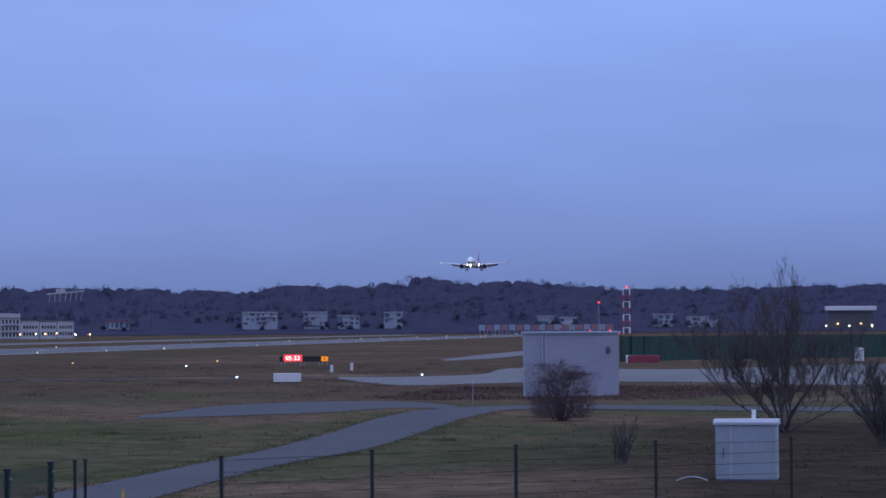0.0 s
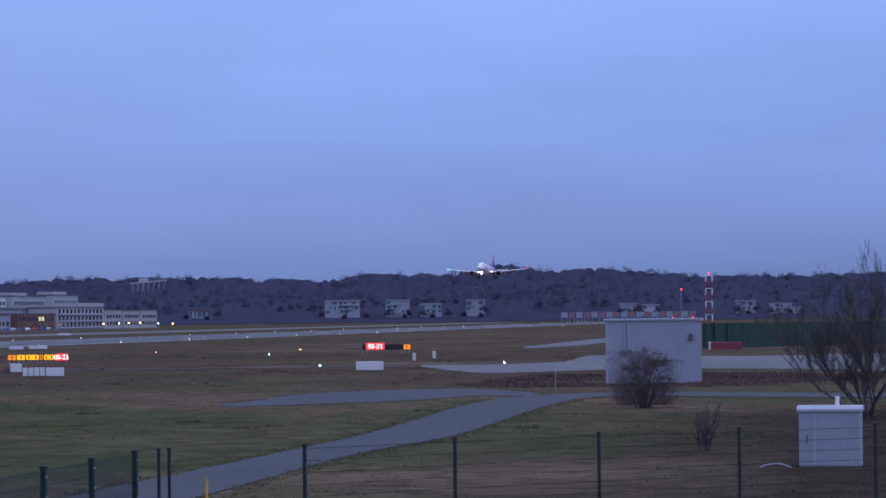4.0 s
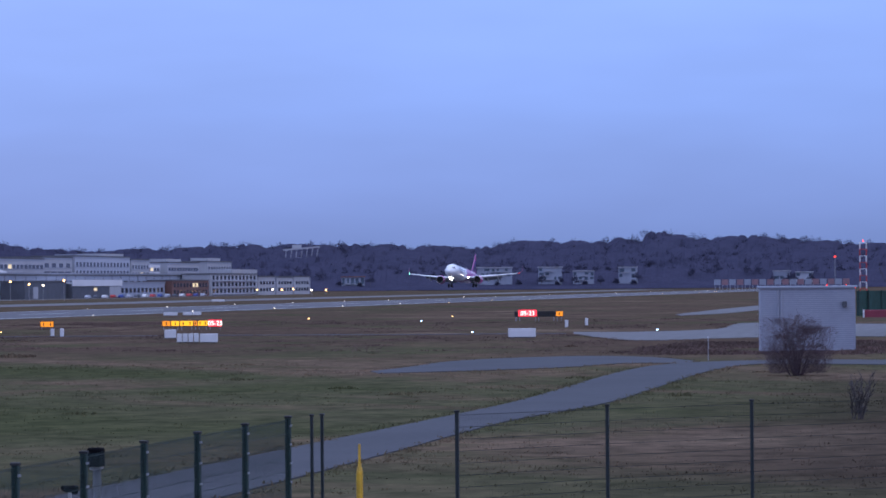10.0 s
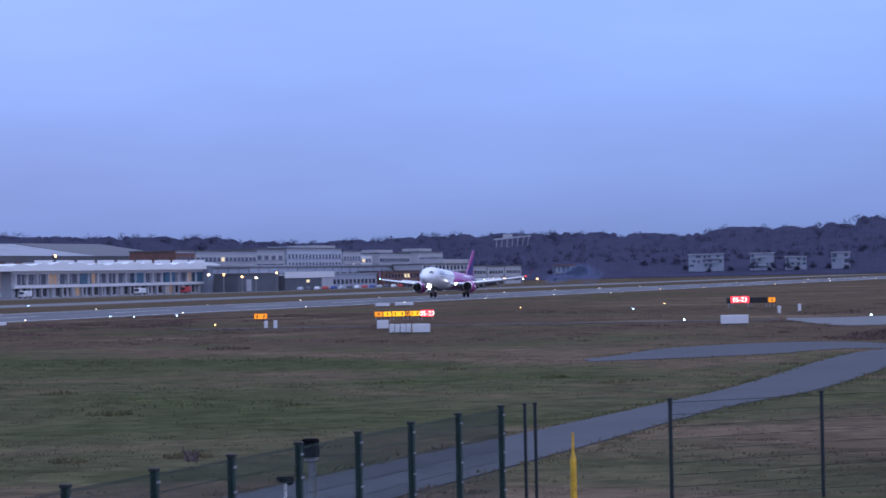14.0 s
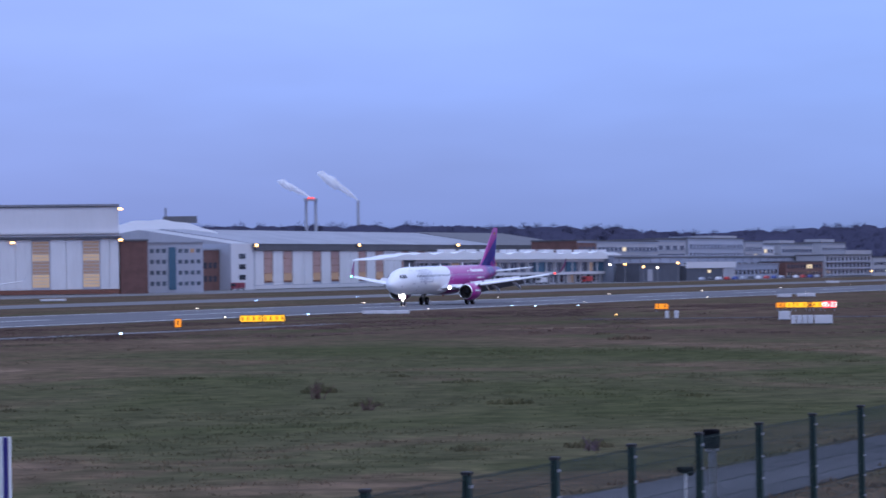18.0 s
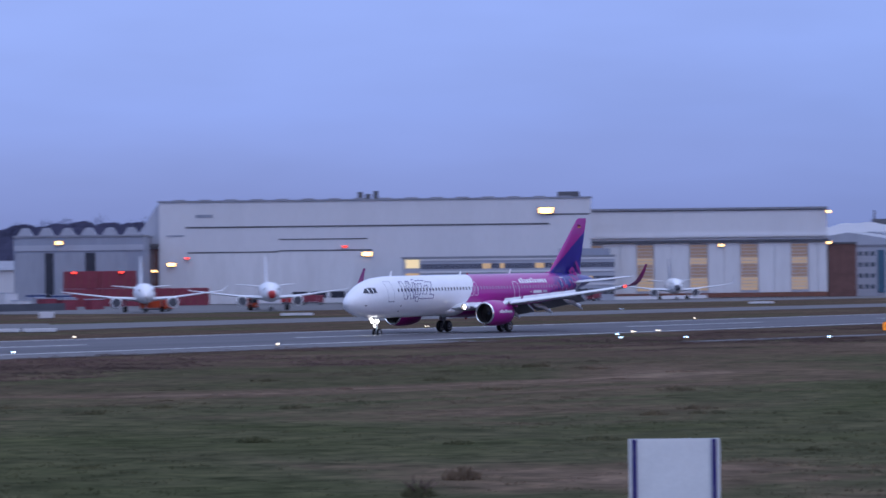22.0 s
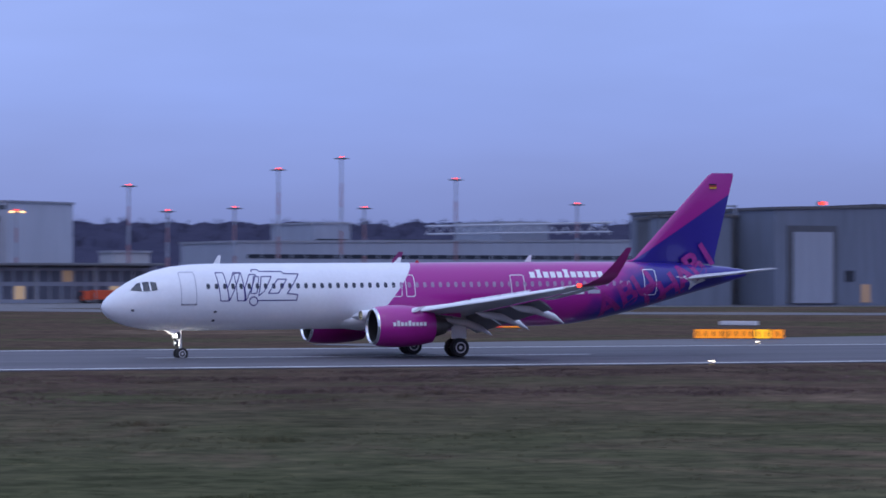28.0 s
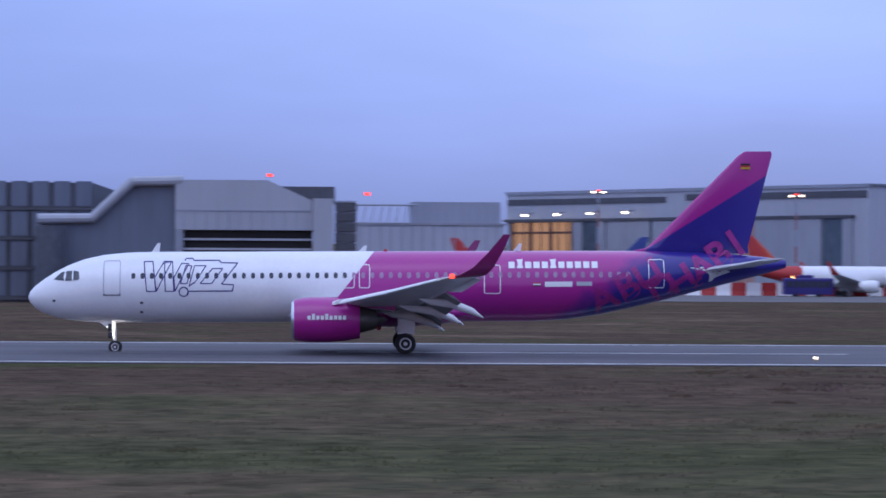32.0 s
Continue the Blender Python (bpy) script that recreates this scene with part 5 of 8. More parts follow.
panel(ob, "fascia", -0.5, 67.5, 5.2, 7.8, M_OFFWH, 0.5, "white fascia")
panel(ob, "lit_window", 29, 33, 3.2, 4.4, M_LIT, 0.1)
panel(ob, "end_bay", 50, 66.5, 0.2, 5.0, M_FARWH, 0.3)
ob = hall("low_store", "low blue-grey store with car park before it", 1320, 1396, 413, 10, 6.4, None, M_CLAD2, M_ROOFG)
window_row(ob, 2, 74, 2.2, 4.2, 12, M_WIN, (), 0.2)
ob = hall("dark_brick_block", "dark brown two-storey block", 1397, 1459, 410, 12, 7.3, None, M_BRICK, M_ROOFD)
window_row(ob, 2, 60, 4.4, 6.2, 11, M_WIN, (6, 7))
window_row(ob, 2, 60, 1.2, 3.0, 11, M_WIN, ())
ob = hall("pale_apartment_block", "pale three-storey block with lit entrance lamps", 1462, 1549, 410, 14, 10.3, None, M_FARWH, M_ROOFD)
part("upper_floor", MB().box(38, 87, 0, 12, 10.9, 12.9), M_FARWH, ob)
for fl in range(3):
    window_row(ob, 2, 85, 1.4 + 3.2 * fl, 3.4 + 3.2 * fl, 12, M_WIN, (), 0.24)
    panel(ob, "balcony", 2, 85, 0.7 + 3.2 * fl, 1.1 + 3.2 * fl, M_CLAD, 1.0)
for k in range(3):
    a = 1559 + 37 * k
    ob = hall("row_house", "white two-storey row house with flat roof", a, a + 34, 412, 10, 9.2 - 0.3 * (k % 2), None, M_FARWH, M_ROOFD)
    window_row(ob, 2, 32, 5.4, 7.0, 5)
    window_row(ob, 2, 32, 1.8, 3.6, 5)
    panel(ob, "party_wall", 33.4, 33.9, 0, 9, M_CLAD2, 0.4)

# grey works hall with pointed parapet, containers, sheds and houses
GH = (654.2, 607.9)
gh = hall("works_hall", "grey works hall with pointed parapet", GH[0], GH[0] + 36, GH[1], 60, 19.4, None, M_CLAD2, rz=GRID)
for k in range(6):
    part("parapet_point", MB().prism([(0.8 + 5.9 * k, 19.8), (5.4 + 5.9 * k, 19.8), (4.0 + 5.9 * k, 22.0), (2.2 + 5.9 * k, 22.0)], "y", 0, 2), M_CLAD, gh)
panel(gh, "eaves_band", 0, 36, 15.6, 17.2, M_CLAD, 0.3)
for a, b in ((0.4, 8.4), (11.2, 19.6), (22.8, 31.4)):
    panel(gh, "hangar_door", a, b, 0.5, 15.0, M_DOORG, 0.3, "grey sliding doors")
panel(gh, "dark_gap", 8.6, 11, 0.5, 15.0, M_WIN, 0.1)
panel(gh, "dark_gap", 19.8, 22.6, 0.5, 15.0, M_WIN, 0.1)
fx, fy = along(*GH, 12.6, 1.0)
flood("flood_lamp", fx, fy, 17.8, 0.9, None, rz=GRID)
RC = pol(47.97, 880)
for k in range(4):
    cx, cy = along(*RC, 10.0 * k)
    ob = thing("red_container", "red freight containers stacked two high", "container", cx, cy, 0, GRID, "stacked red containers")
    for lv in range(2 if k < 2 else 1):
        part("body", MB().cbox(0, 9.9, 0, 2.6, 0.1 + 4.9 * lv, 4.9 + 4.9 * lv, 0.1), M_REDW, ob)
        for j in range(5):
            part("rib", MB().box(0.6 + 2.1 * j, 0.75 + 2.1 * j, -0.06, 0, 0.4 + 4.9 * lv, 4.6 + 4.9 * lv), M_TILE, ob)
for s_, z_ in ((3, 9.4), (16, 9.4), (25, 9.6)):
    fx, fy = along(*RC, s_, 0.5)
    flood("flood_lamp", fx, fy, z_, 0.5, M_LAMPR if s_ < 20 else M_LAMP, "lamp on a container stack", 1.3, GRID)
ob = hall("low_store", "long low white store", 655, 727, 690, 20, 8.0, None, M_DOORP, M_ROOFG)
for k in range(9):
    panel(ob, "bay_joint", 7 + 7.2 * k, 7.2 + 7.2 * k, 0.2, 7.8, M_CLAD, 0.06)
ob = hall("low_store", "pale windowless store behind stored loads", 560, 571, 650, 16, 13.2, None, M_FARWH, M_ROOFG)
for x0, x1, h, rr in ((873, 912, 12.6, 3.4), (913.5, 945, 16.5, 6.6), (955, 990, 13, 4)):
    ob = thing("pitched_store", "pale store with pitched sheet roof", "building", x0, 900, 0)
    part("wall", MB().box(0, x1 - x0, 0, 26, -0.3, h), M_BRICK if x0 == 913.5 else M_OFFWH, ob)
    part("roof", MB().prism([(-1, h), (13, h + rr), (27, h)], "x", -0.6, x1 - x0 + 0.6), M_ROOFG, ob, "pale pitched roof")
tw = thing("small_tower", "small dark control tower over a grey block", "tower", 815, 900, 0, -42)
part("base_block", MB().box(-18, 8, 1, 14, 0, 15.5), M_CONC, tw, "grey block at the tower's foot")
part("shaft", MB().box(-4.2, 4.2, 0, 7, 0, 18.6), M_CONC, tw)
part("cab", MB().cbox(-5.4, 5.4, -1, 9, 18.6, 24.2, 0.4), M_DARK, tw)
part("cab_glazing", MB().box(-4.9, 4.9, -1.1, -1.02, 20.4, 23.2), M_WIN, tw)
part("mast", MB().tube([(0, 4, 24), (0, 4, 28)], 0.12, 6), M_STEEL, tw)

# low dark wall and stored fuselage sections behind it
solid("perimeter_wall", MB().box(300, 552, 497, 498, 0, 1.7), M_DARK, "long low dark barrier wall", "wall")
for x0, x1, z, r, sq, col, lb in ((445.0, 467.6, 6.35, 1.3, 0.85, M_REDW, "long load under a faded red tarpaulin on trestles"), (469.5, 485.6, 6.65, 1.15, 0.8, M_BLUEW, "long load under a blue tarpaulin on trestles"), (487.6, 494.6, 4.9, 0.75, 0.8, M_REDW, "short load under a red tarpaulin on trestles"), (445.6, 456.4, 3.6, 1.15, 0.9, M_REDW, "red wrapped load on low trestles"), (457.4, 467.4, 3.6, 1.1, 0.9, M_REDW, "red wrapped load on low trestles"), (437.2, 444.6, 4.6, 2.0, 1.0, M_DOORP, "pale cylinder of aircraft body on a trestle")):
    ob = thing("stored_load", lb, "aircraft part", x0, 520 if z > 4 else 517.2, 0, 0, "stored loads")
    L = x1 - x0
    part("wrap", MB().rings([[(L * t, r * e * math.cos(math.tau * j / 16), z + r * sq * e * math.sin(math.tau * j / 16) + 0.12 * math.sin(9 * t)) for j in range(16)] for t, e in ((0, 0.35), (0.04, 0.75), (0.12, 0.95), (0.5, 1.0), (0.85, 0.95), (0.95, 0.8), (1.0, 0.4))]), col, ob, "", True)
    for tx in (0.2, 0.75):
        part("trestle", MB().box(L * tx, L * tx + 0.6, -1.2, 1.2, 0, z - r * sq * 0.85), M_STEEL, ob)
    if col is M_DOORP:
        part("end_cap", MB().disc((-0.1, 0, z), (1, 0, 0), 1.9, 0.5, 18), M_YELLOW, ob, "yellow end cap")
rngc = random.Random(8)
CRATE_PAINT = [M_DOORP, M_REDW, M_BLUEW, M_OFFWH, M_RED, M_BLUE, M_CLAD, M_ORANGEW, M_DARK]
for k in range(90):
    col, level = k // 5, k % 5
    w, h = rngc.uniform(0.6, 1.0), rngc.uniform(1.15, 1.3)
    ob = thing("equipment_crate", "small painted crate in a tall stack on the apron", "crate", 402.5 + 1.95 * col + rngc.uniform(-0.25, 0.25), 511.5 + rngc.uniform(-0.3, 0.3), 1.35 * level, rngc.uniform(-9, 9), "stacked equipment crates")
    part("body", MB().cbox(-w, w, -0.8, 0.8, 0, h, 0.05), rngc.choice(CRATE_PAINT), ob)
    part("lid", MB().cbox(-w - 0.05, w + 0.05, -0.85, 0.85, h, 1.345, 0.02), rngc.choice(CRATE_PAINT), ob)
    part("label_plate", MB().box(-0.3, 0.3, -0.83, -0.8, h * 0.35, h * 0.75), rngc.choice((M_DOORP, M_OFFWH, M_DARK)), ob)
for k in range(6):
    ob = thing("stacked_beam", "long pale metal beam lying on a trestle stack", "beam", 468.5, 514.5 + 0.4 * (k % 2), 0, 0, "stacked beams")
    part("beam", MB().cbox(0, 17 + 2 * (k % 3), -0.2, 0.2, 1.9 + 0.75 * k, 2.2 + 0.75 * k, 0.04), M_DOORP if k % 2 else M_CLAD, ob)
    for tx in (1.5, 8, 14.5):
        part("bearer", MB().box(tx, tx + 0.3, -0.25, 0.25, 0 if k == 0 else 1.45 + 0.75 * k, 1.9 + 0.75 * k), M_STEEL, ob)
for k in range(64):
    x = 380 + 3.0 * k + rngc.uniform(-2, 2)
    ob = thing("transport_crate", "mixed pale and coloured transport crate", "crate", x, 502 + 4.2 * (k % 3) + rngc.uniform(0, 2), 0, rngc.uniform(-6, 6), "crates behind the wall")
    hgt = rngc.uniform(1.6, 3.4) + 0.9 * (k % 3)
    part("body", MB().cbox(-2.2, 2.2, -1.2, 1.2, 0, hgt, 0.1), rngc.choice([M_DOORP, M_DOORP, M_REDW, M_BLUEW, M_BLUEW, M_CLAD, M_OFFWH, M_DARK]), ob)
    part("lid", MB().cbox(-2.3, 2.3, -1.3, 1.3, hgt, hgt + 0.2, 0.05), M_CLAD, ob)

# dark hangars north of the works
dh = hall("dark_hangar", "dark blue-grey hangar block with flat roof", 267, 282, 524, 4, 16.3, 16.6, M_CONC, M_ROOFD)
panel(dh, "gate_head", 3, 10, 8.6, 9.2, M_DARK, 0.2)
dq = hall("dark_hangar", "dark blue-grey connecting block with a roof frame", 282.3, 288.6, 534, 30, 16.6, None, M_DARK, M_ROOFD)
part("roof_frame", MB().box(0, 6.2, 0, 0.4, 18.6, 19.0).box(0, 0.4, 0, 0.4, 17, 19).box(5.8, 6.2, 0, 0.4, 17, 19), M_CLAD2, dq)
dm = hall("dark_hangar", "dark blue-grey hangar with a tall gate", 289, 314.5, 520, 60, 17.9, 18.5, M_CONC, M_ROOFD)
panel(dm, "portal_frame", 2.6, 13.2, 0.5, 15.0, M_DARK, 0.3)
panel(dm, "gate", 3.8, 12.2, 0.5, 13.8, M_CLAD2, 0.5, "tall grey gate")
panel(dm, "lit_doorway", 18.5, 20.5, 0.6, 4.0, M_LITD, 0.1)
panel(dm, "window", 15, 17, 4.5, 6.6, M_WIN, 0.1)
flood("obstruction_lamp", 299.5, 520.5, 19.2, 0.6, M_LAMPR, "red obstruction lamp on a roof")
d2 = hall("dark_hangar", "long dark blue-grey hangar wall", 319.5, 371.2, 524, 60, 18.8, 19.0, M_CONC, M_ROOFD)
part("connector", MB().box(-4.8, -0.02, 4, 50, 0, 19.4), M_DARK, d2)
for k, xx in enumerate((6, 19)):
    panel(d2, "vent_hood", xx, xx + 1.2, 15.4, 16.0, M_DARK, 0.5)
part("roof_frame", MB().box(8, 22, 4, 4.4, 20.0, 20.4).box(8, 8.4, 4, 4.4, 19.4, 20.4).box(21.6, 22, 4, 4.4, 19.4, 20.4), M_CLAD2, d2)
aw = thing("awning", "lean-to shelter with pale sloping roof", "shelter", 344.4, 508, 0)
part("roof", MB().prism([(-1, 4.9), (15.5, 7.5), (15.5, 7.9), (-1, 5.3)], "x", 0, 24), M_CLAD, aw)
part("gable", MB().prism([(-0.6, 0), (15.4, 0), (15.4, 7.3), (-0.6, 4.8)], "x", 23.2, 23.6), M_DARK, aw)
part("back_wall", MB().box(0.4, 23, 14, 15.2, 0, 7.4), M_CLAD2, aw)
for k in range(4):
    part("post", MB().tube([(1 + 7.3 * k, 0, 0), (1 + 7.3 * k, 0, 5.0)], 0.25, 8), M_DARK, aw)
ow = hall("white_office", "white office block with horizontal window bands", 396.4, 420.4, 560, 50, 16.3, None, M_DOORP, M_ROOFD)
for k in range(5):
    panel(ow, "window_band", 1, 23.5, 1.8 + 3.2 * k, 2.95 + 3.2 * k, M_FARWIN, 0.08)
panel(ow, "lit_window", 13.4, 15.4, 9.3, 10.3, M_LITW, 0.12)
hall("grey_block", "windowless blue-grey block beside offices", 420.7, 446, 562, 50, 16.5, None, M_CLAD2, M_ROOFD)
tr = thing("roof_truss", "open steel roof truss above the offices", "truss", 396.8, 566, 0)
for k in range(2):
    xb = 26 * k
    mbx = MB()
    for zz in (18.2, 22.2 - 0.4 * k):
        mbx.tube([(xb, 0, zz), (xb + 24, 0, zz - 0.8)], 0.28, 6)
    for j in range(9):
        mbx.tube([(xb + 3 * j, 0, 18.2), (xb + 3 * j + 1.5, 0, 21.6)], 0.14, 5)
        mbx.tube([(xb + 3 * j + 1.5, 0, 21.6), (xb + 3 * j + 3, 0, 17.6)], 0.14, 5)
    part("lattice", mbx, M_CLAD2, tr)
    part("leg", MB().tube([(xb + 1, 0, 16.8), (xb + 1, 0, 22)], 0.3, 6).tube([(xb + 23, 0, 16.8), (xb + 23, 0, 21.4)], 0.3, 6), M_CLAD2, tr)
ob = hall("grey_store", "pale grey windowless store", 507, 550, 640, 40, 15.5, None, M_CLAD, M_ROOFG)
ob = hall("grey_store", "pale grey windowless store", 448, 505, 640, 40, 15.2, 15.6, M_CLAD, M_ROOFG)
flood("flood_lamp", 522, 638.8, 14.4, 0.6)
flood("flood_lamp", 470, 638.8, 14.2, 0.6)

# flat buildings behind the light masts
ob = hall("flat_building", "long low blue-grey building", 246, 362, 700, 40, 13.2, 14.2, M_CLAD2, M_ROOFG)
window_row(ob, 3, 113, 9.6, 10.6, 30, M_WIN, (), 0.05)
for x0, x1, h in ((282.3, 292.5, 18.0), (300.5, 326, 13.6), (334, 347.5, 18.6)):
    ob = hall("upper_block", "blue-grey block rising behind a low building", x0, x1, 745, 30, h * 1.03, None, M_CLAD2, M_ROOFG)
    panel(ob, "window_band", 1, x1 - x0 - 1, 14.2, 14.9, M_WIN, 0.08)
gt = thing("roof_lattice", "pale steel lattice girder on a roof", "truss", 312, 742, 0)
mbx = MB()
mbx.tube([(0, 0, 18.2), (52, 0, 19.6)], 0.35, 6).tube([(0, 0, 16.2), (52, 0, 17.2)], 0.3, 6)
for k in range(14):
    mbx.tube([(3.7 * k, 0, 16.3), (3.7 * k + 1.85, 0, 18.4)], 0.16, 5).tube([(3.7 * k + 1.85, 0, 18.4), (3.7 * k + 3.7, 0, 16.4)], 0.16, 5)
part("lattice", mbx, M_CLAD, gt)
tb = hall("glazed_terminal", "low grey glazed building under a flat roof", 162, 193, 600, 30, 7.0, None, M_CLAD2, M_ROOFD)
part("canopy", MB().cbox(-7, 33, -4, 34, 7.4, 7.9, 0.2), M_ROOFD, tb, "dark flat canopy")
window_row(tb, 1, 30, 4.2, 6.4, 12, M_FARWIN, (5,), 0.08, litmat=M_LITD)
window_row(tb, 1, 30, 0.8, 3.4, 12, M_FARWIN, (1, 9), 0.08, litmat=M_LITG)
for k in range(4):
    part("canopy_post", MB().tube([(-5 + 12 * k, -3, 0), (-5 + 12 * k, -3, 7.42)], 0.2, 8), M_STEEL, tb)
ob = hall("roof_pavilion", "small pale pavilion behind a low terminal", 198, 206, 640, 10, 10.2, None, M_FARWH, M_ROOFG)

# two large hangars with grey doors
H2 = (39.5, 744.0)
h2 = hall("paint_hangar", "large pale blue-grey hangar with tall sliding doors", H2[0], H2[0] + 117.4, H2[1], 26, 22.3, None, M_CLAD, rz=GRID)
part("parapet", MB().box(-0.3, 117.7, -0.3, 26.3, 22.3, 23.0), M_CLAD2, h2)
panel(h2, "window_band", 0.5, 55.5, 19.9, 21.2, M_DARK, 0.2)
panel(h2, "window_band", 62, 117, 20.2, 21.6, M_DARK, 0.2)
panel(h2, "door_head", -0.5, 113.5, 16.0, 16.6, M_DARK, 0.8)
panel(h2, "open_bay", 1.7, 24, 0.5, 15.8, M_BAYL, 0.15, "warm-lit open hangar bay")
for k in range(7):
    panel(h2, "bay_frame", 3.2 + 3.1 * k, 3.6 + 3.1 * k, 0.5, 15.8, M_TILE, 0.22)
for xx in (1.7, 8.4, 16.0, 23.4):
    panel(h2, "bay_post", xx, xx + 0.8, 0.5, 15.8, M_BRICK, 0.4)
for zz in (4.0, 13.2):
    panel(h2, "bay_beam", 1.7, 24, zz, zz + 0.5, M_BRICK, 0.4)
for a, b in ((24.4, 27.4), (33, 35.5), (36.4, 50.5), (51.5, 66.4), (71.4, 78.4), (84.2, 104), (110.3, 113)):
    panel(h2, "hangar_door", a, b, 0.5, 15.9, M_DOORG, 0.5, "grey sliding door leaf")
for a, b, mm in ((27.5, 32.8, M_GLASSB), (50.7, 51.3, M_GLASSB), (66.6, 71.1, M_STRIP), (78.6, 83.9, M_STRIP), (104.2, 110.1, M_GLASSB)):
    panel(h2, "door_glazing", a, b, 0.5, 15.9, mm, 0.15)
for s_, z in ((-0.8, 17.5), (11.1, 17.6), (22.5, 17.7), (34.1, 17.8), (46.2, 17.9)):
    fx, fy = along(*H2, s_ - 1.5, 2.2)
    ob = thing("bay_lamp", "white lamp on a bracket above hangar doors", "lamp", fx, fy, z, GRID, "lamps above the doors")
    part("bracket", MB().tube([(0, 2.3, 0.5), (0, 0, 0.2)], 0.1, 6), M_STEEL, ob)
    part("head", MB().cbox(-1.2, 0.8, -0.6, 0.4, 0.0, 0.3, 0.08), M_STEEL, ob)
    part("lens", MB().box(-0.4, 1.0, -0.9, -0.3, -0.35, 0.0), M_LAMPW, ob)
H3 = (153.6, 794.3)
h3 = hall("grey_hangar", "large blue-grey hangar with low annex", H3[0], H3[0] + 78.6, H3[1], 25.3, 22.8, None, M_CLAD, rz=GRID)
panel(h3, "window_band", 0.5, 20, 20.9, 21.8, M_DARK, 0.2)
panel(h3, "window_band", 26, 78, 21.2, 22.2, M_DARK, 0.2)
panel(h3, "door_head", 0.5, 14, 18.6, 19.6, M_DARK, 0.5)
panel(h3, "annex", 28.7, 76, 0.5, 18.2, M_CLAD2, 5.0, "lower darker annex")
panel(h3, "annex_band", 28.5, 76.2, 18.3, 19.6, M_DARK, 5.1)
panel(h3, "door_glazing", 1.5, 4.6, 0.5, 17.5, M_STRIP, 0.2)
panel(h3, "door_glazing", 50, 54, 0.5, 11.5, M_STRIP, 5.2)
panel(h3, "door_opening", 24, 27.5, 0.5, 12.5, M_WIN, 0.2)

# weathered concrete noise-screen hangar
ng = thing("run_up_hangar", "weathered grey hangar with a raised duct along its roof", "building", -62, 440, 0)
part("wall", MB().box(0, 27.5, 8, 50, 0, 16.8), M_CONCD, ng)
for k in range(9):
    for j in range(4):
        part("lattice_pane", MB().box(1.1 + 3.0 * k, 3.4 + 3.0 * k, 7.8, 8.0, 0.9 + 4.2 * j, 4.4 + 4.2 * j), M_CONC, ng, "weathered lattice pane")
for k in range(9):
    part("lattice_bay", MB().box(0.6 + 3.0 * k, 0.9 + 3.0 * k, 7.7, 8.05, 0, 16.8), M_DARK, ng)
for k in range(4):
    part("lattice_rail", MB().box(0, 27.5, 7.6, 8.05, 0.3 + 4.2 * k, 0.8 + 4.2 * k), M_DARK, ng)
part("front_wall", MB().prism([(21, 0), (40, 0), (40, 17), (33, 17), (28, 12), (21, 11.6)], "y", 1, 30), M_CONC, ng, "stained concrete wall")
part("duct", MB().tube([(20.5, 0.6, 11.6), (28, 0.6, 11.7), (33.5, 0.6, 16.8), (40.5, 0.6, 17.0)], 0.75, 10), M_CLAD, ng, "pale duct running up to the roof")
part("upper_wall", MB().prism([(39.5, 10.2), (58.4, 10.2), (58.4, 14.3), (52.2, 17.1), (39.5, 17.1)], "y", 0, 30), M_CLAD, ng, "pale cladding above the gates")
part("wall_seam", MB().box(39.6, 58.2, -0.08, 0, 12.75, 12.95), M_CLAD2, ng)
for k in range(12):
    part("cladding_rib", MB().box(40.6 + 1.55 * k, 40.72 + 1.55 * k, -0.1, 0, 10.3, 12.7), M_CLAD2, ng)
part("gate_post", MB().box(39.5, 40.6, 0, 2, 0, 10.15), M_CLAD2, ng)
part("gate_frame", MB().box(40.6, 58.4, 1.2, 2, 0, 10.15), M_BLACK, ng, "black louvred gate")
for k in range(7):
    part("gate_louvre", MB().box(40.7, 58.3, 0.5, 1.1, 8.75 - 1.35 * k, 9.05 - 1.35 * k), M_CLAD, ng, "pale louvre bar")
part("pier", MB().box(58.5, 61.3, -0.6, 30, 0, 14.6), M_CLAD, ng)
part("roof_band", MB().box(53.5, 61.5, 2, 30, 14.4, 16.3), M_DARK, ng)
for k in range(10):
    part("side_louvre", MB().box(61.6, 64.5, 0.5, 12, 0.15 + 1.42 * k, 1.30 + 1.42 * k), M_DARK, ng)
    part("louvre_gap", MB().box(61.6, 64.4, 0.8, 12, 1.32 + 1.42 * k, 1.55 + 1.42 * k), M_CLAD2, ng)
part("tank", MB().tube([(22.5, -2, 0), (22.5, -2, 10.6)], 2.0, 14), M_CONCD, ng, "pale round tank")
flood("obstruction_lamp", -9.5, 440.5, 17.8, 0.35, M_LAMPR, "red obstruction lamp on a roof")
flood("obstruction_lamp", 4, 440.5, 15.3, 0.35, M_LAMPR, "red obstruction lamp on a roof")
lk = hall("link_building", "pale grey ribbed building between hangars", 3.4, 36, 690, 40, 14.4, None, M_CLAD)
for k in range(14):
    panel(lk, "rib", 1 + 2.3 * k, 1.3 + 2.3 * k, 0, 14.2, M_CLAD2, 0.15)
part("upper_block", MB().box(12.6, 32, 4, 30, 14.4, 19.6), M_CLAD2, lk)
mbx = MB()
mbx.tube([(0, 2, 18.8), (14, 2, 18.8)], 0.25, 6)
for k in range(8):
    mbx.tube([(1.8 * k, 2, 14.6), (1.8 * k + 0.9, 2, 18.8)], 0.12, 5)
part("lattice", mbx, M_CLAD2, lk)

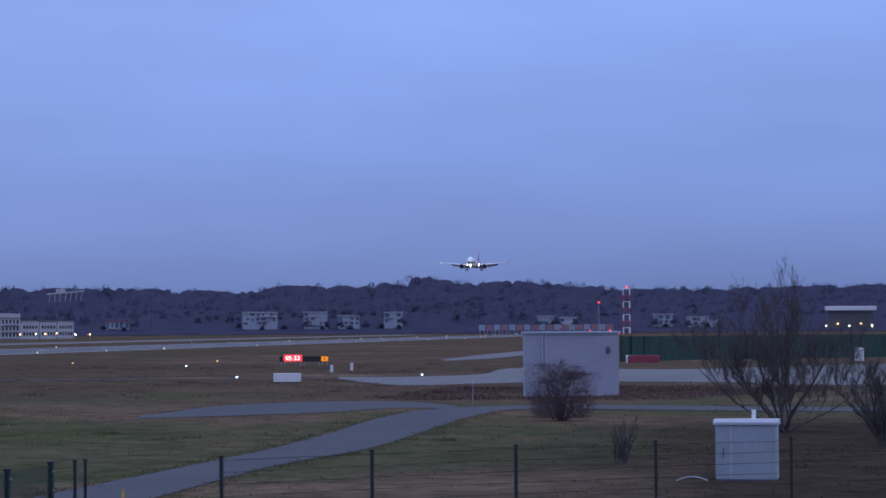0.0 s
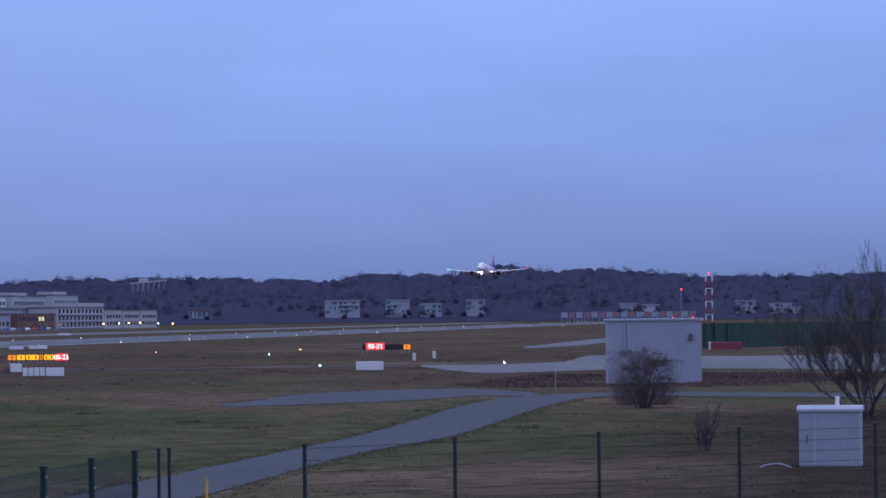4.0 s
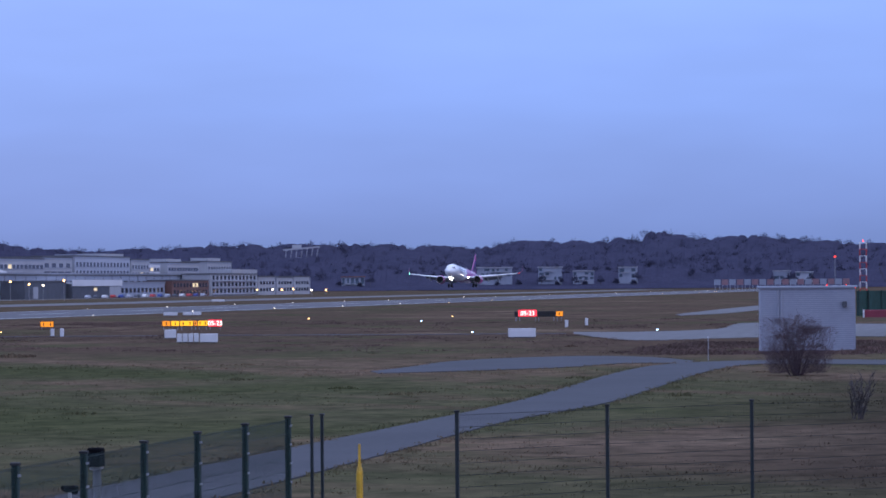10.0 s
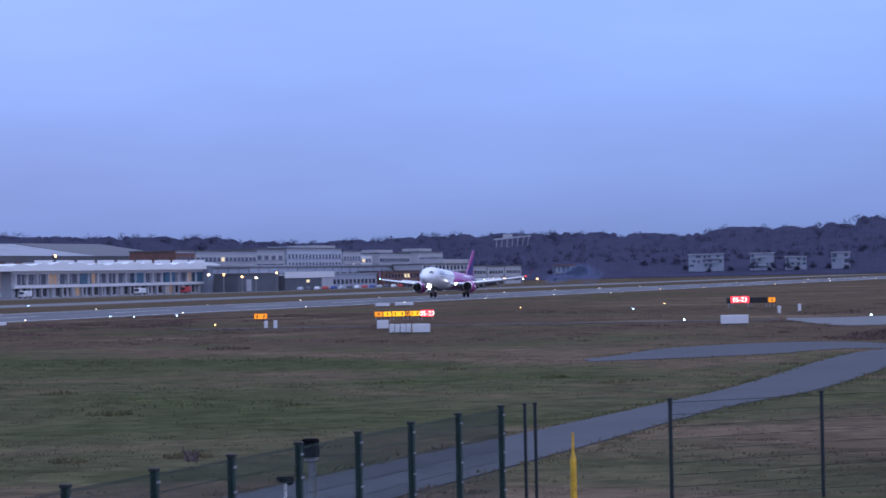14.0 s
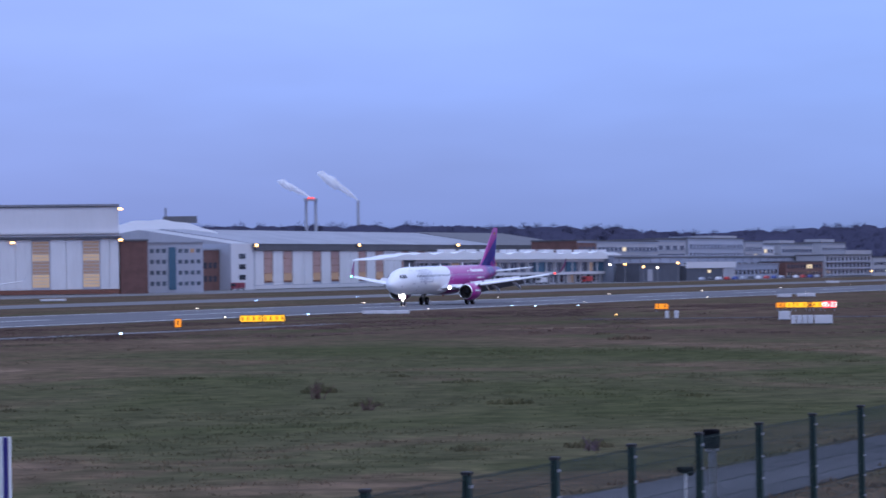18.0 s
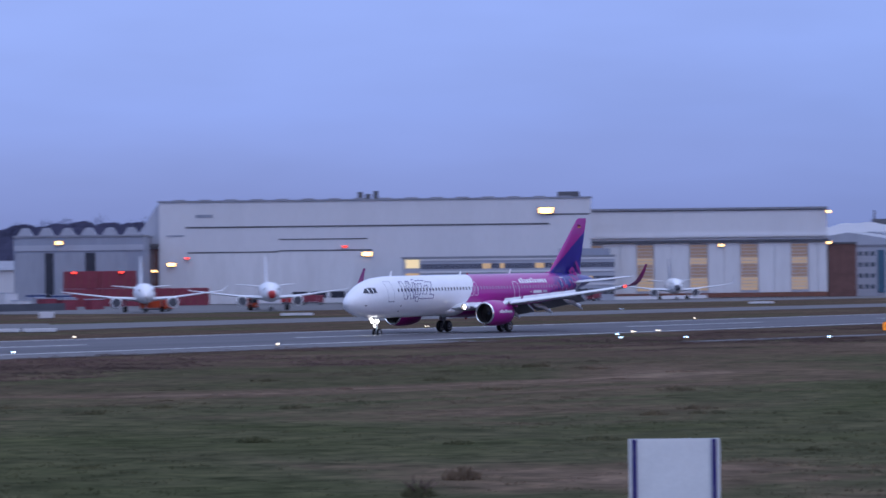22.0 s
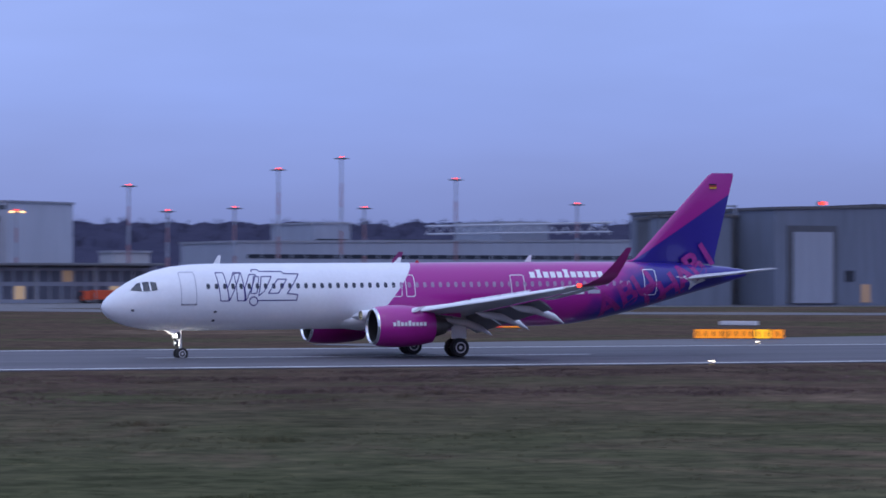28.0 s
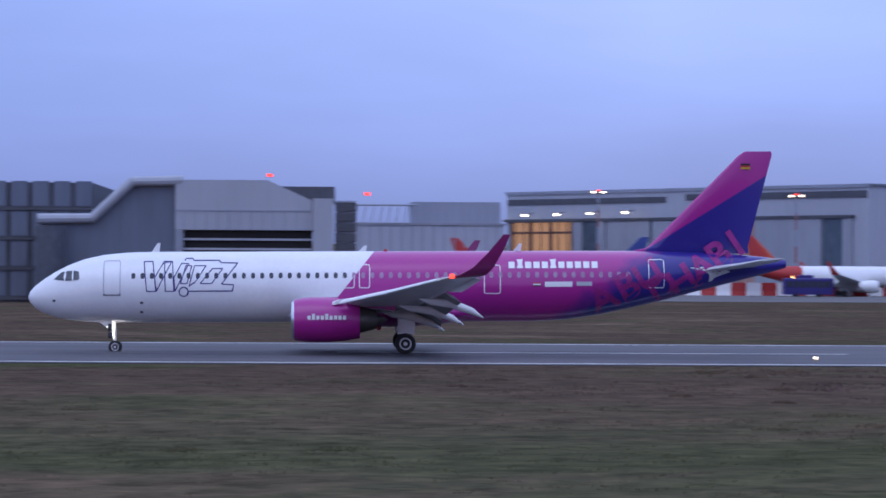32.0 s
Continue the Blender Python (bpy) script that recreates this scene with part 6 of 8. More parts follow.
# light masts
M_POLER = mat("faded_red_band", (0.27, 0.15, 0.17), 0.6, var=0.1)
for x, y, z, lit in ((241.4, 620, 30.4, 1), (227.4, 620, 27.8, 1), (267.5, 620, 26.3, 1), (195, 620, 24, 1), (171.5, 620, 18.6, 2), (203.3, 620, 18.9, 1), (217.8, 620, 19.7, 1), (246.6, 620, 20, 1), (296, 620, 21.3, 1), (128.5, 620, 31.3, 1), (154.2, 620, 25.0, 2), (153.2, 650, 22.8, 1), (89.6, 620, 20, 2), (52.4, 640, 21.0, 2), (330, 640, 16, 0), (640, 640, 20, 2), (625, 760, 20, 0)):
    ob = thing("light_mast", "tall apron light mast with banded pole", "light mast", x, y, 0, 0, "apron light masts")
    n, z = 6, z - 0.5
    for k in range(n):
        part("pole_band", MB().tube([(0, 0, z * k / n), (0, 0, z * (k + 1) / n)], 0.36 - 0.03 * k, 8), M_POLER if k in (0, 2, 4) else M_CLAD2, ob)
    part("head_frame", MB().cbox(-1.4, 1.4, -0.5, 0.5, z, z + 0.3, 0.1), M_DARK, ob)
    part("obstruction_lamp", MB().box(-0.3, 0.3, -0.3, 0.3, z + 0.36, z + 0.6), M_LAMPR, ob, "red obstruction lamp")
    if lit == 2:
        for sx in (-1, 1):
            part("lamp_head", MB().box(sx * 1.0 - 0.4, sx * 1.0 + 0.4, -0.7, -0.4, z - 0.02, z + 0.24), M_LAMP if x > 100 else M_LAMPW, ob, "lit lamp head")
# ---- things on the airfield ----
def parked_jet(x, y, rz, tail, nose, label, tailcap=None, half=False):
    """A simpler parked airliner in parts; own x runs aft."""
    ob = thing("parked_airliner", label, "airplane", x, y, 0, rz, "parked airliners")
    mb = MB()
    mb.rings([[(s, hw * math.sin(math.tau * j / 20), c + hh * math.cos(math.tau * j / 20)) for j in range(20)] for s, c, hw, hh in ((0, 3.3, 0.05, 0.05), (0.6, 3.35, 0.8, 0.8), (2.4, 3.6, 1.5, 1.6), (5, 3.85, 1.95, 2.05), (22, 3.87, 1.97, 2.07), (27, 4.1, 1.8, 1.8), (32, 4.6, 1.1, 1.05), (36, 5.0, 0.4, 0.4), (37.3, 5.1, 0.2, 0.2))])
    body = part("fuselage", mb, M_WHITE, ob, "", True)
    mb = MB()
    mb.rings([[(s, hw * math.sin(math.tau * j / 20), c + hh * math.cos(math.tau * j / 20)) for j in range(20)] for s, c, hw, hh in ((25.5, 4.0, 1.9, 1.9), (27, 4.1, 1.83, 1.83), (32, 4.6, 1.13, 1.08), (36, 5.0, 0.43, 0.43), (37.2, 5.1, 0.23, 0.23))])
    part("tail_cone", mb, tail, ob, "painted rear body", True)
    part("fin", span_wing([(27.5, 0, 5.6, 7.2, 0.06, 0), (29.3, 0, 6.1, 5.8, 0.08, 0), (34.6, 0, 11.4, 2.0, 0.09, 0), (35, 0, 11.76, 1.5, 0.06, 0)], "z"), tail, ob, "coloured tail fin", True)
    if tailcap:
        part("fin_band", span_wing([(29.9, 0, 6.6, 3.2, 0.16, 0), (34.3, 0, 11.0, 0.9, 0.24, 0)], "z"), tailcap, ob, "second colour on the fin", True)
    for sd in (-1, 1):
        part("wing", span_wing([(12, sd * 1.2, 2.6, 7, 0.13, 2), (15, sd * 6.4, 3.0, 4.2, 0.12, 1), (20.5, sd * 16.6, 4.3, 1.6, 0.1, 0)]), M_WINGG, ob, "", True)
        part("sharklet", span_wing([(20.5, sd * 16.6, 4.3, 1.6, 0.1, 0), (21.6, sd * 17.4, 5.2, 1.0, 0.1, 0), (22.8, sd * 17.7, 6.8, 0.5, 0.1, 0)]), tail, ob, "", True)
        eng = part("engine", MB().tube([(11.4, sd * 5.75, 2.0), (11.7, sd * 5.75, 2.0), (13.4, sd * 5.75, 2.0), (15.2, sd * 5.75, 2.0)], [1.05, 1.2, 1.2, 0.8], 16), M_WHITE, ob, "", True)
        part("inlet", MB().disc((11.39, sd * 5.75, 2.0), (1, 0, 0), 0.9, 0.05, 16), M_DARK, eng, "dark inlet")
        part("tailplane", span_wing([(31.5, sd * 0.5, 4.9, 3.8, 0.1, 0), (35.4, sd * 6.2, 5.5, 1.5, 0.09, 0)]), M_WINGG, ob, "", True)
        part("main_wheel", MB().disc((17.7, sd * 3.8, 0.6), (0, 1, 0), 0.6, 0.9, 16), M_BLACK, ob)
        part("main_gear_leg", MB().tube([(17.7, sd * 3.8, 0.6), (17.7, sd * 3.6, 2.7)], 0.15, 8), M_ALU, ob)
        part("cockpit_window", MB().box(1.9, 3.2, sd * 1.46 - 0.08, sd * 1.46 + 0.08, 4.3, 4.7), M_CWIN, body, "dark cockpit window")
    part("nose_wheel", MB().disc((5.0, 0, 0.39), (0, 1, 0), 0.39, 0.6, 14), M_BLACK, ob)
    part("nose_gear_leg", MB().tube([(5.0, 0, 0.4), (5.0, 0, 2.0)], 0.1, 8), M_ALU, ob)
    if half:
        part("rear_band", MB().rings([[(s, 1.985 * math.sin(math.tau * j / 20), 3.87 + 2.085 * math.cos(math.tau * j / 20)) for j in range(20)] for s in (11.0, 22.0)] + [[(25.6, 1.92 * math.sin(math.tau * j / 20), 4.01 + 1.94 * math.cos(math.tau * j / 20)) for j in range(20)]]), M_RED, ob, "red painted rear half", True)
    if nose:
        part("nose_cap", MB().ball((0.7, 0, 3.36), 0.9, 12, 7), nose, ob, "painted nose", True)
    return ob


M_ORANGE = mat("orange_red_paint", (0.55, 0.07, 0.02), 0.4, var=0.1)
M_YELT = mat("tail_yellow", (0.65, 0.40, 0.02), 0.4, var=0.1)
parked_jet(*pol(49.45, 640), 42.5, M_WHITE, None, "white parked airliner seen nose on, being serviced")
parked_jet(*pol(51.7, 650), 40.5, M_WHITE, M_RED, "white parked airliner with a red nose")
parked_jet(*pol(59.0, 868), 35, M_CLAD2, M_DARK, "white parked airliner before a hangar, engines open")
parked_jet(115.9, 618, 180, M_RED, None, "white parked airliner with red and yellow tail", M_ORANGE)
small_jet = parked_jet(144.5, 641, 180, M_RED, None, "parked airliner with red rear body and yellow and red fin", M_YELT, True)
small_jet.scale = (0.85, 0.85, 0.85)  # a shorter type
parked_jet(27, 650, 0, M_BLUE, None, "white parked airliner with blue tail", M_BLUE)
parked_jet(177.6, 693.6, 121, M_ORANGE, None, "parked airliner with red rear body and orange fin", M_YELT, True)
parked_jet(61, 690, 180, M_RED, None, "parked airliner with red tail")

# red and white water barriers along the apron edge
for k in range(64):
    x = -2 + 3.0 * k
    if 120 < x < 150:
        continue
    ob = thing("apron_barrier", ("red" if k % 2 else "white") + " plastic water barrier on the apron edge", "barrier", x, 625, 0, 0, "red and white barriers")
    part("body", MB().prism([(-0.6, 0), (0.6, 0), (0.35, 0.9), (0.25, 2.6), (-0.25, 2.6), (-0.35, 0.9)], "x", -1.48, 1.48), M_RED if k % 2 else M_WHITE, ob)

# localizer aerial row near the runway's far end
for k in range(18):
    x, y = pol(83.45 + 0.135 * k, 1500)
    ob = thing("aerial_panel", ("red" if k % 2 else "white") + " aerial screen panel at the runway end", "antenna", x, y, 0, 84, "row of aerial panels")
    part("panel", MB().box(-1.5, 1.5, -0.2, 0.2, 3.3, 5.9), M_POLER if k % 2 else M_CLAD2, ob)
    for lx in (-1.2, 1.0):
        part("leg", MB().box(lx, lx + 0.2, -0.1, 0.1, 0, 3.6), M_STEEL, ob)

# red and white lattice mast
mx, my = pol(86.05, 760)
ob = thing("lattice_mast", "red and white banded lattice mast", "mast", mx, my, 0)
for k in range(9):
    z0, z1 = k * 1.55, (k + 1) * 1.55
    mb = MB()
    for sx in (-1, 1):
        for sy in (-1, 1):
            mb.tube([(0.75 * sx, 0.75 * sy, z0), (0.75 * sx, 0.75 * sy, z1)], 0.09, 5)
        mb.tube([(-0.75 * sx, -0.75, z0), (0.75 * sx, -0.75, z1)], 0.06, 4)
        mb.tube([(-0.75 * sx, 0.75, z0), (0.75 * sx, 0.75, z1)], 0.06, 4)
    mb.box(-0.8, 0.8, -0.8, 0.8, z1 - 0.12, z1)
    part("mast_section", mb, M_RED if k % 2 else M_WHITE, ob)
part("top_lamp", MB().ball((0, 0, 14.3), 0.22), M_LAMPR, ob, "red lamp on top")
for az, d, z in ((85.55, 900, 11.5), (85.4, 1300, 3.0), (85.9, 1100, 2.2), (85.75, 1200, 3.2)):
    x, y = pol(az, d)
    ob = thing("marker_pole", "thin pole with a red lamp", "lamp", x, y, 0)
    part("pole", MB().tube([(0, 0, 0), (0, 0, z)], 0.1, 6), M_STEEL, ob)
    part("lens", MB().ball((0, 0, z + 0.2), 0.28), M_LAMPR, ob)

# green wind screen wall beyond the hut
mb = MB()
pts = [(445, 31.6), (470, 15), (492, -6), (505, -30), (510, -60)]
mb = strip(pts, 0.3, 0.0, 3.5)
solid("wind_screen", mb, M_SCREEN, "dark green fabric screen fence", "fence")
for k, (px, py) in enumerate(smooth_line(pts, 8)):
    ob = thing("screen_post", "dark green post of a screen fence", "post", px - 0.3, py - 0.2, 0, 0, "screen posts")
    part("post", MB().box(-0.1, 0.1, -0.1, 0.1, 0, 3.6), M_GREENP, ob)
for az, d, w, h, mm in ((86.35, 430, 4.2, 1.0, M_REDW), (86.12, 431, 1.2, 1.0, M_WHITE), (90.2, 440, 1.2, 1.8, M_WHITE)):
    x, y = pol(az, d)
    ob = thing("marker_block", ("red" if mm is M_REDW else "white") + " marker block before the green screen", "block", x, y, 0, 88)
    part("body", MB().cbox(-w / 2, w / 2, -0.5, 0.5, 0, h, 0.06), mm, ob)

# equipment hut, bush, tree, cabinet
hut = thing("equipment_hut", "windowless pale grey ribbed equipment hut with flat roof", "hut", 223.4, 19.3, 0, 97.6)
part("wall", MB().box(-3.3, 3.3, -4.2, -0.02, 0, 4.45), M_HUT, hut)
# shade in the joints is painted: a darker sheet behind the ribs
part("joint_shade", MB().box(-3.3, 3.3, -0.018, 0.004, 0.05, 4.42), M_CLAD2, hut, "darker sheet painting the joints' shade between the cladding courses")
for k in range(30):
    part("wall_rib", MB().box(-3.3, 3.3, 0.0, 0.035, 0.12 + 0.145 * k, 0.20 + 0.145 * k), M_HUT, hut)
part("roof", MB().cbox(-3.45, 3.45, -4.35, 0.15, 4.45, 4.6, 0.04), M_CLAD2, hut)
for px_ in (1.85, 2.1):
    part("downpipe", MB().tube([(px_, 0.12, 0), (px_, 0.12, 4.4)], 0.05, 8), M_HUT, hut)
part("wall_lamp", MB().cbox(-2.7, -2.4, 0.03, 0.25, 3.1, 3.5, 0.04), M_DARK, hut)

cab = thing("equipment_cabinet", "pale blue-grey outdoor equipment cabinet with overhanging lid", "cabinet", 101.8, 3.25, 0, 88.5)
cab_body = part("body", MB().cbox(-0.98, 0.98, -1.3, 0, 0.05, 1.78, 0.02), M_CABIN, cab)
part("lid", MB().prism([(-1.34, 1.78), (0.05, 1.78), (0.05, 1.86), (-0.1, 1.95), (-1.2, 1.95), (-1.34, 1.86)], "x", -1.04, 1.04), M_CLAD, cab, "pale overhanging lid")
part("corner_trim", MB().box(0.45, 0.5, 0.0, 0.02, 0.1, 1.76), M_CLAD, cab)
part("corner_trim", MB().box(-0.98, -0.93, 0.0, 0.02, 0.1, 1.76), M_CLAD, cab)
part("handle", MB().box(0.7, 0.74, 0.0, 0.05, 0.75, 1.05), M_DARK, cab_body, "dark handle")
part("vent_stub", MB().tube([(-0.22, -0.5, 1.9), (-0.22, -0.5, 2.25)], 0.07, 10), M_WHITE, cab)
part("plinth", MB().box(-0.95, 0.95, -1.25, -0.03, -0.1, 0.05), M_CONC, cab)
hose = thing("cable_loop", "pale cable lying in the grass beside a cabinet", "cable", 101.2, 4.9, 0)
part("cable", MB().tube([(0, 0.55 - 0.1 * k, 0.04 + 0.12 * math.sin(math.pi * k / 10)) for k in range(11)], 0.022, 6), M_CLAD, hose)


def twig_tree(name, label, x, y, h, spread, stems, seed, material, twigs=420, z=0.0, thick=0.0016, stem=0.008):
    """A bare many-stemmed tree: tapered limbs, forks and a haze of fine twigs."""
    r = random.Random(seed)
    ob = thing(name, label, "tree" if h > 4 else "bush", x, y, z)
    limbs, fine, tips = MB(), MB(), []
    for k in range(stems):
        a = math.tau * k / stems + r.uniform(-0.4, 0.4)
        lean = r.uniform(0.15, 1.0) * spread / h
        p = Vector((r.uniform(-0.2, 0.2), r.uniform(-0.2, 0.2), -0.05))
        d = Vector((math.cos(a) * lean * 0.6, math.sin(a) * lean * 0.6, 1)).normalized()
        pts, rad, n = [p.copy()], [stem * h + 0.008], 6
        hh = h * r.uniform(0.72, 1.0)
        for i in range(n):
            d = (d + Vector((math.cos(a) * lean * 0.12 + r.uniform(-0.1, 0.1), math.sin(a) * lean * 0.12 + r.uniform(-0.1, 0.1), 0.06))).normalized()
            p = p + d * hh / n
            pts.append(p.copy())
            rad.append((stem * h + 0.008) * (1 - (i + 1) / n) ** 0.8 + 0.008)
            for b in range(2):
                q = d.copy() + Vector((r.uniform(-0.8, 0.8), r.uniform(-0.8, 0.8), r.uniform(-0.1, 0.4)))
                q.normalize()
                e = p + q * hh * r.uniform(0.10, 0.24)
                limbs.tube([p, (p + e) / 2 + Vector((0, 0, 0.03 * h)), e], [rad[-1] * 0.6, rad[-1] * 0.4 + 0.004, 0.006], 4, False)
                tips.append((p, e))
        tips.append((pts[-2], pts[-1]))
        limbs.tube(pts, rad, 6)
    for k in range(twigs):
        a, b = r.choice(tips)
        p = a.lerp(b, r.uniform(0.3, 1.05))
        d = ((b - a).normalized() + Vector((r.uniform(-0.7, 0.7), r.uniform(-0.7, 0.7), r.uniform(-0.1, 0.7)))).normalized()
        e = p + d * h * r.uniform(0.05, 0.15)
        for q0, q1 in ((p, e), (p.lerp(e, 0.5), p.lerp(e, 0.5) + (d + Vector((r.uniform(-0.8, 0.8), r.uniform(-0.8, 0.8), r.uniform(-0.3, 0.5)))).normalized() * h * 0.05)):
            u = (q1 - q0).cross(Vector((r.uniform(-1, 1), r.uniform(-1, 1), 0.3))).normalized() * thick * h
            fine.add([q0 - u, q0 + u, q1], [(0, 1, 2)])
    part("trunk", limbs, material, ob, "forking bare stems")
    part("crown", fine, material, ob, "fine bare twigs")
    return ob


def dome_tree(label, x, y, w, h, seed):
    """A wide bare tree: a few stems fanning from one base, forked limbs, and a haze of upright fine twigs."""
    r = random.Random(seed)
    ob = thing("bare_tree", label, "tree", x, y, 0)
    limbs, fine, spots = MB(), MB(), []

    def jog(k):
        return Vector((r.uniform(-k, k), r.uniform(-k, k), r.uniform(-k, k) * 0.5))

    def limb(p, d, length, r0, level):
        """A bending limb that forks into finer ones."""
        n = 6
        pts = [p.copy()]
        for i in range(n):
            d = (d + jog(0.17) + Vector((0, 0, 0.04 + 0.04 * level))).normalized()
            pts.append(pts[-1] + d * length / n)
        limbs.tube(pts, [r0 * (1 - 0.72 * i / n) + 0.002 for i in range(n + 1)], 5 if level < 2 else 3, False)
        if level == 3:
            spots.extend(zip(pts, pts[1:]))
            return
        count = (7, 6, 4)[level]
        for k in range(count):
            i = min(n - 1, 1 + int((n - 1) * (k + r.random()) / count))
            side = (d + jog(1.0) + Vector((0, 0, 0.15))).normalized()
            limb(pts[i].lerp(pts[i + 1], r.random()), side, length * r.uniform(0.34, 0.58), r0 * (1 - 0.72 * i / n) * 0.45, level + 1)
        if level == 2:
            spots.extend(zip(pts[2:], pts[3:]))

    for k in range(11):
        a = math.tau * (k * 0.382 + 0.08)
        lean = r.uniform(0.5, 1.8) if k > 2 else r.uniform(0.1, 0.4)
        d = Vector((math.cos(a) * lean, math.sin(a) * lean, 0.9)).normalized()
        limb(Vector((r.uniform(-0.3, 0.3), r.uniform(-0.3, 0.3), -0.05)), d, h * 0.80 * r.uniform(0.75, 1.0), r.uniform(0.06, 0.10) if k < 6 else 0.045, 0)
    for k in range(30000):
        p, q = r.choice(spots)
        c = p.lerp(q, r.random())
        d = ((q - p).normalized() * 0.8 + jog(0.6) + Vector((0, 0, r.uniform(0.1, 0.8)))).normalized() * r.uniform(0.2, 0.6)
        v = d.cross(Vector((r.uniform(-1, 1), r.uniform(-1, 1), 0.2))).normalized() * 0.0042
        fine.add([c - v, c + v, c + d], [(0, 1, 2)])
    part("trunk", limbs, M_BARK, ob, "forking bare stems")
    part("crown", fine, M_BARK, ob, "fine bare twigs")
    return ob


dome_tree("leafless many-stemmed willow standing behind a cabinet", 148.3, 3.0, 4.9, 7.4, 4)


def round_bush(x, y, w, h, seed, label):
    """A dense leafless bush: stems fanning from the ground and a rounded haze of twigs."""
    r = random.Random(seed)
    ob = thing("bare_bush", label, "bush", x, y, 0)
    stems, fine = MB(), MB()
    for k in range(46):
        a, q = r.uniform(0, math.tau), math.sqrt(r.random())
        e = Vector((w * q * math.cos(a), w * q * math.sin(a), h * (1.02 - 0.45 * q * q) * r.uniform(0.75, 1.08)))
        b = Vector((e.x * 0.18, e.y * 0.18, -0.05))
        stems.tube([b, b.lerp(e, 0.5) + Vector((r.uniform(-0.1, 0.1), r.uniform(-0.1, 0.1), 0.1)), e], [0.022, 0.014, 0.005], 4, False)
    for k in range(17000):
        a, u, q = r.uniform(0, math.tau), r.random(), r.random() ** 0.55
        bulge = 0.88 + 0.55 * noise.noise((math.cos(a) * 2.3, math.sin(a) * 2.3, u * 3 + seed))
        rad = w * bulge * q * math.sqrt(max(0.0, 1 - (u * 1.5 - 0.6) ** 2 / 0.9))
        p = Vector((rad * math.cos(a), rad * math.sin(a), h * bulge * (0.04 + 0.98 * u)))
        d = Vector((math.cos(a) * 0.8 + r.uniform(-0.5, 0.5), math.sin(a) * 0.8 + r.uniform(-0.5, 0.5), r.uniform(0.1, 1.1))).normalized() * r.uniform(0.12, 0.34)
        v = d.cross(Vector((r.uniform(-1, 1), r.uniform(-1, 1), 0.3))).normalized() * 0.006
        fine.add([p - v, p + v, p + d], [(0, 1, 2)])
    part("trunk", stems, M_TWIG, ob, "thin bare stems")
    part("crown", fine, M_TWIG, ob, "haze of fine bare twigs")
    return ob


round_bush(166.6, 15.0, 2.0, 3.0, 9, "round leafless purple-brown bush before a hut")
twig_tree("bare_bush", "tall leafless bush at the field edge", 131, -1.4, 3.6, 3.4, 20, 12, M_BARK, 7000, 0, 0.0014, 0.005)
twig_tree("small_shrub", "small dry shrub in the grass", 114, 8.1, 1.6, 1.2, 14, 21, M_BARK, 1500, 0, 0.0016, 0.003)
twig_tree("small_shrub", "small dark shrub in the grass", 114.8, 53.0, 0.75, 0.7, 12, 22, M_TUFT, 700)
twig_tree("small_shrub", "flat dark tuft in the grass", 105.3, 46.7, 0.5, 0.9, 12, 23, M_TUFT, 600)
twig_tree("small_shrub", "flat brown tuft in the grass", 82.2, 29.7, 0.45, 0.8, 12, 24, M_TWIG, 600)
twig_tree("small_shrub", "dark tuft in the grass", 60.5, 43.5, 0.5, 0.6, 12, 25, M_TUFT, 600)


# ---- fences near the camera ----
def fence_run(posts, top, label, name="mesh_fence", thick=0.04, wire=0.003, paint=M_GREENP):
    """Wire mesh fence through post places: each post a part, with a welded wire panel between."""
    x0, y0 = posts[0]
    ob = thing(name, label, "fence", x0, y0, 0)
    for k, (x, y) in enumerate(posts):
        gz = ground_z(x, y)
        px, py = x - x0, y - y0
        part("post", MB().cbox(px - thick, px + thick, py - thick, py + thick, gz - 0.3, top, 0.008), paint, ob)
        part("post_cap", MB().cbox(px - thick - 0.012, px + thick + 0.012, py - thick - 0.012, py + thick + 0.012, top, top + 0.035, 0.01), M_BLACK, ob)
        if thick > 0.04:
            for j in range(5):
                part("panel_clip", MB().box(px - thick - 0.006, px + thick + 0.006, py - thick - 0.012, py - thick + 0.004, top - 0.14 - 0.3 * j, top - 0.11 - 0.3 * j), M_STEEL, ob)
        if k < len(posts) - 1:
            a, b = Vector((px, py, 0)), Vector((posts[k + 1][0] - x0, posts[k + 1][1] - y0, 0))
            d = (b - a).normalized()
            w = Vector((-d.y, d.x, 0))
            mb = MB()

            def bar(p, q, h0, h1, r):
                mb.add([p - w * r + Vector((0, 0, h0)), q - w * r + Vector((0, 0, h0)), q + w * r + Vector((0, 0, h1)), p + w * r + Vector((0, 0, h1))], [(0, 1, 2, 3)])
                mb.add([p + w * r + Vector((0, 0, h0)), q + w * r + Vector((0, 0, h0)), q - w * r + Vector((0, 0, h1)), p - w * r + Vector((0, 0, h1))], [(0, 1, 2, 3)])
            for j in range(9):
                zz = top - 0.05 - 0.2 * j
                bar(a, b, zz - 0.004, zz + 0.004, 0.004)
            for j in range(1, 53):
                c = a.lerp(b, j / 53)
                bar(c - d * wire, c + d * wire, max(gz, top - 1.9), top - 0.02, wire)
            part("wire_panel", mb, paint, ob)["kind"] = "stuff"
    return ob


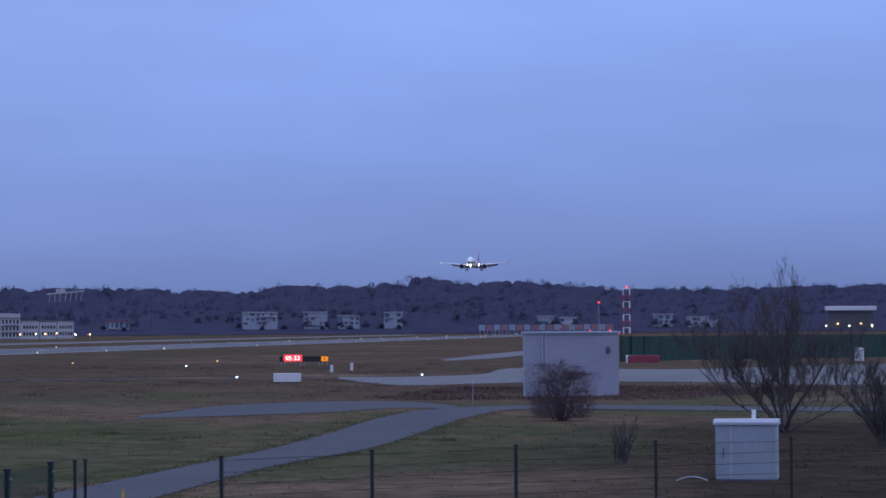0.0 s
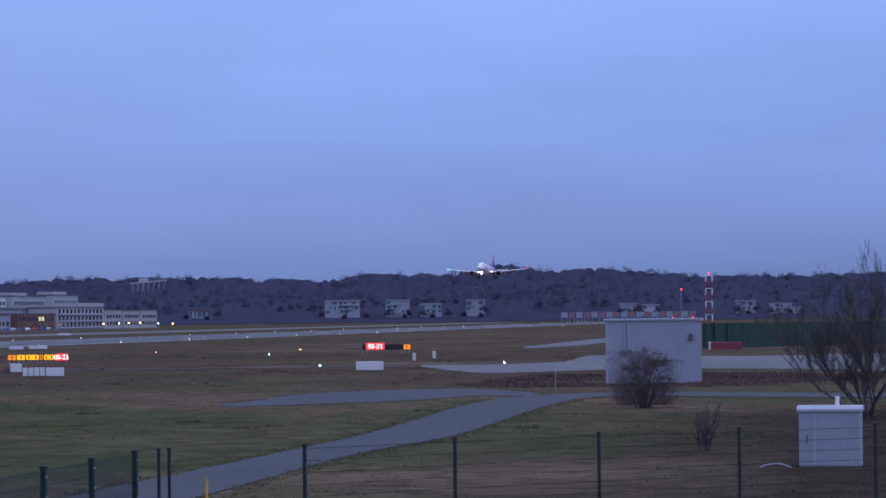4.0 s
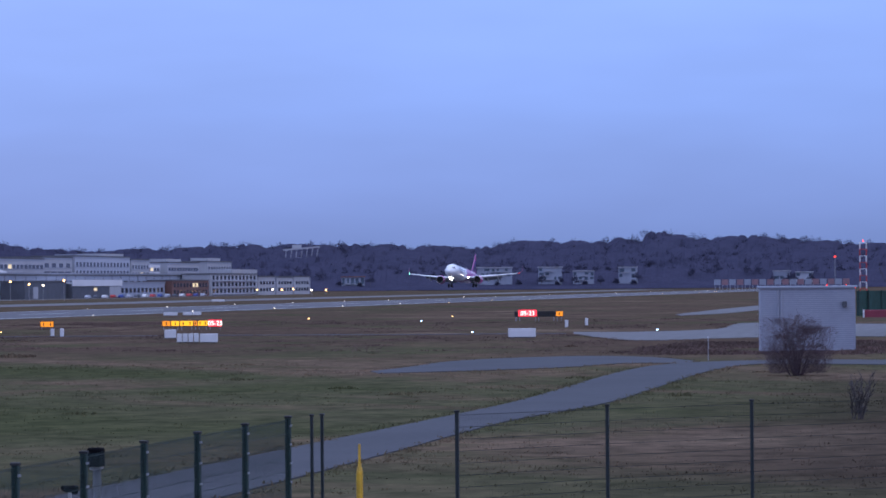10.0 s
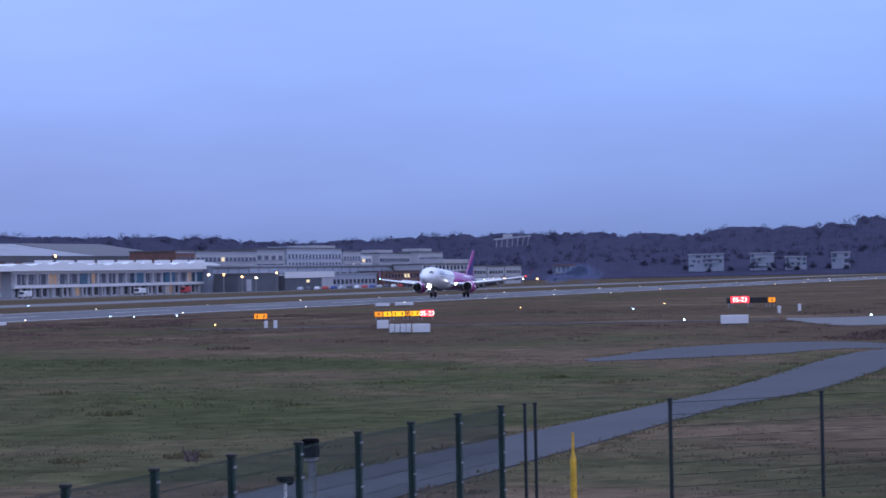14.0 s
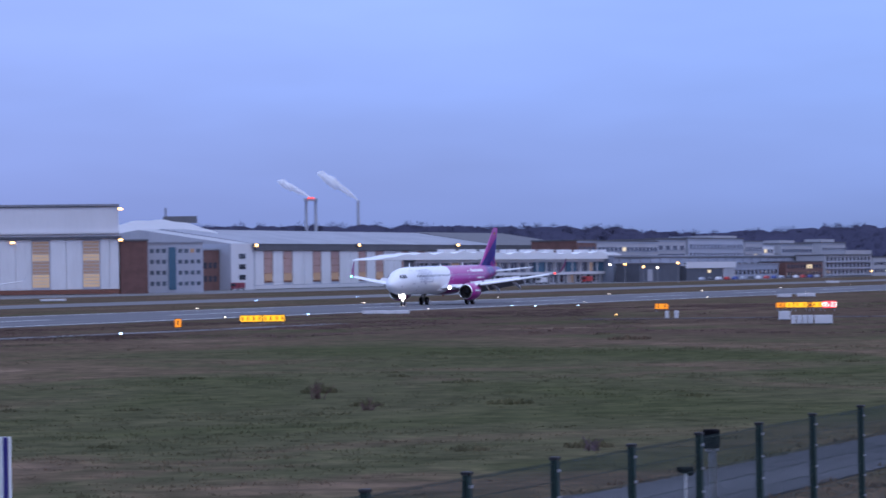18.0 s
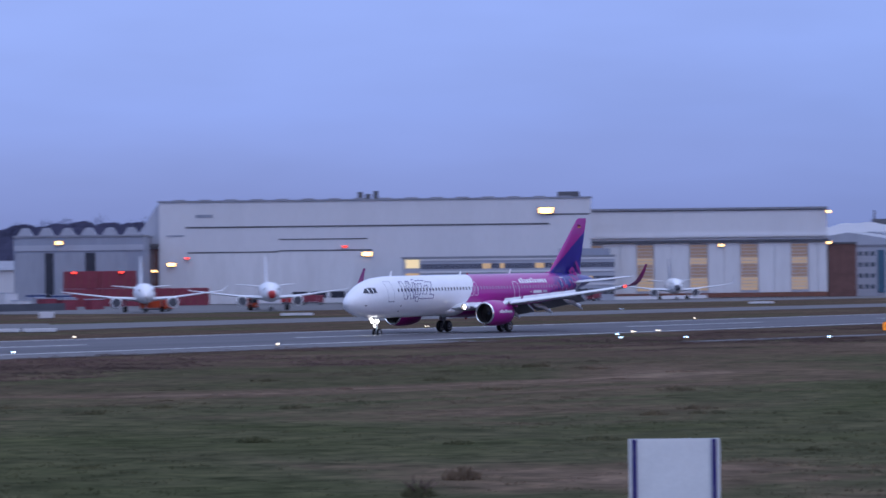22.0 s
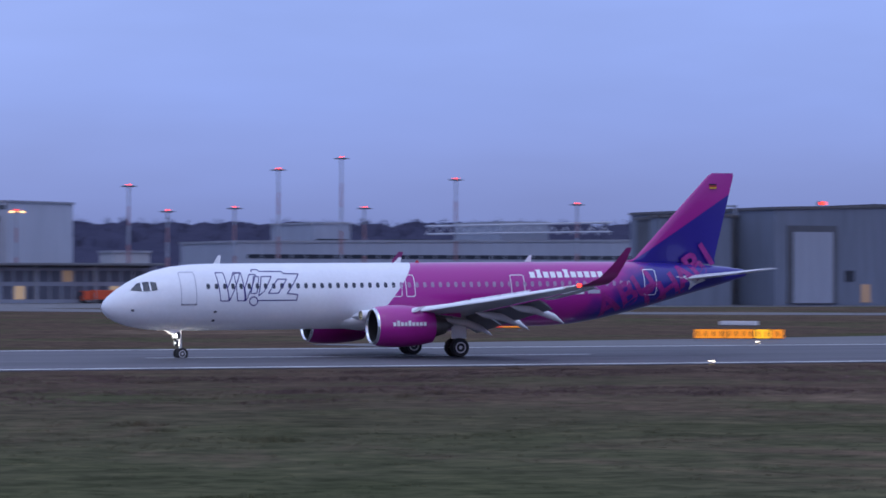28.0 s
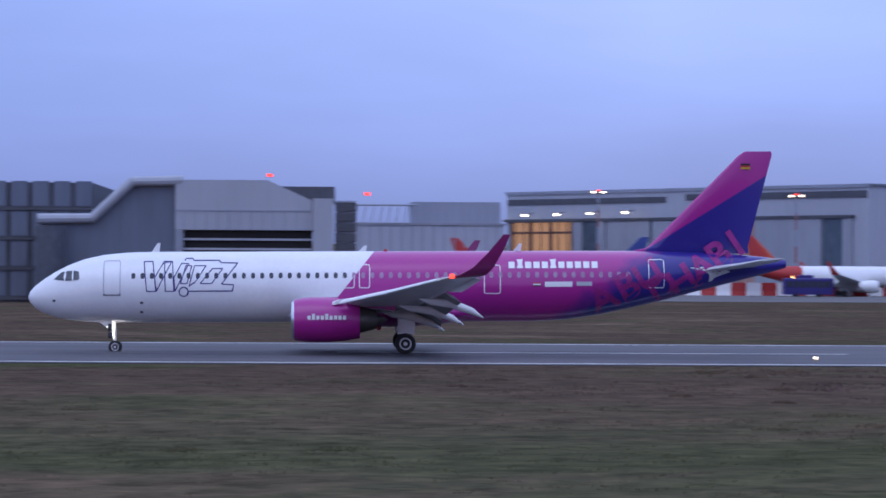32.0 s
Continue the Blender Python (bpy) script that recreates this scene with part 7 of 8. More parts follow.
fence_run([(49.46 - 2.64 * k, 12.6) for k in range(15)], 2.82, "dark green wire mesh fence running towards the field", thick=0.043, wire=0.0055)
fence_run([(51.67, 10.28), (54.30, 8.16), (56.45, 5.89), (58.50, 3.52), (60.35, 1.08), (62.3, -1.4), (64.2, -3.9)], 2.82, "dark wire mesh fence along the field edge", thick=0.03, wire=0.0006, paint=M_GREEND)
for spot in ((49.87, 12.31), (50.12, 12.20)):
    fence_run([spot], 2.83, "slim dark gate post beside the wire mesh fence", name="gate_post", thick=0.024, paint=M_GREEND)
ym = thing("yellow_marker", "yellow gas pipeline marker post with thin tip", "marker post", 47.6, 11.0, 0.42)
part("post", MB().tube([(0, 0, 0.0), (0, 0, 1.65)], [0.052, 0.052], 10), M_YELLOW, ym)
part("tip", MB().tube([(0, 0, 1.65), (0, 0, 1.78), (0, 0, 2.08)], [0.052, 0.022, 0.018], 8), M_YELLOW, ym)
fc = thing("camera_post", "dark box camera on a steel post behind the fence", "camera", *pol(72.27, 44.5), 0.42)
part("post", MB().tube([(0.04, 0, 0), (0.04, 0, 1.98)], 0.06, 8), M_STEEL, fc)
part("housing", MB().cbox(-0.12, 0.10, -0.10, 0.10, 2.03, 2.29, 0.02), M_MATT, fc)
part("clamp", MB().box(-0.04, 0.10, -0.08, 0.08, 1.98, 2.028), M_OFFWH, fc)
fd = thing("field_sensor", "small dark sensor head on a thin pale pole", "sensor", *pol(71.8, 42.8), 0.92)
part("pole", MB().tube([(0, 0, 0), (0, 0, 1.33)], 0.022, 8), M_OFFWH, fd)
part("head", MB().tube([(-0.12, 0.06, 1.35), (0.10, -0.04, 1.31)], [0.035, 0.065], 10), M_MATT, fd)
bd = thing("notice_board", "white board between two dark posts, seen from behind", "sign board", *pol(58.9, 64.3), 0, -58.9)
part("board", MB().box(-0.85, 0.85, -0.03, 0.03, 0.35, 1.79), M_WHITE, bd, "plain white board")
for sx in (-1, 1):
    part("post", MB().box(sx * 0.80 - 0.045, sx * 0.80 + 0.045, -0.08, -0.032, -0.1, 1.78), M_NAVY, bd)
    part("edge", MB().box(sx * 0.885 - 0.03, sx * 0.885 + 0.03, -0.05, 0.02, 0.35, 1.79), M_WHITE, bd)


# ---- airfield signs and lights ----
def sign(x, y, rz, panels, h, z, label, text=""):
    """Row of lit sign panels (width, material) on legs, facing its own -y."""
    ob = thing("airfield_sign", label, "airfield sign", x, y, 0, rz)
    w = 0
    full = h
    for pw, mm in panels:
        h = full * (0.72 if text and mm is not M_REDP else 1.0)
        part("cabinet", MB().cbox(w + 0.02, w + pw - 0.02, 0.02, 0.35, z - 0.06, z + h + 0.06, 0.03), M_BLACK, ob)
        if mm:
            part("face", MB().box(w + 0.06, w + pw - 0.06, -0.02, 0.02, z, z + h), mm, ob, "glowing sign face")
            if mm is not M_REDP:
                # plain dark bars where the panel's characters stand
                for q in range(max(1, int(pw / 0.55))):
                    cx = w + pw * (q + 0.5) / max(1, int(pw / 0.55))
                    part("character_bar", MB().box(cx - 0.07, cx + 0.07, -0.032, -0.021, z + h * 0.2, z + h * 0.8), M_BLACK, ob)
        for xx in (w + 0.2, w + pw - 0.2):
            part("leg", MB().box(xx - 0.04, xx + 0.04, 0.12, 0.2, 0, z), M_STEEL, ob)
        if text and mm is M_REDP:
            cu = bpy.data.curves.new("inscription", "FONT")
            cu.body, cu.size, cu.align_x, cu.extrude = text, h * 0.95, "CENTER", 0.01
            tmp = bpy.data.objects.new("inscription", cu)
            scene.collection.objects.link(tmp)
            me = bpy.data.meshes.new_from_object(tmp)
            bpy.data.objects.remove(tmp)
            me.transform(Matrix.Translation((w + pw / 2, -0.04, z + h * 0.17)) @ Matrix.Rotation(radians(90), 4, "X"))
            me.materials.clear()
            me.materials.append(M_SIGNW)
            part("inscription", me, None, ob, "white lit figures 05-23")
        w += pw
    return ob


sign(409.5, 73.7, -80, [(0.5, None), (2.5, M_REDP), (2.4, None), (1.0, M_AMBER)], 0.85, 0.6, "red lit runway sign with an amber panel beside it", "05-23")
sign(*pol(73.46, 360), -74, [(1.0, M_AMBER), (1.0, M_YELP), (1.55, M_YELP), (0.45, M_AMBER), (1.2, M_YELP)], 0.55, 0.45, "long yellow lit taxiway sign")
sign(*pol(74.29, 360), -74, [(1.55, M_REDP)], 0.75, 0.35, "red lit runway sign", "05-23")
sign(*pol(71.29, 370), -71, [(1.6, M_AMBER)], 0.6, 0.35, "small amber lit sign")
sign(288, 141.6, -62, [(2.3, M_YELP), (2.3, M_YELP)], 0.6, 0.3, "flat yellow lit distance sign")
sign(266, 137.6, -62, [(0.7, M_AMBER)], 0.75, 0.2, "small amber lit sign")
sign(118, 225.5, -30, [(2.5, M_AMBER), (2.3, M_AMBER), (1.3, M_YELP), (1.05, M_AMBER)], 0.7, 0.25, "amber lit taxiway sign beyond the runway")
sign(119.4, 147.9, -45, [(1.05, M_AMBER), (1.05, M_AMBER)], 0.5, 0.25, "pair of amber lit sign panels beside the runway")
sign(210, 236, -55, [(1.9, M_AMBER), (1.9, M_AMBER)], 0.6, 0.25, "pair of amber lit sign panels beside the taxiway")


sign(*pol(23.75, 305), -24, [(2.1, M_REDP), (2.1, M_AMBER)], 0.45, 0.3, "red and amber lit taxiway sign beyond the runway")


def low_block(x, y, rz, w, h, d, label, n=1):
    ob = thing("white_marker_box", label, "marker box", x, y, 0, rz)
    for k in range(n):
        part("box", MB().cbox(w * k / n + 0.03, w * (k + 1) / n - 0.03, 0, d, 0.08, h, 0.03), M_OFFWH, ob)
        part("foot", MB().box(w * k / n + 0.1, w * (k + 1) / n - 0.1, 0.1, d - 0.1, 0, 0.08), M_DARK, ob)
    return ob


low_block(283.4, 51.6, -80, 2.55, 0.85, 0.6, "white marker box in the grass", 1)
low_block(266.1, 77.7, -74, 1.95, 0.8, 0.5, "row of pale marker boxes in the grass", 4)
low_block(265.5, 75.45, -74, 1.6, 0.8, 0.5, "pale marker box in the grass", 1)
low_block(*pol(73.5, 300), -74, 1.15, 0.85, 0.5, "pale marker box in the grass", 1)
low_block(507, 150.3, -74, 2.4, 0.6, 0.6, "white marker slab beside the runway", 1)
low_block(512, 148.4, -74, 3.1, 0.6, 0.6, "white marker slab beside the runway", 2)
low_block(941, 263.5, -74, 4.0, 0.7, 0.7, "white marker slab beyond the runway", 1)
low_block(353, 157, -66.5, 3.2, 0.45, 0.5, "flat pale marker slabs beside the runway", 2)
low_block(351.4, 153.6, -66.5, 3.3, 0.45, 0.5, "flat pale marker slabs beside the runway", 2)
low_block(269, 255, -50, 4.2, 0.45, 0.6, "flat white marker slabs beside the taxiway", 2)
low_block(271, 250.5, -50, 3.8, 0.45, 0.6, "flat white marker slabs beside the taxiway", 2)
low_block(185, 287, -55, 4.4, 0.5, 0.6, "flat white marker slab by the taxiway", 1)
low_block(160, 300, -55, 4.4, 0.5, 0.6, "flat white marker slab by the taxiway", 1)
low_block(597, 341, -60, 5.5, 0.5, 0.6, "flat white marker slab by the taxiway", 1)
low_block(402, 368, -45, 2.6, 1.1, 1.2, "white domed marker beside the taxiway", 1)
low_block(420, 330, -60, 5.5, 0.5, 0.6, "flat white marker slab by the taxiway", 1)
for x, y, h in ((350.7, 57.2, 0.95), (363.9, 57.0, 1.0), (306.8, 102.6, 0.85), (302.9, 100.3, 0.95)):
    ob = thing("marker_stub", "short white post in the grass", "post", x, y, 0, -80, "white stubs")
    part("post", MB().cbox(-0.18, 0.18, -0.15, 0.15, 0, h * 0.85, 0.04), M_OFFWH, ob)

LIGHT_ROWS = []
for k in range(46):
    LIGHT_ROWS.append((26 + 60 * k, PY - 14.6 if k < 1 else PY - 24.6, M_LAMP if k > 12 and k % 3 else M_LAMPW))
    LIGHT_ROWS.append((56 + 60 * k, PY + 24.6, M_LAMPW))
for k, az in enumerate((33.73, 34.15, 34.43, 34.56, 34.78, 35.02, 35.19, 35.48, 35.73, 35.93, 36.08, 36.25)):
    x, y = pol(az, 432 + 7 * (k % 3))
    ob = thing("stop_bar_light", "small red lamp of a stop bar beside the taxiway", "light", x, y, 0, 0, "stop bar lights")
    part("base", MB().disc((0, 0, 0.12), (0, 0, 1), 0.22, 0.24, 12), M_STEEL, ob)
    part("lens", MB().ball((0, 0, 0.36), 0.2, 10, 6), M_LAMPR, ob, "glowing red lens")
for x, y, mm in ((433.5, 107.3, M_LAMP), (454.2, 90.9, M_LAMP), (396.6, 83.4, M_LAMPB), (303, 58.7, M_LAMPB), (367.4, 36.9, M_LAMPB), (314, 42.1, M_LAMPB), (234, 139.8, M_LAMPB), (235.6, 126.9, M_LAMPB), (233.3, 146, M_LAMPB), (259.9, 161.2, M_LAMPW), (247.1, 155, M_LAMPB), (408.5, 149.4, M_LAMPB), (411, 160, M_LAMPB), (405, 154.3, M_LAMPB), (343.8, 159.9, M_LAMPB), (177.4, 165.0, M_LAMPB), (191.4, 205, M_LAMPW), (318, 112, M_LAMP), (600, 268, M_LAMPB), (640, 268, M_LAMPB), (540, 262, M_LAMPB), (480, 300, M_LAMPB), (300, 300, M_LAMPB), (460, 26, M_LAMPW)):
    LIGHT_ROWS.append((x, y, mm))
protos = {}
for x, y, mm in LIGHT_ROWS:
    if mm.name not in protos:
        ob = thing("ground_light", {"white_lamp": "white", "sodium_lamp": "amber", "blue_lamp": "blue", "red_lamp": "red"}[mm.name] + " lit airfield ground light on a short stem", "airfield light", x, y, 0.03, 0, "airfield ground lights")
        part("stem", MB().tube([(0, 0, 0), (0, 0, 0.14)], 0.05, 6), M_YELLOW, ob)
        part("lens", MB().ball((0, 0, 0.2), 0.09, 8, 5, (1, 1, 0.7)), mm, ob)
        protos[mm.name] = ob
    else:
        copy_thing(protos[mm.name], pose(x, y, 0.03))

# car-park and street lamps near the far offices
for k, az in enumerate((75.17, 75.45, 75.62, 75.82, 76.15, 76.41, 71.72, 71.35, 71.1, 70.77, 70.5)):
    x, y = pol(az, 1560 if az > 74 else 1180)
    ob = thing("street_lamp", "lit street lamp before far buildings", "street lamp", x, y, 0, 0, "street lamps")
    z = (2.6, 2.8, 2.8, 3.0, 2.4, 2.4, 7.2, 5.6, 6.0, 7.0, 7.0)[k]
    part("pole", MB().tube([(0, 0, 0), (0, 0, z)], 0.1, 6), M_STEEL, ob)
    part("head", MB().ball((0, 0, z), 0.42, 8, 5), M_LAMP if k % 3 != 1 else M_LAMPW, ob)


# ---- vehicles on the apron ----
def service_truck(x, y, rz, col, label, high=2.6):
    ob = thing("service_truck", label, "truck", x, y, 0, rz)
    cab_ = part("cab", MB().cbox(-3.4, -1.7, -1.1, 1.1, 0.6, 2.5, 0.15), col, ob)
    part("windscreen", MB().box(-3.43, -3.38, -0.9, 0.9, 1.5, 2.3), M_WIN, cab_)
    for sy in (-1, 1):
        part("headlight", MB().box(-3.46, -3.39, sy * 0.8 - 0.15, sy * 0.8 + 0.15, 0.8, 1.0), M_OFFWH, cab_, "headlight")
    part("bed", MB().cbox(-1.5, 3.4, -1.15, 1.15, 0.8, high, 0.1), col, ob)
    part("chassis", MB().box(-3.3, 3.3, -0.9, 0.9, 0.4, 0.7), M_DARK, ob)
    for wx in (-2.5, 2.2):
        for sy in (-1, 1):
            wh_ = part("wheel", MB().disc((wx, sy * 1.0, 0.45), (0, 1, 0), 0.45, 0.3, 14), M_BLACK, ob)
            part("rim", MB().disc((wx, sy * 1.14, 0.45), (0, 1, 0), 0.24, 0.06, 12), M_STEEL, wh_, "grey rim")
    return ob


for x, y, rz, col, lb in ((*pol(49.62, 664), 130, M_ORANGE, "orange service truck beside a parked airliner"), (*pol(51.35, 690), 40, M_ORANGE, "red tractor beside a parked airliner"), (*pol(52.1, 850), 120, M_RED, "red service truck beside a parked airliner"), (*pol(52.4, 848), 125, M_REDW, "red service truck before the great hangar"), (690, 470, 5, M_REDW, "orange flatbed truck by the offices"), (702, 470, 5, M_REDW, "red flatbed truck by the offices"), (716, 474, 0, M_DOORP, "white van by the offices"), (884, 494, 0, M_REDW, "red truck before a hangar"), (860, 494, 10, M_REDW, "red loader before a hangar"), (955, 470, 0, M_REDW, "red truck by the brick block"), (1010, 424, 0, M_DOORP, "white van by the terminal"), (1120, 424, 0, M_DOORP, "white van by the terminal"), (1170, 424, 0, M_RED, "red van by the terminal"), (678.1, 464, -20, M_REDW, "dark red truck by the offices"), (692.0, 464, 17, M_DARK, "dark tug by the offices"), (701.0, 464, 4, M_REDW, "red catering truck by the offices"), (712.9, 464, -9, M_DARK, "dark van by the offices"), (720.6, 464, 28, M_CLAD2, "grey van by the offices"), (727.9, 464, 15, M_REDW, "red loader at the office corner"), (182, 598, 0, M_ORANGE, "orange loader on the apron"), (110, 615, 0, M_DARK, "dark tractor on the apron")):
    service_truck(x, y, rz, col, lb)
def coach(x, y, rz, col, label, length=13.0):
    """A long apron bus: body, glazing band, wheels and roof box."""
    ob = thing("apron_bus", label, "bus", x, y, 0, rz)
    body = part("body", MB().cbox(0, length, -1.4, 1.4, 0.45, 3.6, 0.25), col, ob)
    for k in range(7):
        part("window", MB().box(0.5 + k * (length - 1) / 7, 0.3 + (k + 1) * (length - 1) / 7, -1.45, -1.38, 1.8, 3.0), M_WIN, body)
    part("roof_box", MB().cbox(length * 0.3, length * 0.6, -0.9, 0.9, 3.6, 4.2, 0.15), col, ob)
    for wx in (2.4, length - 2.6):
        for sy in (-1, 1):
            part("wheel", MB().disc((wx, sy * 1.25, 0.5), (0, 1, 0), 0.5, 0.3, 14), M_BLACK, ob)
    part("warning_lamp", MB().ball((length * 0.2, 0, 3.75), 0.22), M_LAMP, ob, "amber warning lamp")
    return ob


coach(*pol(23.3, 606), 4, M_NAVY, "dark blue apron bus parked beyond the taxiway")
coach(*pol(8.0, 612), 2, M_NAVY, "dark blue apron bus behind red and white barriers", 9.5)
service_truck(*pol(23.75, 560), 8, M_DOORP, "white van driving beside the apron", 1.9)
service_truck(*pol(25.1, 590), 0, M_DOORP, "white van parked on the apron", 2.2)
service_truck(*pol(21.9, 612), 10, M_ORANGE, "orange loader on the apron edge")
for k in range(16):
    x = 1248 + 11.5 * k
    ob = thing("parked_car", "car parked before far offices", "car", x, 402, 0, 0, "parked cars")
    cc = (M_CLAD, M_DARK, M_DOORP, M_RED, M_BLUE)[k % 5]
    part("body", MB().prism([(-2.1, 0.3), (2.1, 0.3), (2.1, 0.8), (1.2, 0.95), (0.6, 1.45), (-1.0, 1.45), (-1.7, 0.95), (-2.1, 0.85)], "y", -0.85, 0.85), cc, ob)
    part("wheel", MB().disc((-1.3, -0.85, 0.32), (0, 1, 0), 0.32, 0.2, 12), M_BLACK, ob)
    part("wheel", MB().disc((1.3, -0.85, 0.32), (0, 1, 0), 0.32, 0.2, 12), M_BLACK, ob)


for k in range(24):
    ob = thing("concrete_barrier", "low white concrete barrier block before hangar doors", "barrier", 751.0 + 5.352 * k, 478, 0, 0, "barriers before the doors")
    part("block", MB().prism([(-0.4, 0), (0.4, 0), (0.3, 0.25), (0.16, 1.0), (-0.16, 1.0), (-0.3, 0.25)], "x", 0, 5.20), M_OFFWH, ob)


# ---- far villas and woods ----
VILLAS = ((79.45, 2280, 6.5, 25, 9.5), (80.45, 2280, 7, 17, 9), (81.05, 2280, 6.5, 15, 6.5), (81.85, 2380, 8, 14, 8), (84.6, 2300, 6, 12, 6), (85.0, 2250, 5, 12, 6), (86.7, 2250, 6, 14, 7), (87.4, 2250, 5, 22, 6), (76.9, 2200, 5, 16, 5))
for az, d_old, z, w_old, h in VILLAS:
    d = hill_start(az) + 46
    x, y = pol(az, d)
    gz = ground_z(x, y)
    w = w_old * d / d_old
    top = 4.95 + (z + h - 4.95) * d / d_old - gz
    low = 4.95 + (z - 4.95) * d / d_old - gz
    red = az == 76.9
    ob = thing("villa", "house with red roof among bare trees" if red else "white villa with balconies among bare trees", "house", x, y, gz, -az)
    pale = M_FARWH if az < 82 else M_CLAD2
    q = random.Random(int(az * 100))
    n, fls = max(2, int(w // 5)), max(1, int(h // 3))
    step = (top - low) / fls
    cut = q.choice((0, 1)) if w > 13 else 0
    x1 = w / 2 - (w * q.uniform(0.25, 0.4) if cut else 0)
    part("wall", MB().box(-w / 2, x1, 0, 9, -0.5, top), M_CLAD2 if q.random() < 0.5 else M_CLAD, ob)
    part("roof", MB().cbox(-w / 2 - 0.6, x1 + 0.6, -0.8, 9.6, top, top + 0.5, 0.1), M_TILE if red else M_FARWH, ob)
    if cut:
        part("wing", MB().box(x1, w / 2, 1.5, 8, -0.5, top - step * 0.8), M_FARWH, ob)
        part("wing_roof", MB().cbox(x1, w / 2 + 0.5, 1.0, 8.4, top - step * 0.8, top - step * 0.8 + 0.4, 0.1), M_CLAD2, ob)
    for fl in range(fls):
        zz = low + step * fl
        px = -w / 2 + 0.5
        while px < x1 - 2.0:
            ww = q.uniform(1.2, 3.4)
            if q.random() < 0.75:
                part("window", MB().box(px, min(px + ww, x1 - 0.4), -0.1, 0.05, zz + q.choice((0.3, 0.9)), zz + step - 0.6), M_GLASSB, ob)
            px += ww + q.uniform(0.7, 2.2)
        if q.random() < 0.7:
            b0 = q.uniform(-w / 2, -w / 2 + 0.4 * w)
            part("balcony", MB().box(b0, min(b0 + w * q.uniform(0.35, 0.6), x1), -1.4, -0.02, zz + 0.1, zz + 0.5), pale, ob)
d = hill_start(76.0) + 280
x, y = pol(76.0, d)
gz = ground_z(x, y)
ob = thing("hill_house", "wide pale roofed building standing above hillside trees", "house", x, y, gz, -76)
part("roof", MB().prism([(-15, 20.0), (13, 22.4), (13, 23.4), (-15, 21.2)], "y", 0, 9), M_FARWH, ob)
part("wall", MB().box(-6, 10, 3, 9, 0, 15.0), M_CLAD2, ob)
for k in range(7):
    part("pillar", MB().tube([(-14.5 + 3.6 * k, -0.5, 0), (-12.5 + 4.0 * k, 0, 20.2 + 0.34 * k)], 0.3, 6), M_FARWH, ob)
part("attic", MB().box(-8, -1, 3, 8, 21, 24.4), M_FARWH, ob)
# flat-roofed hall with lamps beyond the green screen
d = hill_start(90) + 20
x, y = pol(90.05, d)
ob = thing("flat_hall", "low hall under a bright white flat roof, with lamps", "building", x, y, ground_z(x, y), -90)
part("roof", MB().cbox(-17, 17, -2, 10, 13.2, 16.0, 0.3), M_OFFWH, ob, "white flat roof")
part("wall", MB().box(-15, 15, 0, 9, -0.5, 13.2), M_DARK, ob)
for k in range(5):
    part("lamp", MB().ball((-16 + 7.5 * k, -3, 3.0 + 1.5 * (k % 2)), 0.55), M_LAMP if k % 2 else M_LAMPW, ob, "small lit lamp")
    part("lamp_post", MB().tube([(-16 + 7.5 * k, -3, -0.4), (-16 + 7.5 * k, -3, 3.0 + 1.5 * (k % 2))], 0.1, 6), M_STEEL, ob)
ob = thing("grass_pole", "thin grey pole standing at the road", "pole", 198.5, 23.4, 0)
part("pole", MB().tube([(0, 0, 0), (0, 0, 1.45)], 0.03, 8), M_STEEL, ob)
part("cap", MB().ball((0, 0, 1.46), 0.045), M_OFFWH, ob)

SKY = [(14, 1.10), (17, 1.08), (19, 1.06), (23, 1.06), (27, 1.06), (34, 1.05), (40, 1.10), (43, 1.20), (45, 1.29), (46.8, 1.18), (48.5, 1.28), (52, 1.15), (60, 0.95), (66, 0.92), (70.4, 0.82), (72.2, 0.66), (74.4, 0.77), (77.8, 0.75), (79, 0.68), (79.8, 0.79), (81.4, 0.78), (82.4, 0.97), (83.4, 0.82), (84, 0.87), (86, 0.70), (89, 0.73), (90, 0.77), (96, 0.70)]


def skyline(az):
    for (a, p), (b, q) in zip(SKY, SKY[1:]):
        if az <= b:
            return p + (q - p) * max(0, (az - a) / (b - a))
    return 0.65


rngw = random.Random(11)
wm = MB()


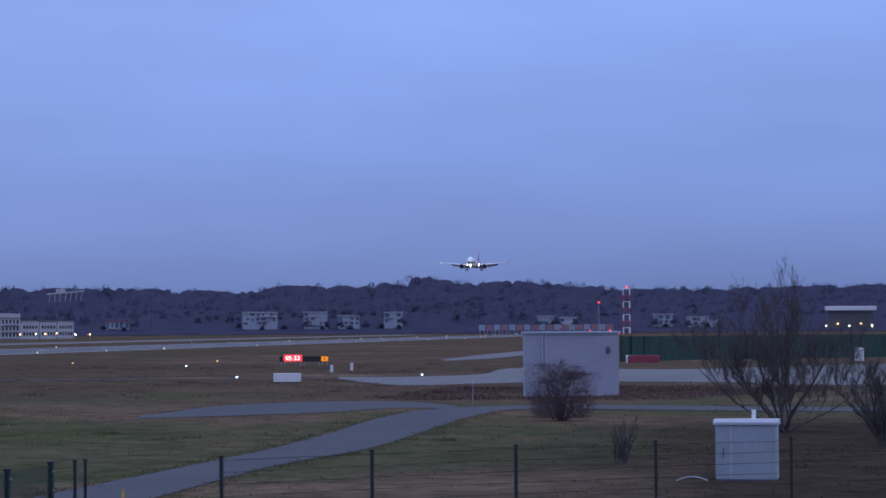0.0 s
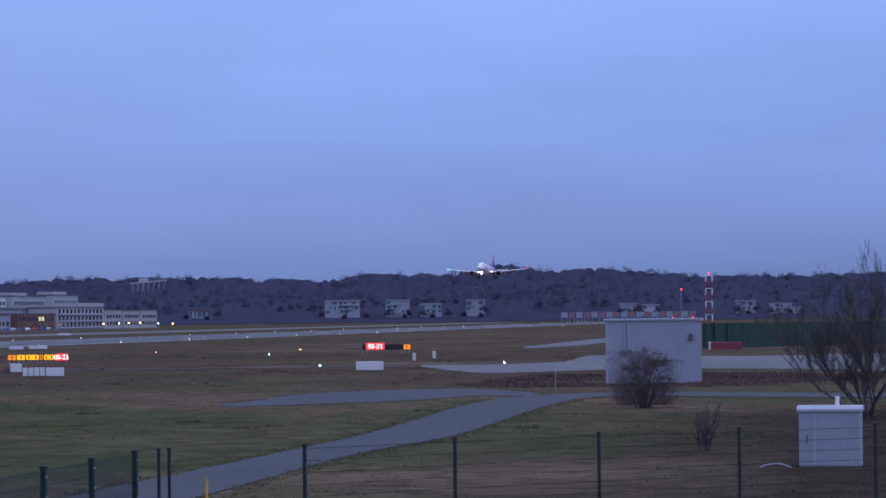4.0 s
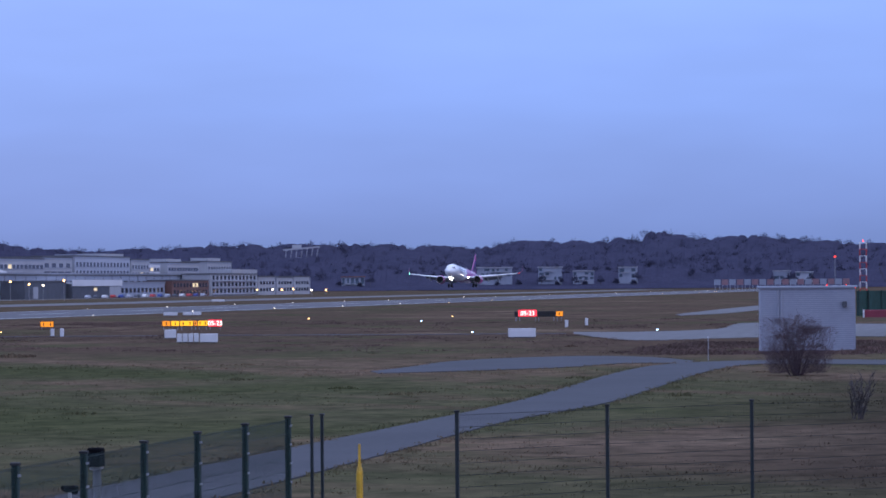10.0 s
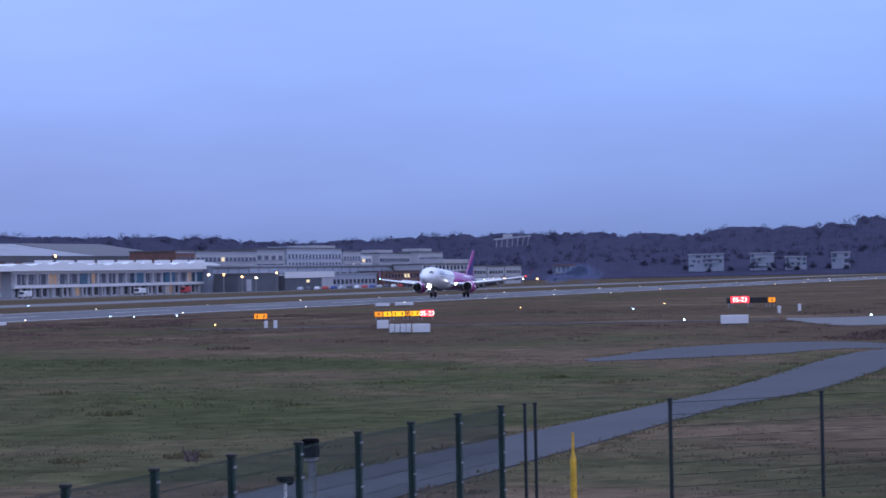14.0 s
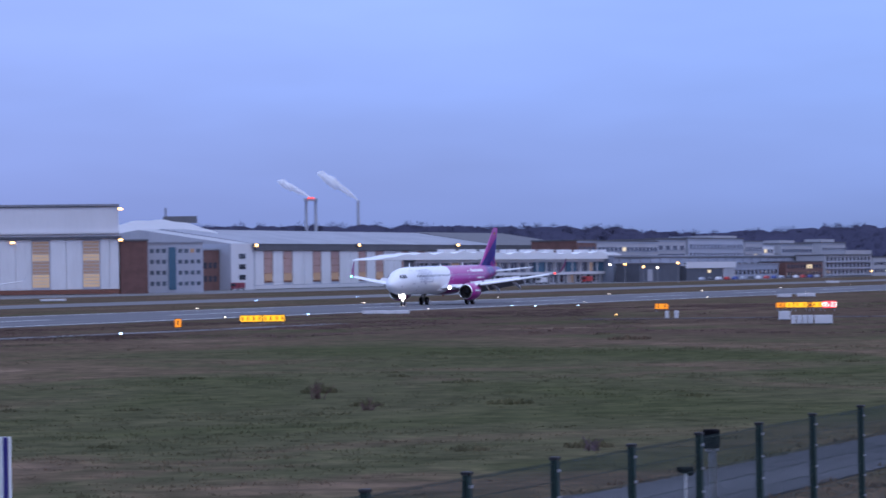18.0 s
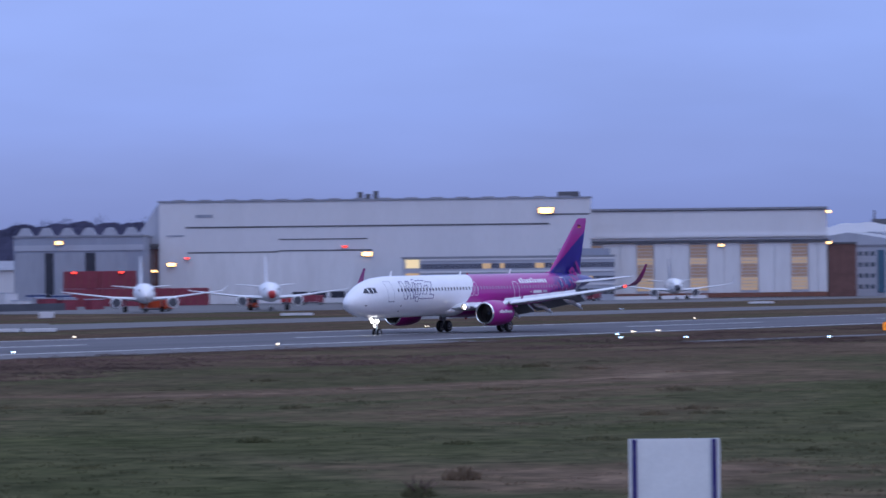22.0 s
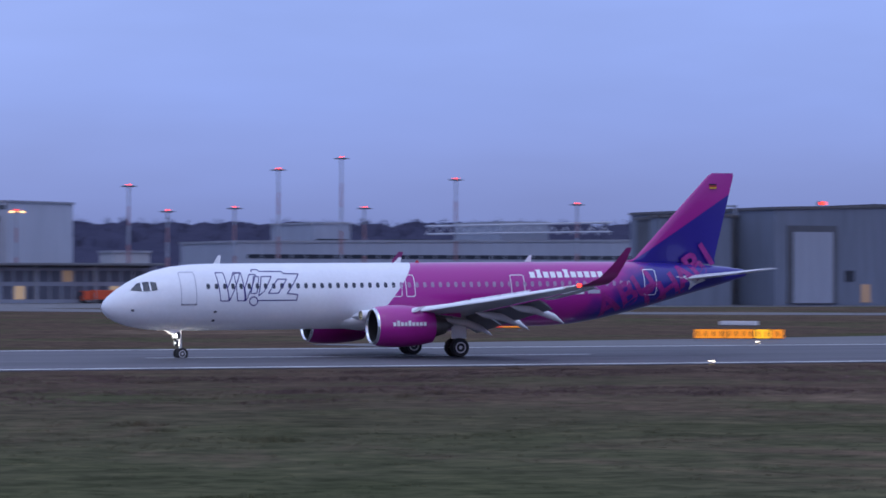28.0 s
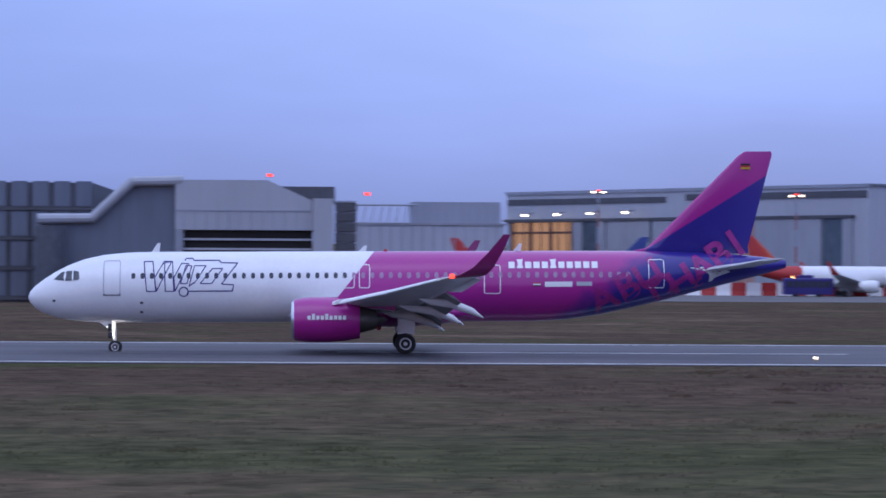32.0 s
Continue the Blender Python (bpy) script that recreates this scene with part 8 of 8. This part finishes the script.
def bare_crown(mb, x, y, z, h, w, r, n, size=1.0, core=0.0):
    """Trunk and a many-lobed dome of short fine twigs of one far tree."""
    mb.add([(x - 0.3, y, z), (x + 0.3, y, z), (x + 0.1, y, z + h * 0.75), (x - 0.1, y, z + h * 0.75)], [(0, 1, 2, 3)])
    lobes, h = [], h - 0.8 * size
    for k in range(6):
        u, q = r.uniform(0, math.tau), math.sqrt(r.random())
        lobes.append((w * 0.6 * q * math.cos(u), w * 0.6 * q * math.sin(u), h * (0.80 - 0.28 * q) * r.uniform(0.8, 1.0), w * r.uniform(0.3, 0.55)))
    lobes.append((w * r.uniform(-0.2, 0.2), 0, h - w * 0.5, w * 0.5))
    if core:
        for lx, ly, lz, lr in lobes:
            mb.rings([[(x + lx + lr * g * math.sin(th) * math.cos(math.tau * j / 8), y + ly + lr * g * math.sin(th) * math.sin(math.tau * j / 8), z + lz - lr * g * math.cos(th)) for j in range(8) for g in (r.uniform(0.5, 1.0) * core,)] for th in (0.5, 1.1, 1.7, 2.3, 2.75)])
    for k in range(n):
        lx, ly, lz, lr = lobes[k % 7]
        u, s = r.uniform(0, math.tau), r.uniform(-0.6, 1.0)
        c0 = math.sqrt(1 - s * s)
        o = Vector((c0 * math.cos(u), c0 * math.sin(u), s))
        c = Vector((x + lx, y + ly, z + lz)) + o * lr * r.random() ** 0.5 * 0.9
        e = c + (o + Vector((r.uniform(-0.5, 0.5), r.uniform(-0.5, 0.5), 0.7))).normalized() * r.uniform(0.9, 2.0) * size
        v = (e - c).cross(Vector((r.uniform(-1, 1), r.uniform(-1, 1), r.uniform(-0.3, 0.3)))).normalized() * r.uniform(0.08, 0.2) * size
        mb.add([c - v, c + v, e], [(0, 1, 2)])


rngv = random.Random(31)
for az, d_old, z, w_old, h in VILLAS:
    for side in (-0.5, 0.1, 0.6):
        d = hill_start(az) + rngv.uniform(30, 38)
        x, y = pol(az + math.degrees(side * w_old / d_old) + rngv.uniform(-0.08, 0.08), d)
        hh = rngv.uniform(6, 11) if abs(side) > 0.3 else rngv.uniform(4, 6)
        ob = thing("garden_tree", "small leafless tree before a far villa", "tree", x, y, ground_z(x, y), 0, "garden trees")
        mb = MB()
        bare_crown(mb, 0, 0, 0, hh, hh * 0.4, rngv, 420, 0.8)
        part("trunk", MB().tube([(0, 0, -0.5), (0, 0, hh * 0.55)], [0.25, 0.08], 6), M_BARK, ob)
        part("crown", mb, M_TREES, ob)
for row, off in enumerate((100, 150, 210, 280, 360, 450, 540, 620)):
    az = 8.0
    while az < 97:
        if row < 3 and az < 62:
            az = 62.0
        near = hill_start(az)
        az += math.degrees(rngw.uniform(5.0, 10.0) / near)
        d = near + off + rngw.uniform(-30, 30)
        x, y = pol(az, d)
        gz = ground_z(x, y)
        top = 4.95 + d * math.tan(radians(skyline(az))) - gz
        h = min(32, max(6, top * (0.42 + 0.57 * min(1, (off - 80) / 360)))) * rngw.uniform(0.80, 1.13)
        bare_crown(wm, x, y, gz, h, h * rngw.uniform(0.26, 0.42), rngw, 480 if row > 4 else 190, 1.2)
# the closed mass of crowns, stems and brush: ridges of rounded crowns rising to the tree tops
bm_ = MB()
rows = []
COLS = 2800
for i, off in enumerate([10, 14, 22, 40, 58, 80] + [104 + 30 * k for k in range(18)]):
    crowns, u = [], 6.5
    while u < 98.5:
        half = math.degrees(rngw.choice((4.0, 6.0, 8.0, 12.0, 17.0)) * rngw.uniform(0.8, 1.2) / (hill_start(u) + off))
        crowns.append((u, half, rngw.uniform(0.80, 1.12)))
        u += half * rngw.uniform(1.2, 1.9)
    row, k0 = [], 0
    prof = 0.26 + 0.60 * min(1, max(0, (off - 80) / 360))
    for j in range(COLS):
        az = 7 + 91 * j / (COLS - 1)
        d = hill_start(az) + off
        x, y = pol(az, d)
        gz = ground_z(x, y)
        while crowns[k0][0] < az - 1.2 and k0 < len(crowns) - 1:
            k0 += 1
        deep = 0.12 + 0.30 * min(1, max(0, (off - 200) / 300))
        dome, k = 0.92 - deep, k0
        while k < len(crowns) and crowns[k][0] < az + 1.2:
            c, half, tall = crowns[k]
            if abs(az - c) < half:
                dome = max(dome, tall * (1 - deep + deep * math.sqrt(1 - ((az - c) / half) ** 2)))
            k += 1
        top = 4.95 + d * math.tan(radians(skyline(az))) - gz
        rag = 0.3 * noise.noise((x * 0.25, y * 0.25, 7.2)) + 0.6 * noise.noise((x * 0.7, y * 0.7, 2.2))
        row.append((x, y, gz + (0 if i == 0 else 0.8 + 0.5 * rag + 0.25 * i if i < 5 else max(1.5, top * prof * dome + rag))))
    rows.append(row)
bm_.rings(rows, caps=False, closed=False)
solid("woods_undergrowth", bm_, M_BRUSH, "dense brush and stems of leafless woods, coloured with distance haze", "woods", "stuff")
solid("far_woods", wm, M_TREES, "leafless woods on the slope beyond the airfield, coloured with distance haze", "woods", "stuff")
for k, (az, d, z, hh) in enumerate(((66.0, 1500, 0, 26), (69.6, 1450, 0, 20), (70.4, 1450, 0, 25), (71.0, 1450, 0, 20), (71.6, 1500, 0, 20), (67.8, 1500, 0, 22), (65.2, 1500, 0, 22), (68.9, 1500, 0, 19))):
    x, y = pol(az, d)
    mb = MB()
    bare_crown(mb, 0, 0, 0, hh, hh * 0.34, random.Random(k), 900, 0.8, 0.6)
    ob = thing("bare_tree", "leafless tree behind far buildings", "tree", x, y, z, 0, "trees behind buildings")
    part("trunk", MB().tube([(0, 0, -1), (0, 0, hh * 0.6)], [0.5, 0.15], 8), M_BARK, ob)
    part("crown", mb, M_TREES, ob)
# ---- steam and smoke in rigid puffs ----
def puff(name, label, r, seed, material):
    q = random.Random(seed)
    ob = thing(name, label, "smoke")
    for k in range(4):
        mb = MB()
        t = (k + q.random()) / 4
        mb.ball(((t - 0.5) * 3.6 * r, q.uniform(-0.4, 0.4) * r, (q.uniform(-0.3, 0.3) + 0.35 * math.sin(3 * t + seed)) * r), r * q.uniform(0.5, 0.85), 16, 10, (1.5, 1, 0.7))
        part("wisp", mb, material, ob, "", True)
    return ob


STEAM = []
for az, d, z, length, rise, wide, seed in ((65.98, 2300, 57.9, 30, 19, 6.6, 40), (65.13, 2150, 56.5, 23, 11, 3.6, 41)):
    x, y = pol(az, d)
    ob = thing("steam_plume", "thin white steam trailing from a chimney", "steam", x, y, z, -az)
    for k, share in enumerate((1.0, 0.68, 0.38)):
        rings = []
        for i in range(29):
            t = i / 28
            r = (0.7 + wide * t ** 0.7 * (1 + 0.45 * noise.noise((6 * t, seed, k)))) * share * min(1, 0.1 + 4 * (1 - t))
            ctr = (-length * t, 0.4 * wide * noise.noise((4 * t, seed, 3.3)), rise * t ** 0.8 + 0.5 * wide * t * noise.noise((5 * t, seed, 9.1)))
            rings.append([(ctr[0] - 0.5 * r * math.sin(math.tau * j / 16), ctr[1] + r * math.cos(math.tau * j / 16), ctr[2] + r * math.sin(math.tau * j / 16)) for j in range(16)])
        part("wisp", MB().rings(rings), M_STEAM, ob, "", True)
    STEAM.append((ob, x, y, z, -az))
SMOKE = [puff("tyre_smoke", "thin grey-blue smoke from touching tyres", 2.0 + 0.4 * k, 60 + k, M_SMOKE) for k in range(5)]

# seconds, place of the main gear along the runway, height, nose-up angle
FLIGHT = [(0, 1593, 33.2, 3.0), (3, 1403, 23.6, 3.0), (6, 1212, 13.8, 3.2), (9, 1016, 5.6, 3.8), (11, 883, 2.2, 4.6), (12.2, 805, 0.5, 4.8), (12.8, 766, 0.03, 4.6), (13.5, 721, 0.03, 4.0), (14.5, 656, 0.03, 2.4), (16, 559, 0.03, 0.2), (17, 503, 0.03, -0.45), (18, 452, 0.03, -0.48), (19, 405.4, 0.03, -0.48), (20, 358, 0.03, -0.48), (21, 312.6, 0.03, -0.48), (22, 270, 0.03, -0.48), (23, 230.1, 0.03, -0.48), (24, 193.8, 0.03, -0.48), (25, 160.2, 0.03, -0.48), (25.5, 144.6, 0.03, -0.48), (26.5, 116.6, 0.03, -0.48), (27.5, 90.6, 0.03, -0.48), (28, 79.0, 0.03, -0.48), (29.5, 48.2, 0.03, -0.48), (30.5, 30.2, 0.03, -0.48), (32, 3.9, 0.03, -0.48)]


def motions():
    walk(airliner, [(t, pose(x, PY, z + 0.02, 0, a, 0)) for t, x, z, a in FLIGHT])
    # wheels at rest in the air, then turning after touchdown
    for hub, r in WHEELS:
        p = hub.location.copy()
        rows, ang = [(0.0, pose(p.x, p.y, p.z)), (12.7, pose(p.x, p.y, p.z))], 0
        for k in range(1, 194):
            ang -= 80
            rows.append((12.7 + 0.1 * k, pose(p.x, p.y, p.z, 0, ang % 360, 0)))
        walk(hub, rows)
    # spoilers rise after touchdown
    for dump, turn in SPOILERS:
        p = dump.location.copy()
        walk(dump, [(t, pose(p.x, p.y, p.z, 0, a, turn)) for t, a in ((0, 5), (12.9, 5), (13.6, -36), (32, -36))])
    for ob, x, y, z, turn in STEAM:
        walk(ob, [(0, pose(x, y, z, 0, 0, turn)), (32, pose(x, y, z, 0, 4, turn - 6))])
    for k, ob in enumerate(SMOKE):
        x = 795 + 11 * k
        walk(ob, [(0, pose(x, PY - 2, -12)), (12.2, pose(x, PY - 2, -12)), (12.8, pose(x + 4, PY - 2, 1.8)), (14, pose(x + 2, PY + 2, 4)), (16, pose(x - 8, PY + 4, 7 + k)), (20, pose(x - 12, PY + 8, 12 + k)), (32, pose(x - 20, PY + 20, 26 + k))])


motions()
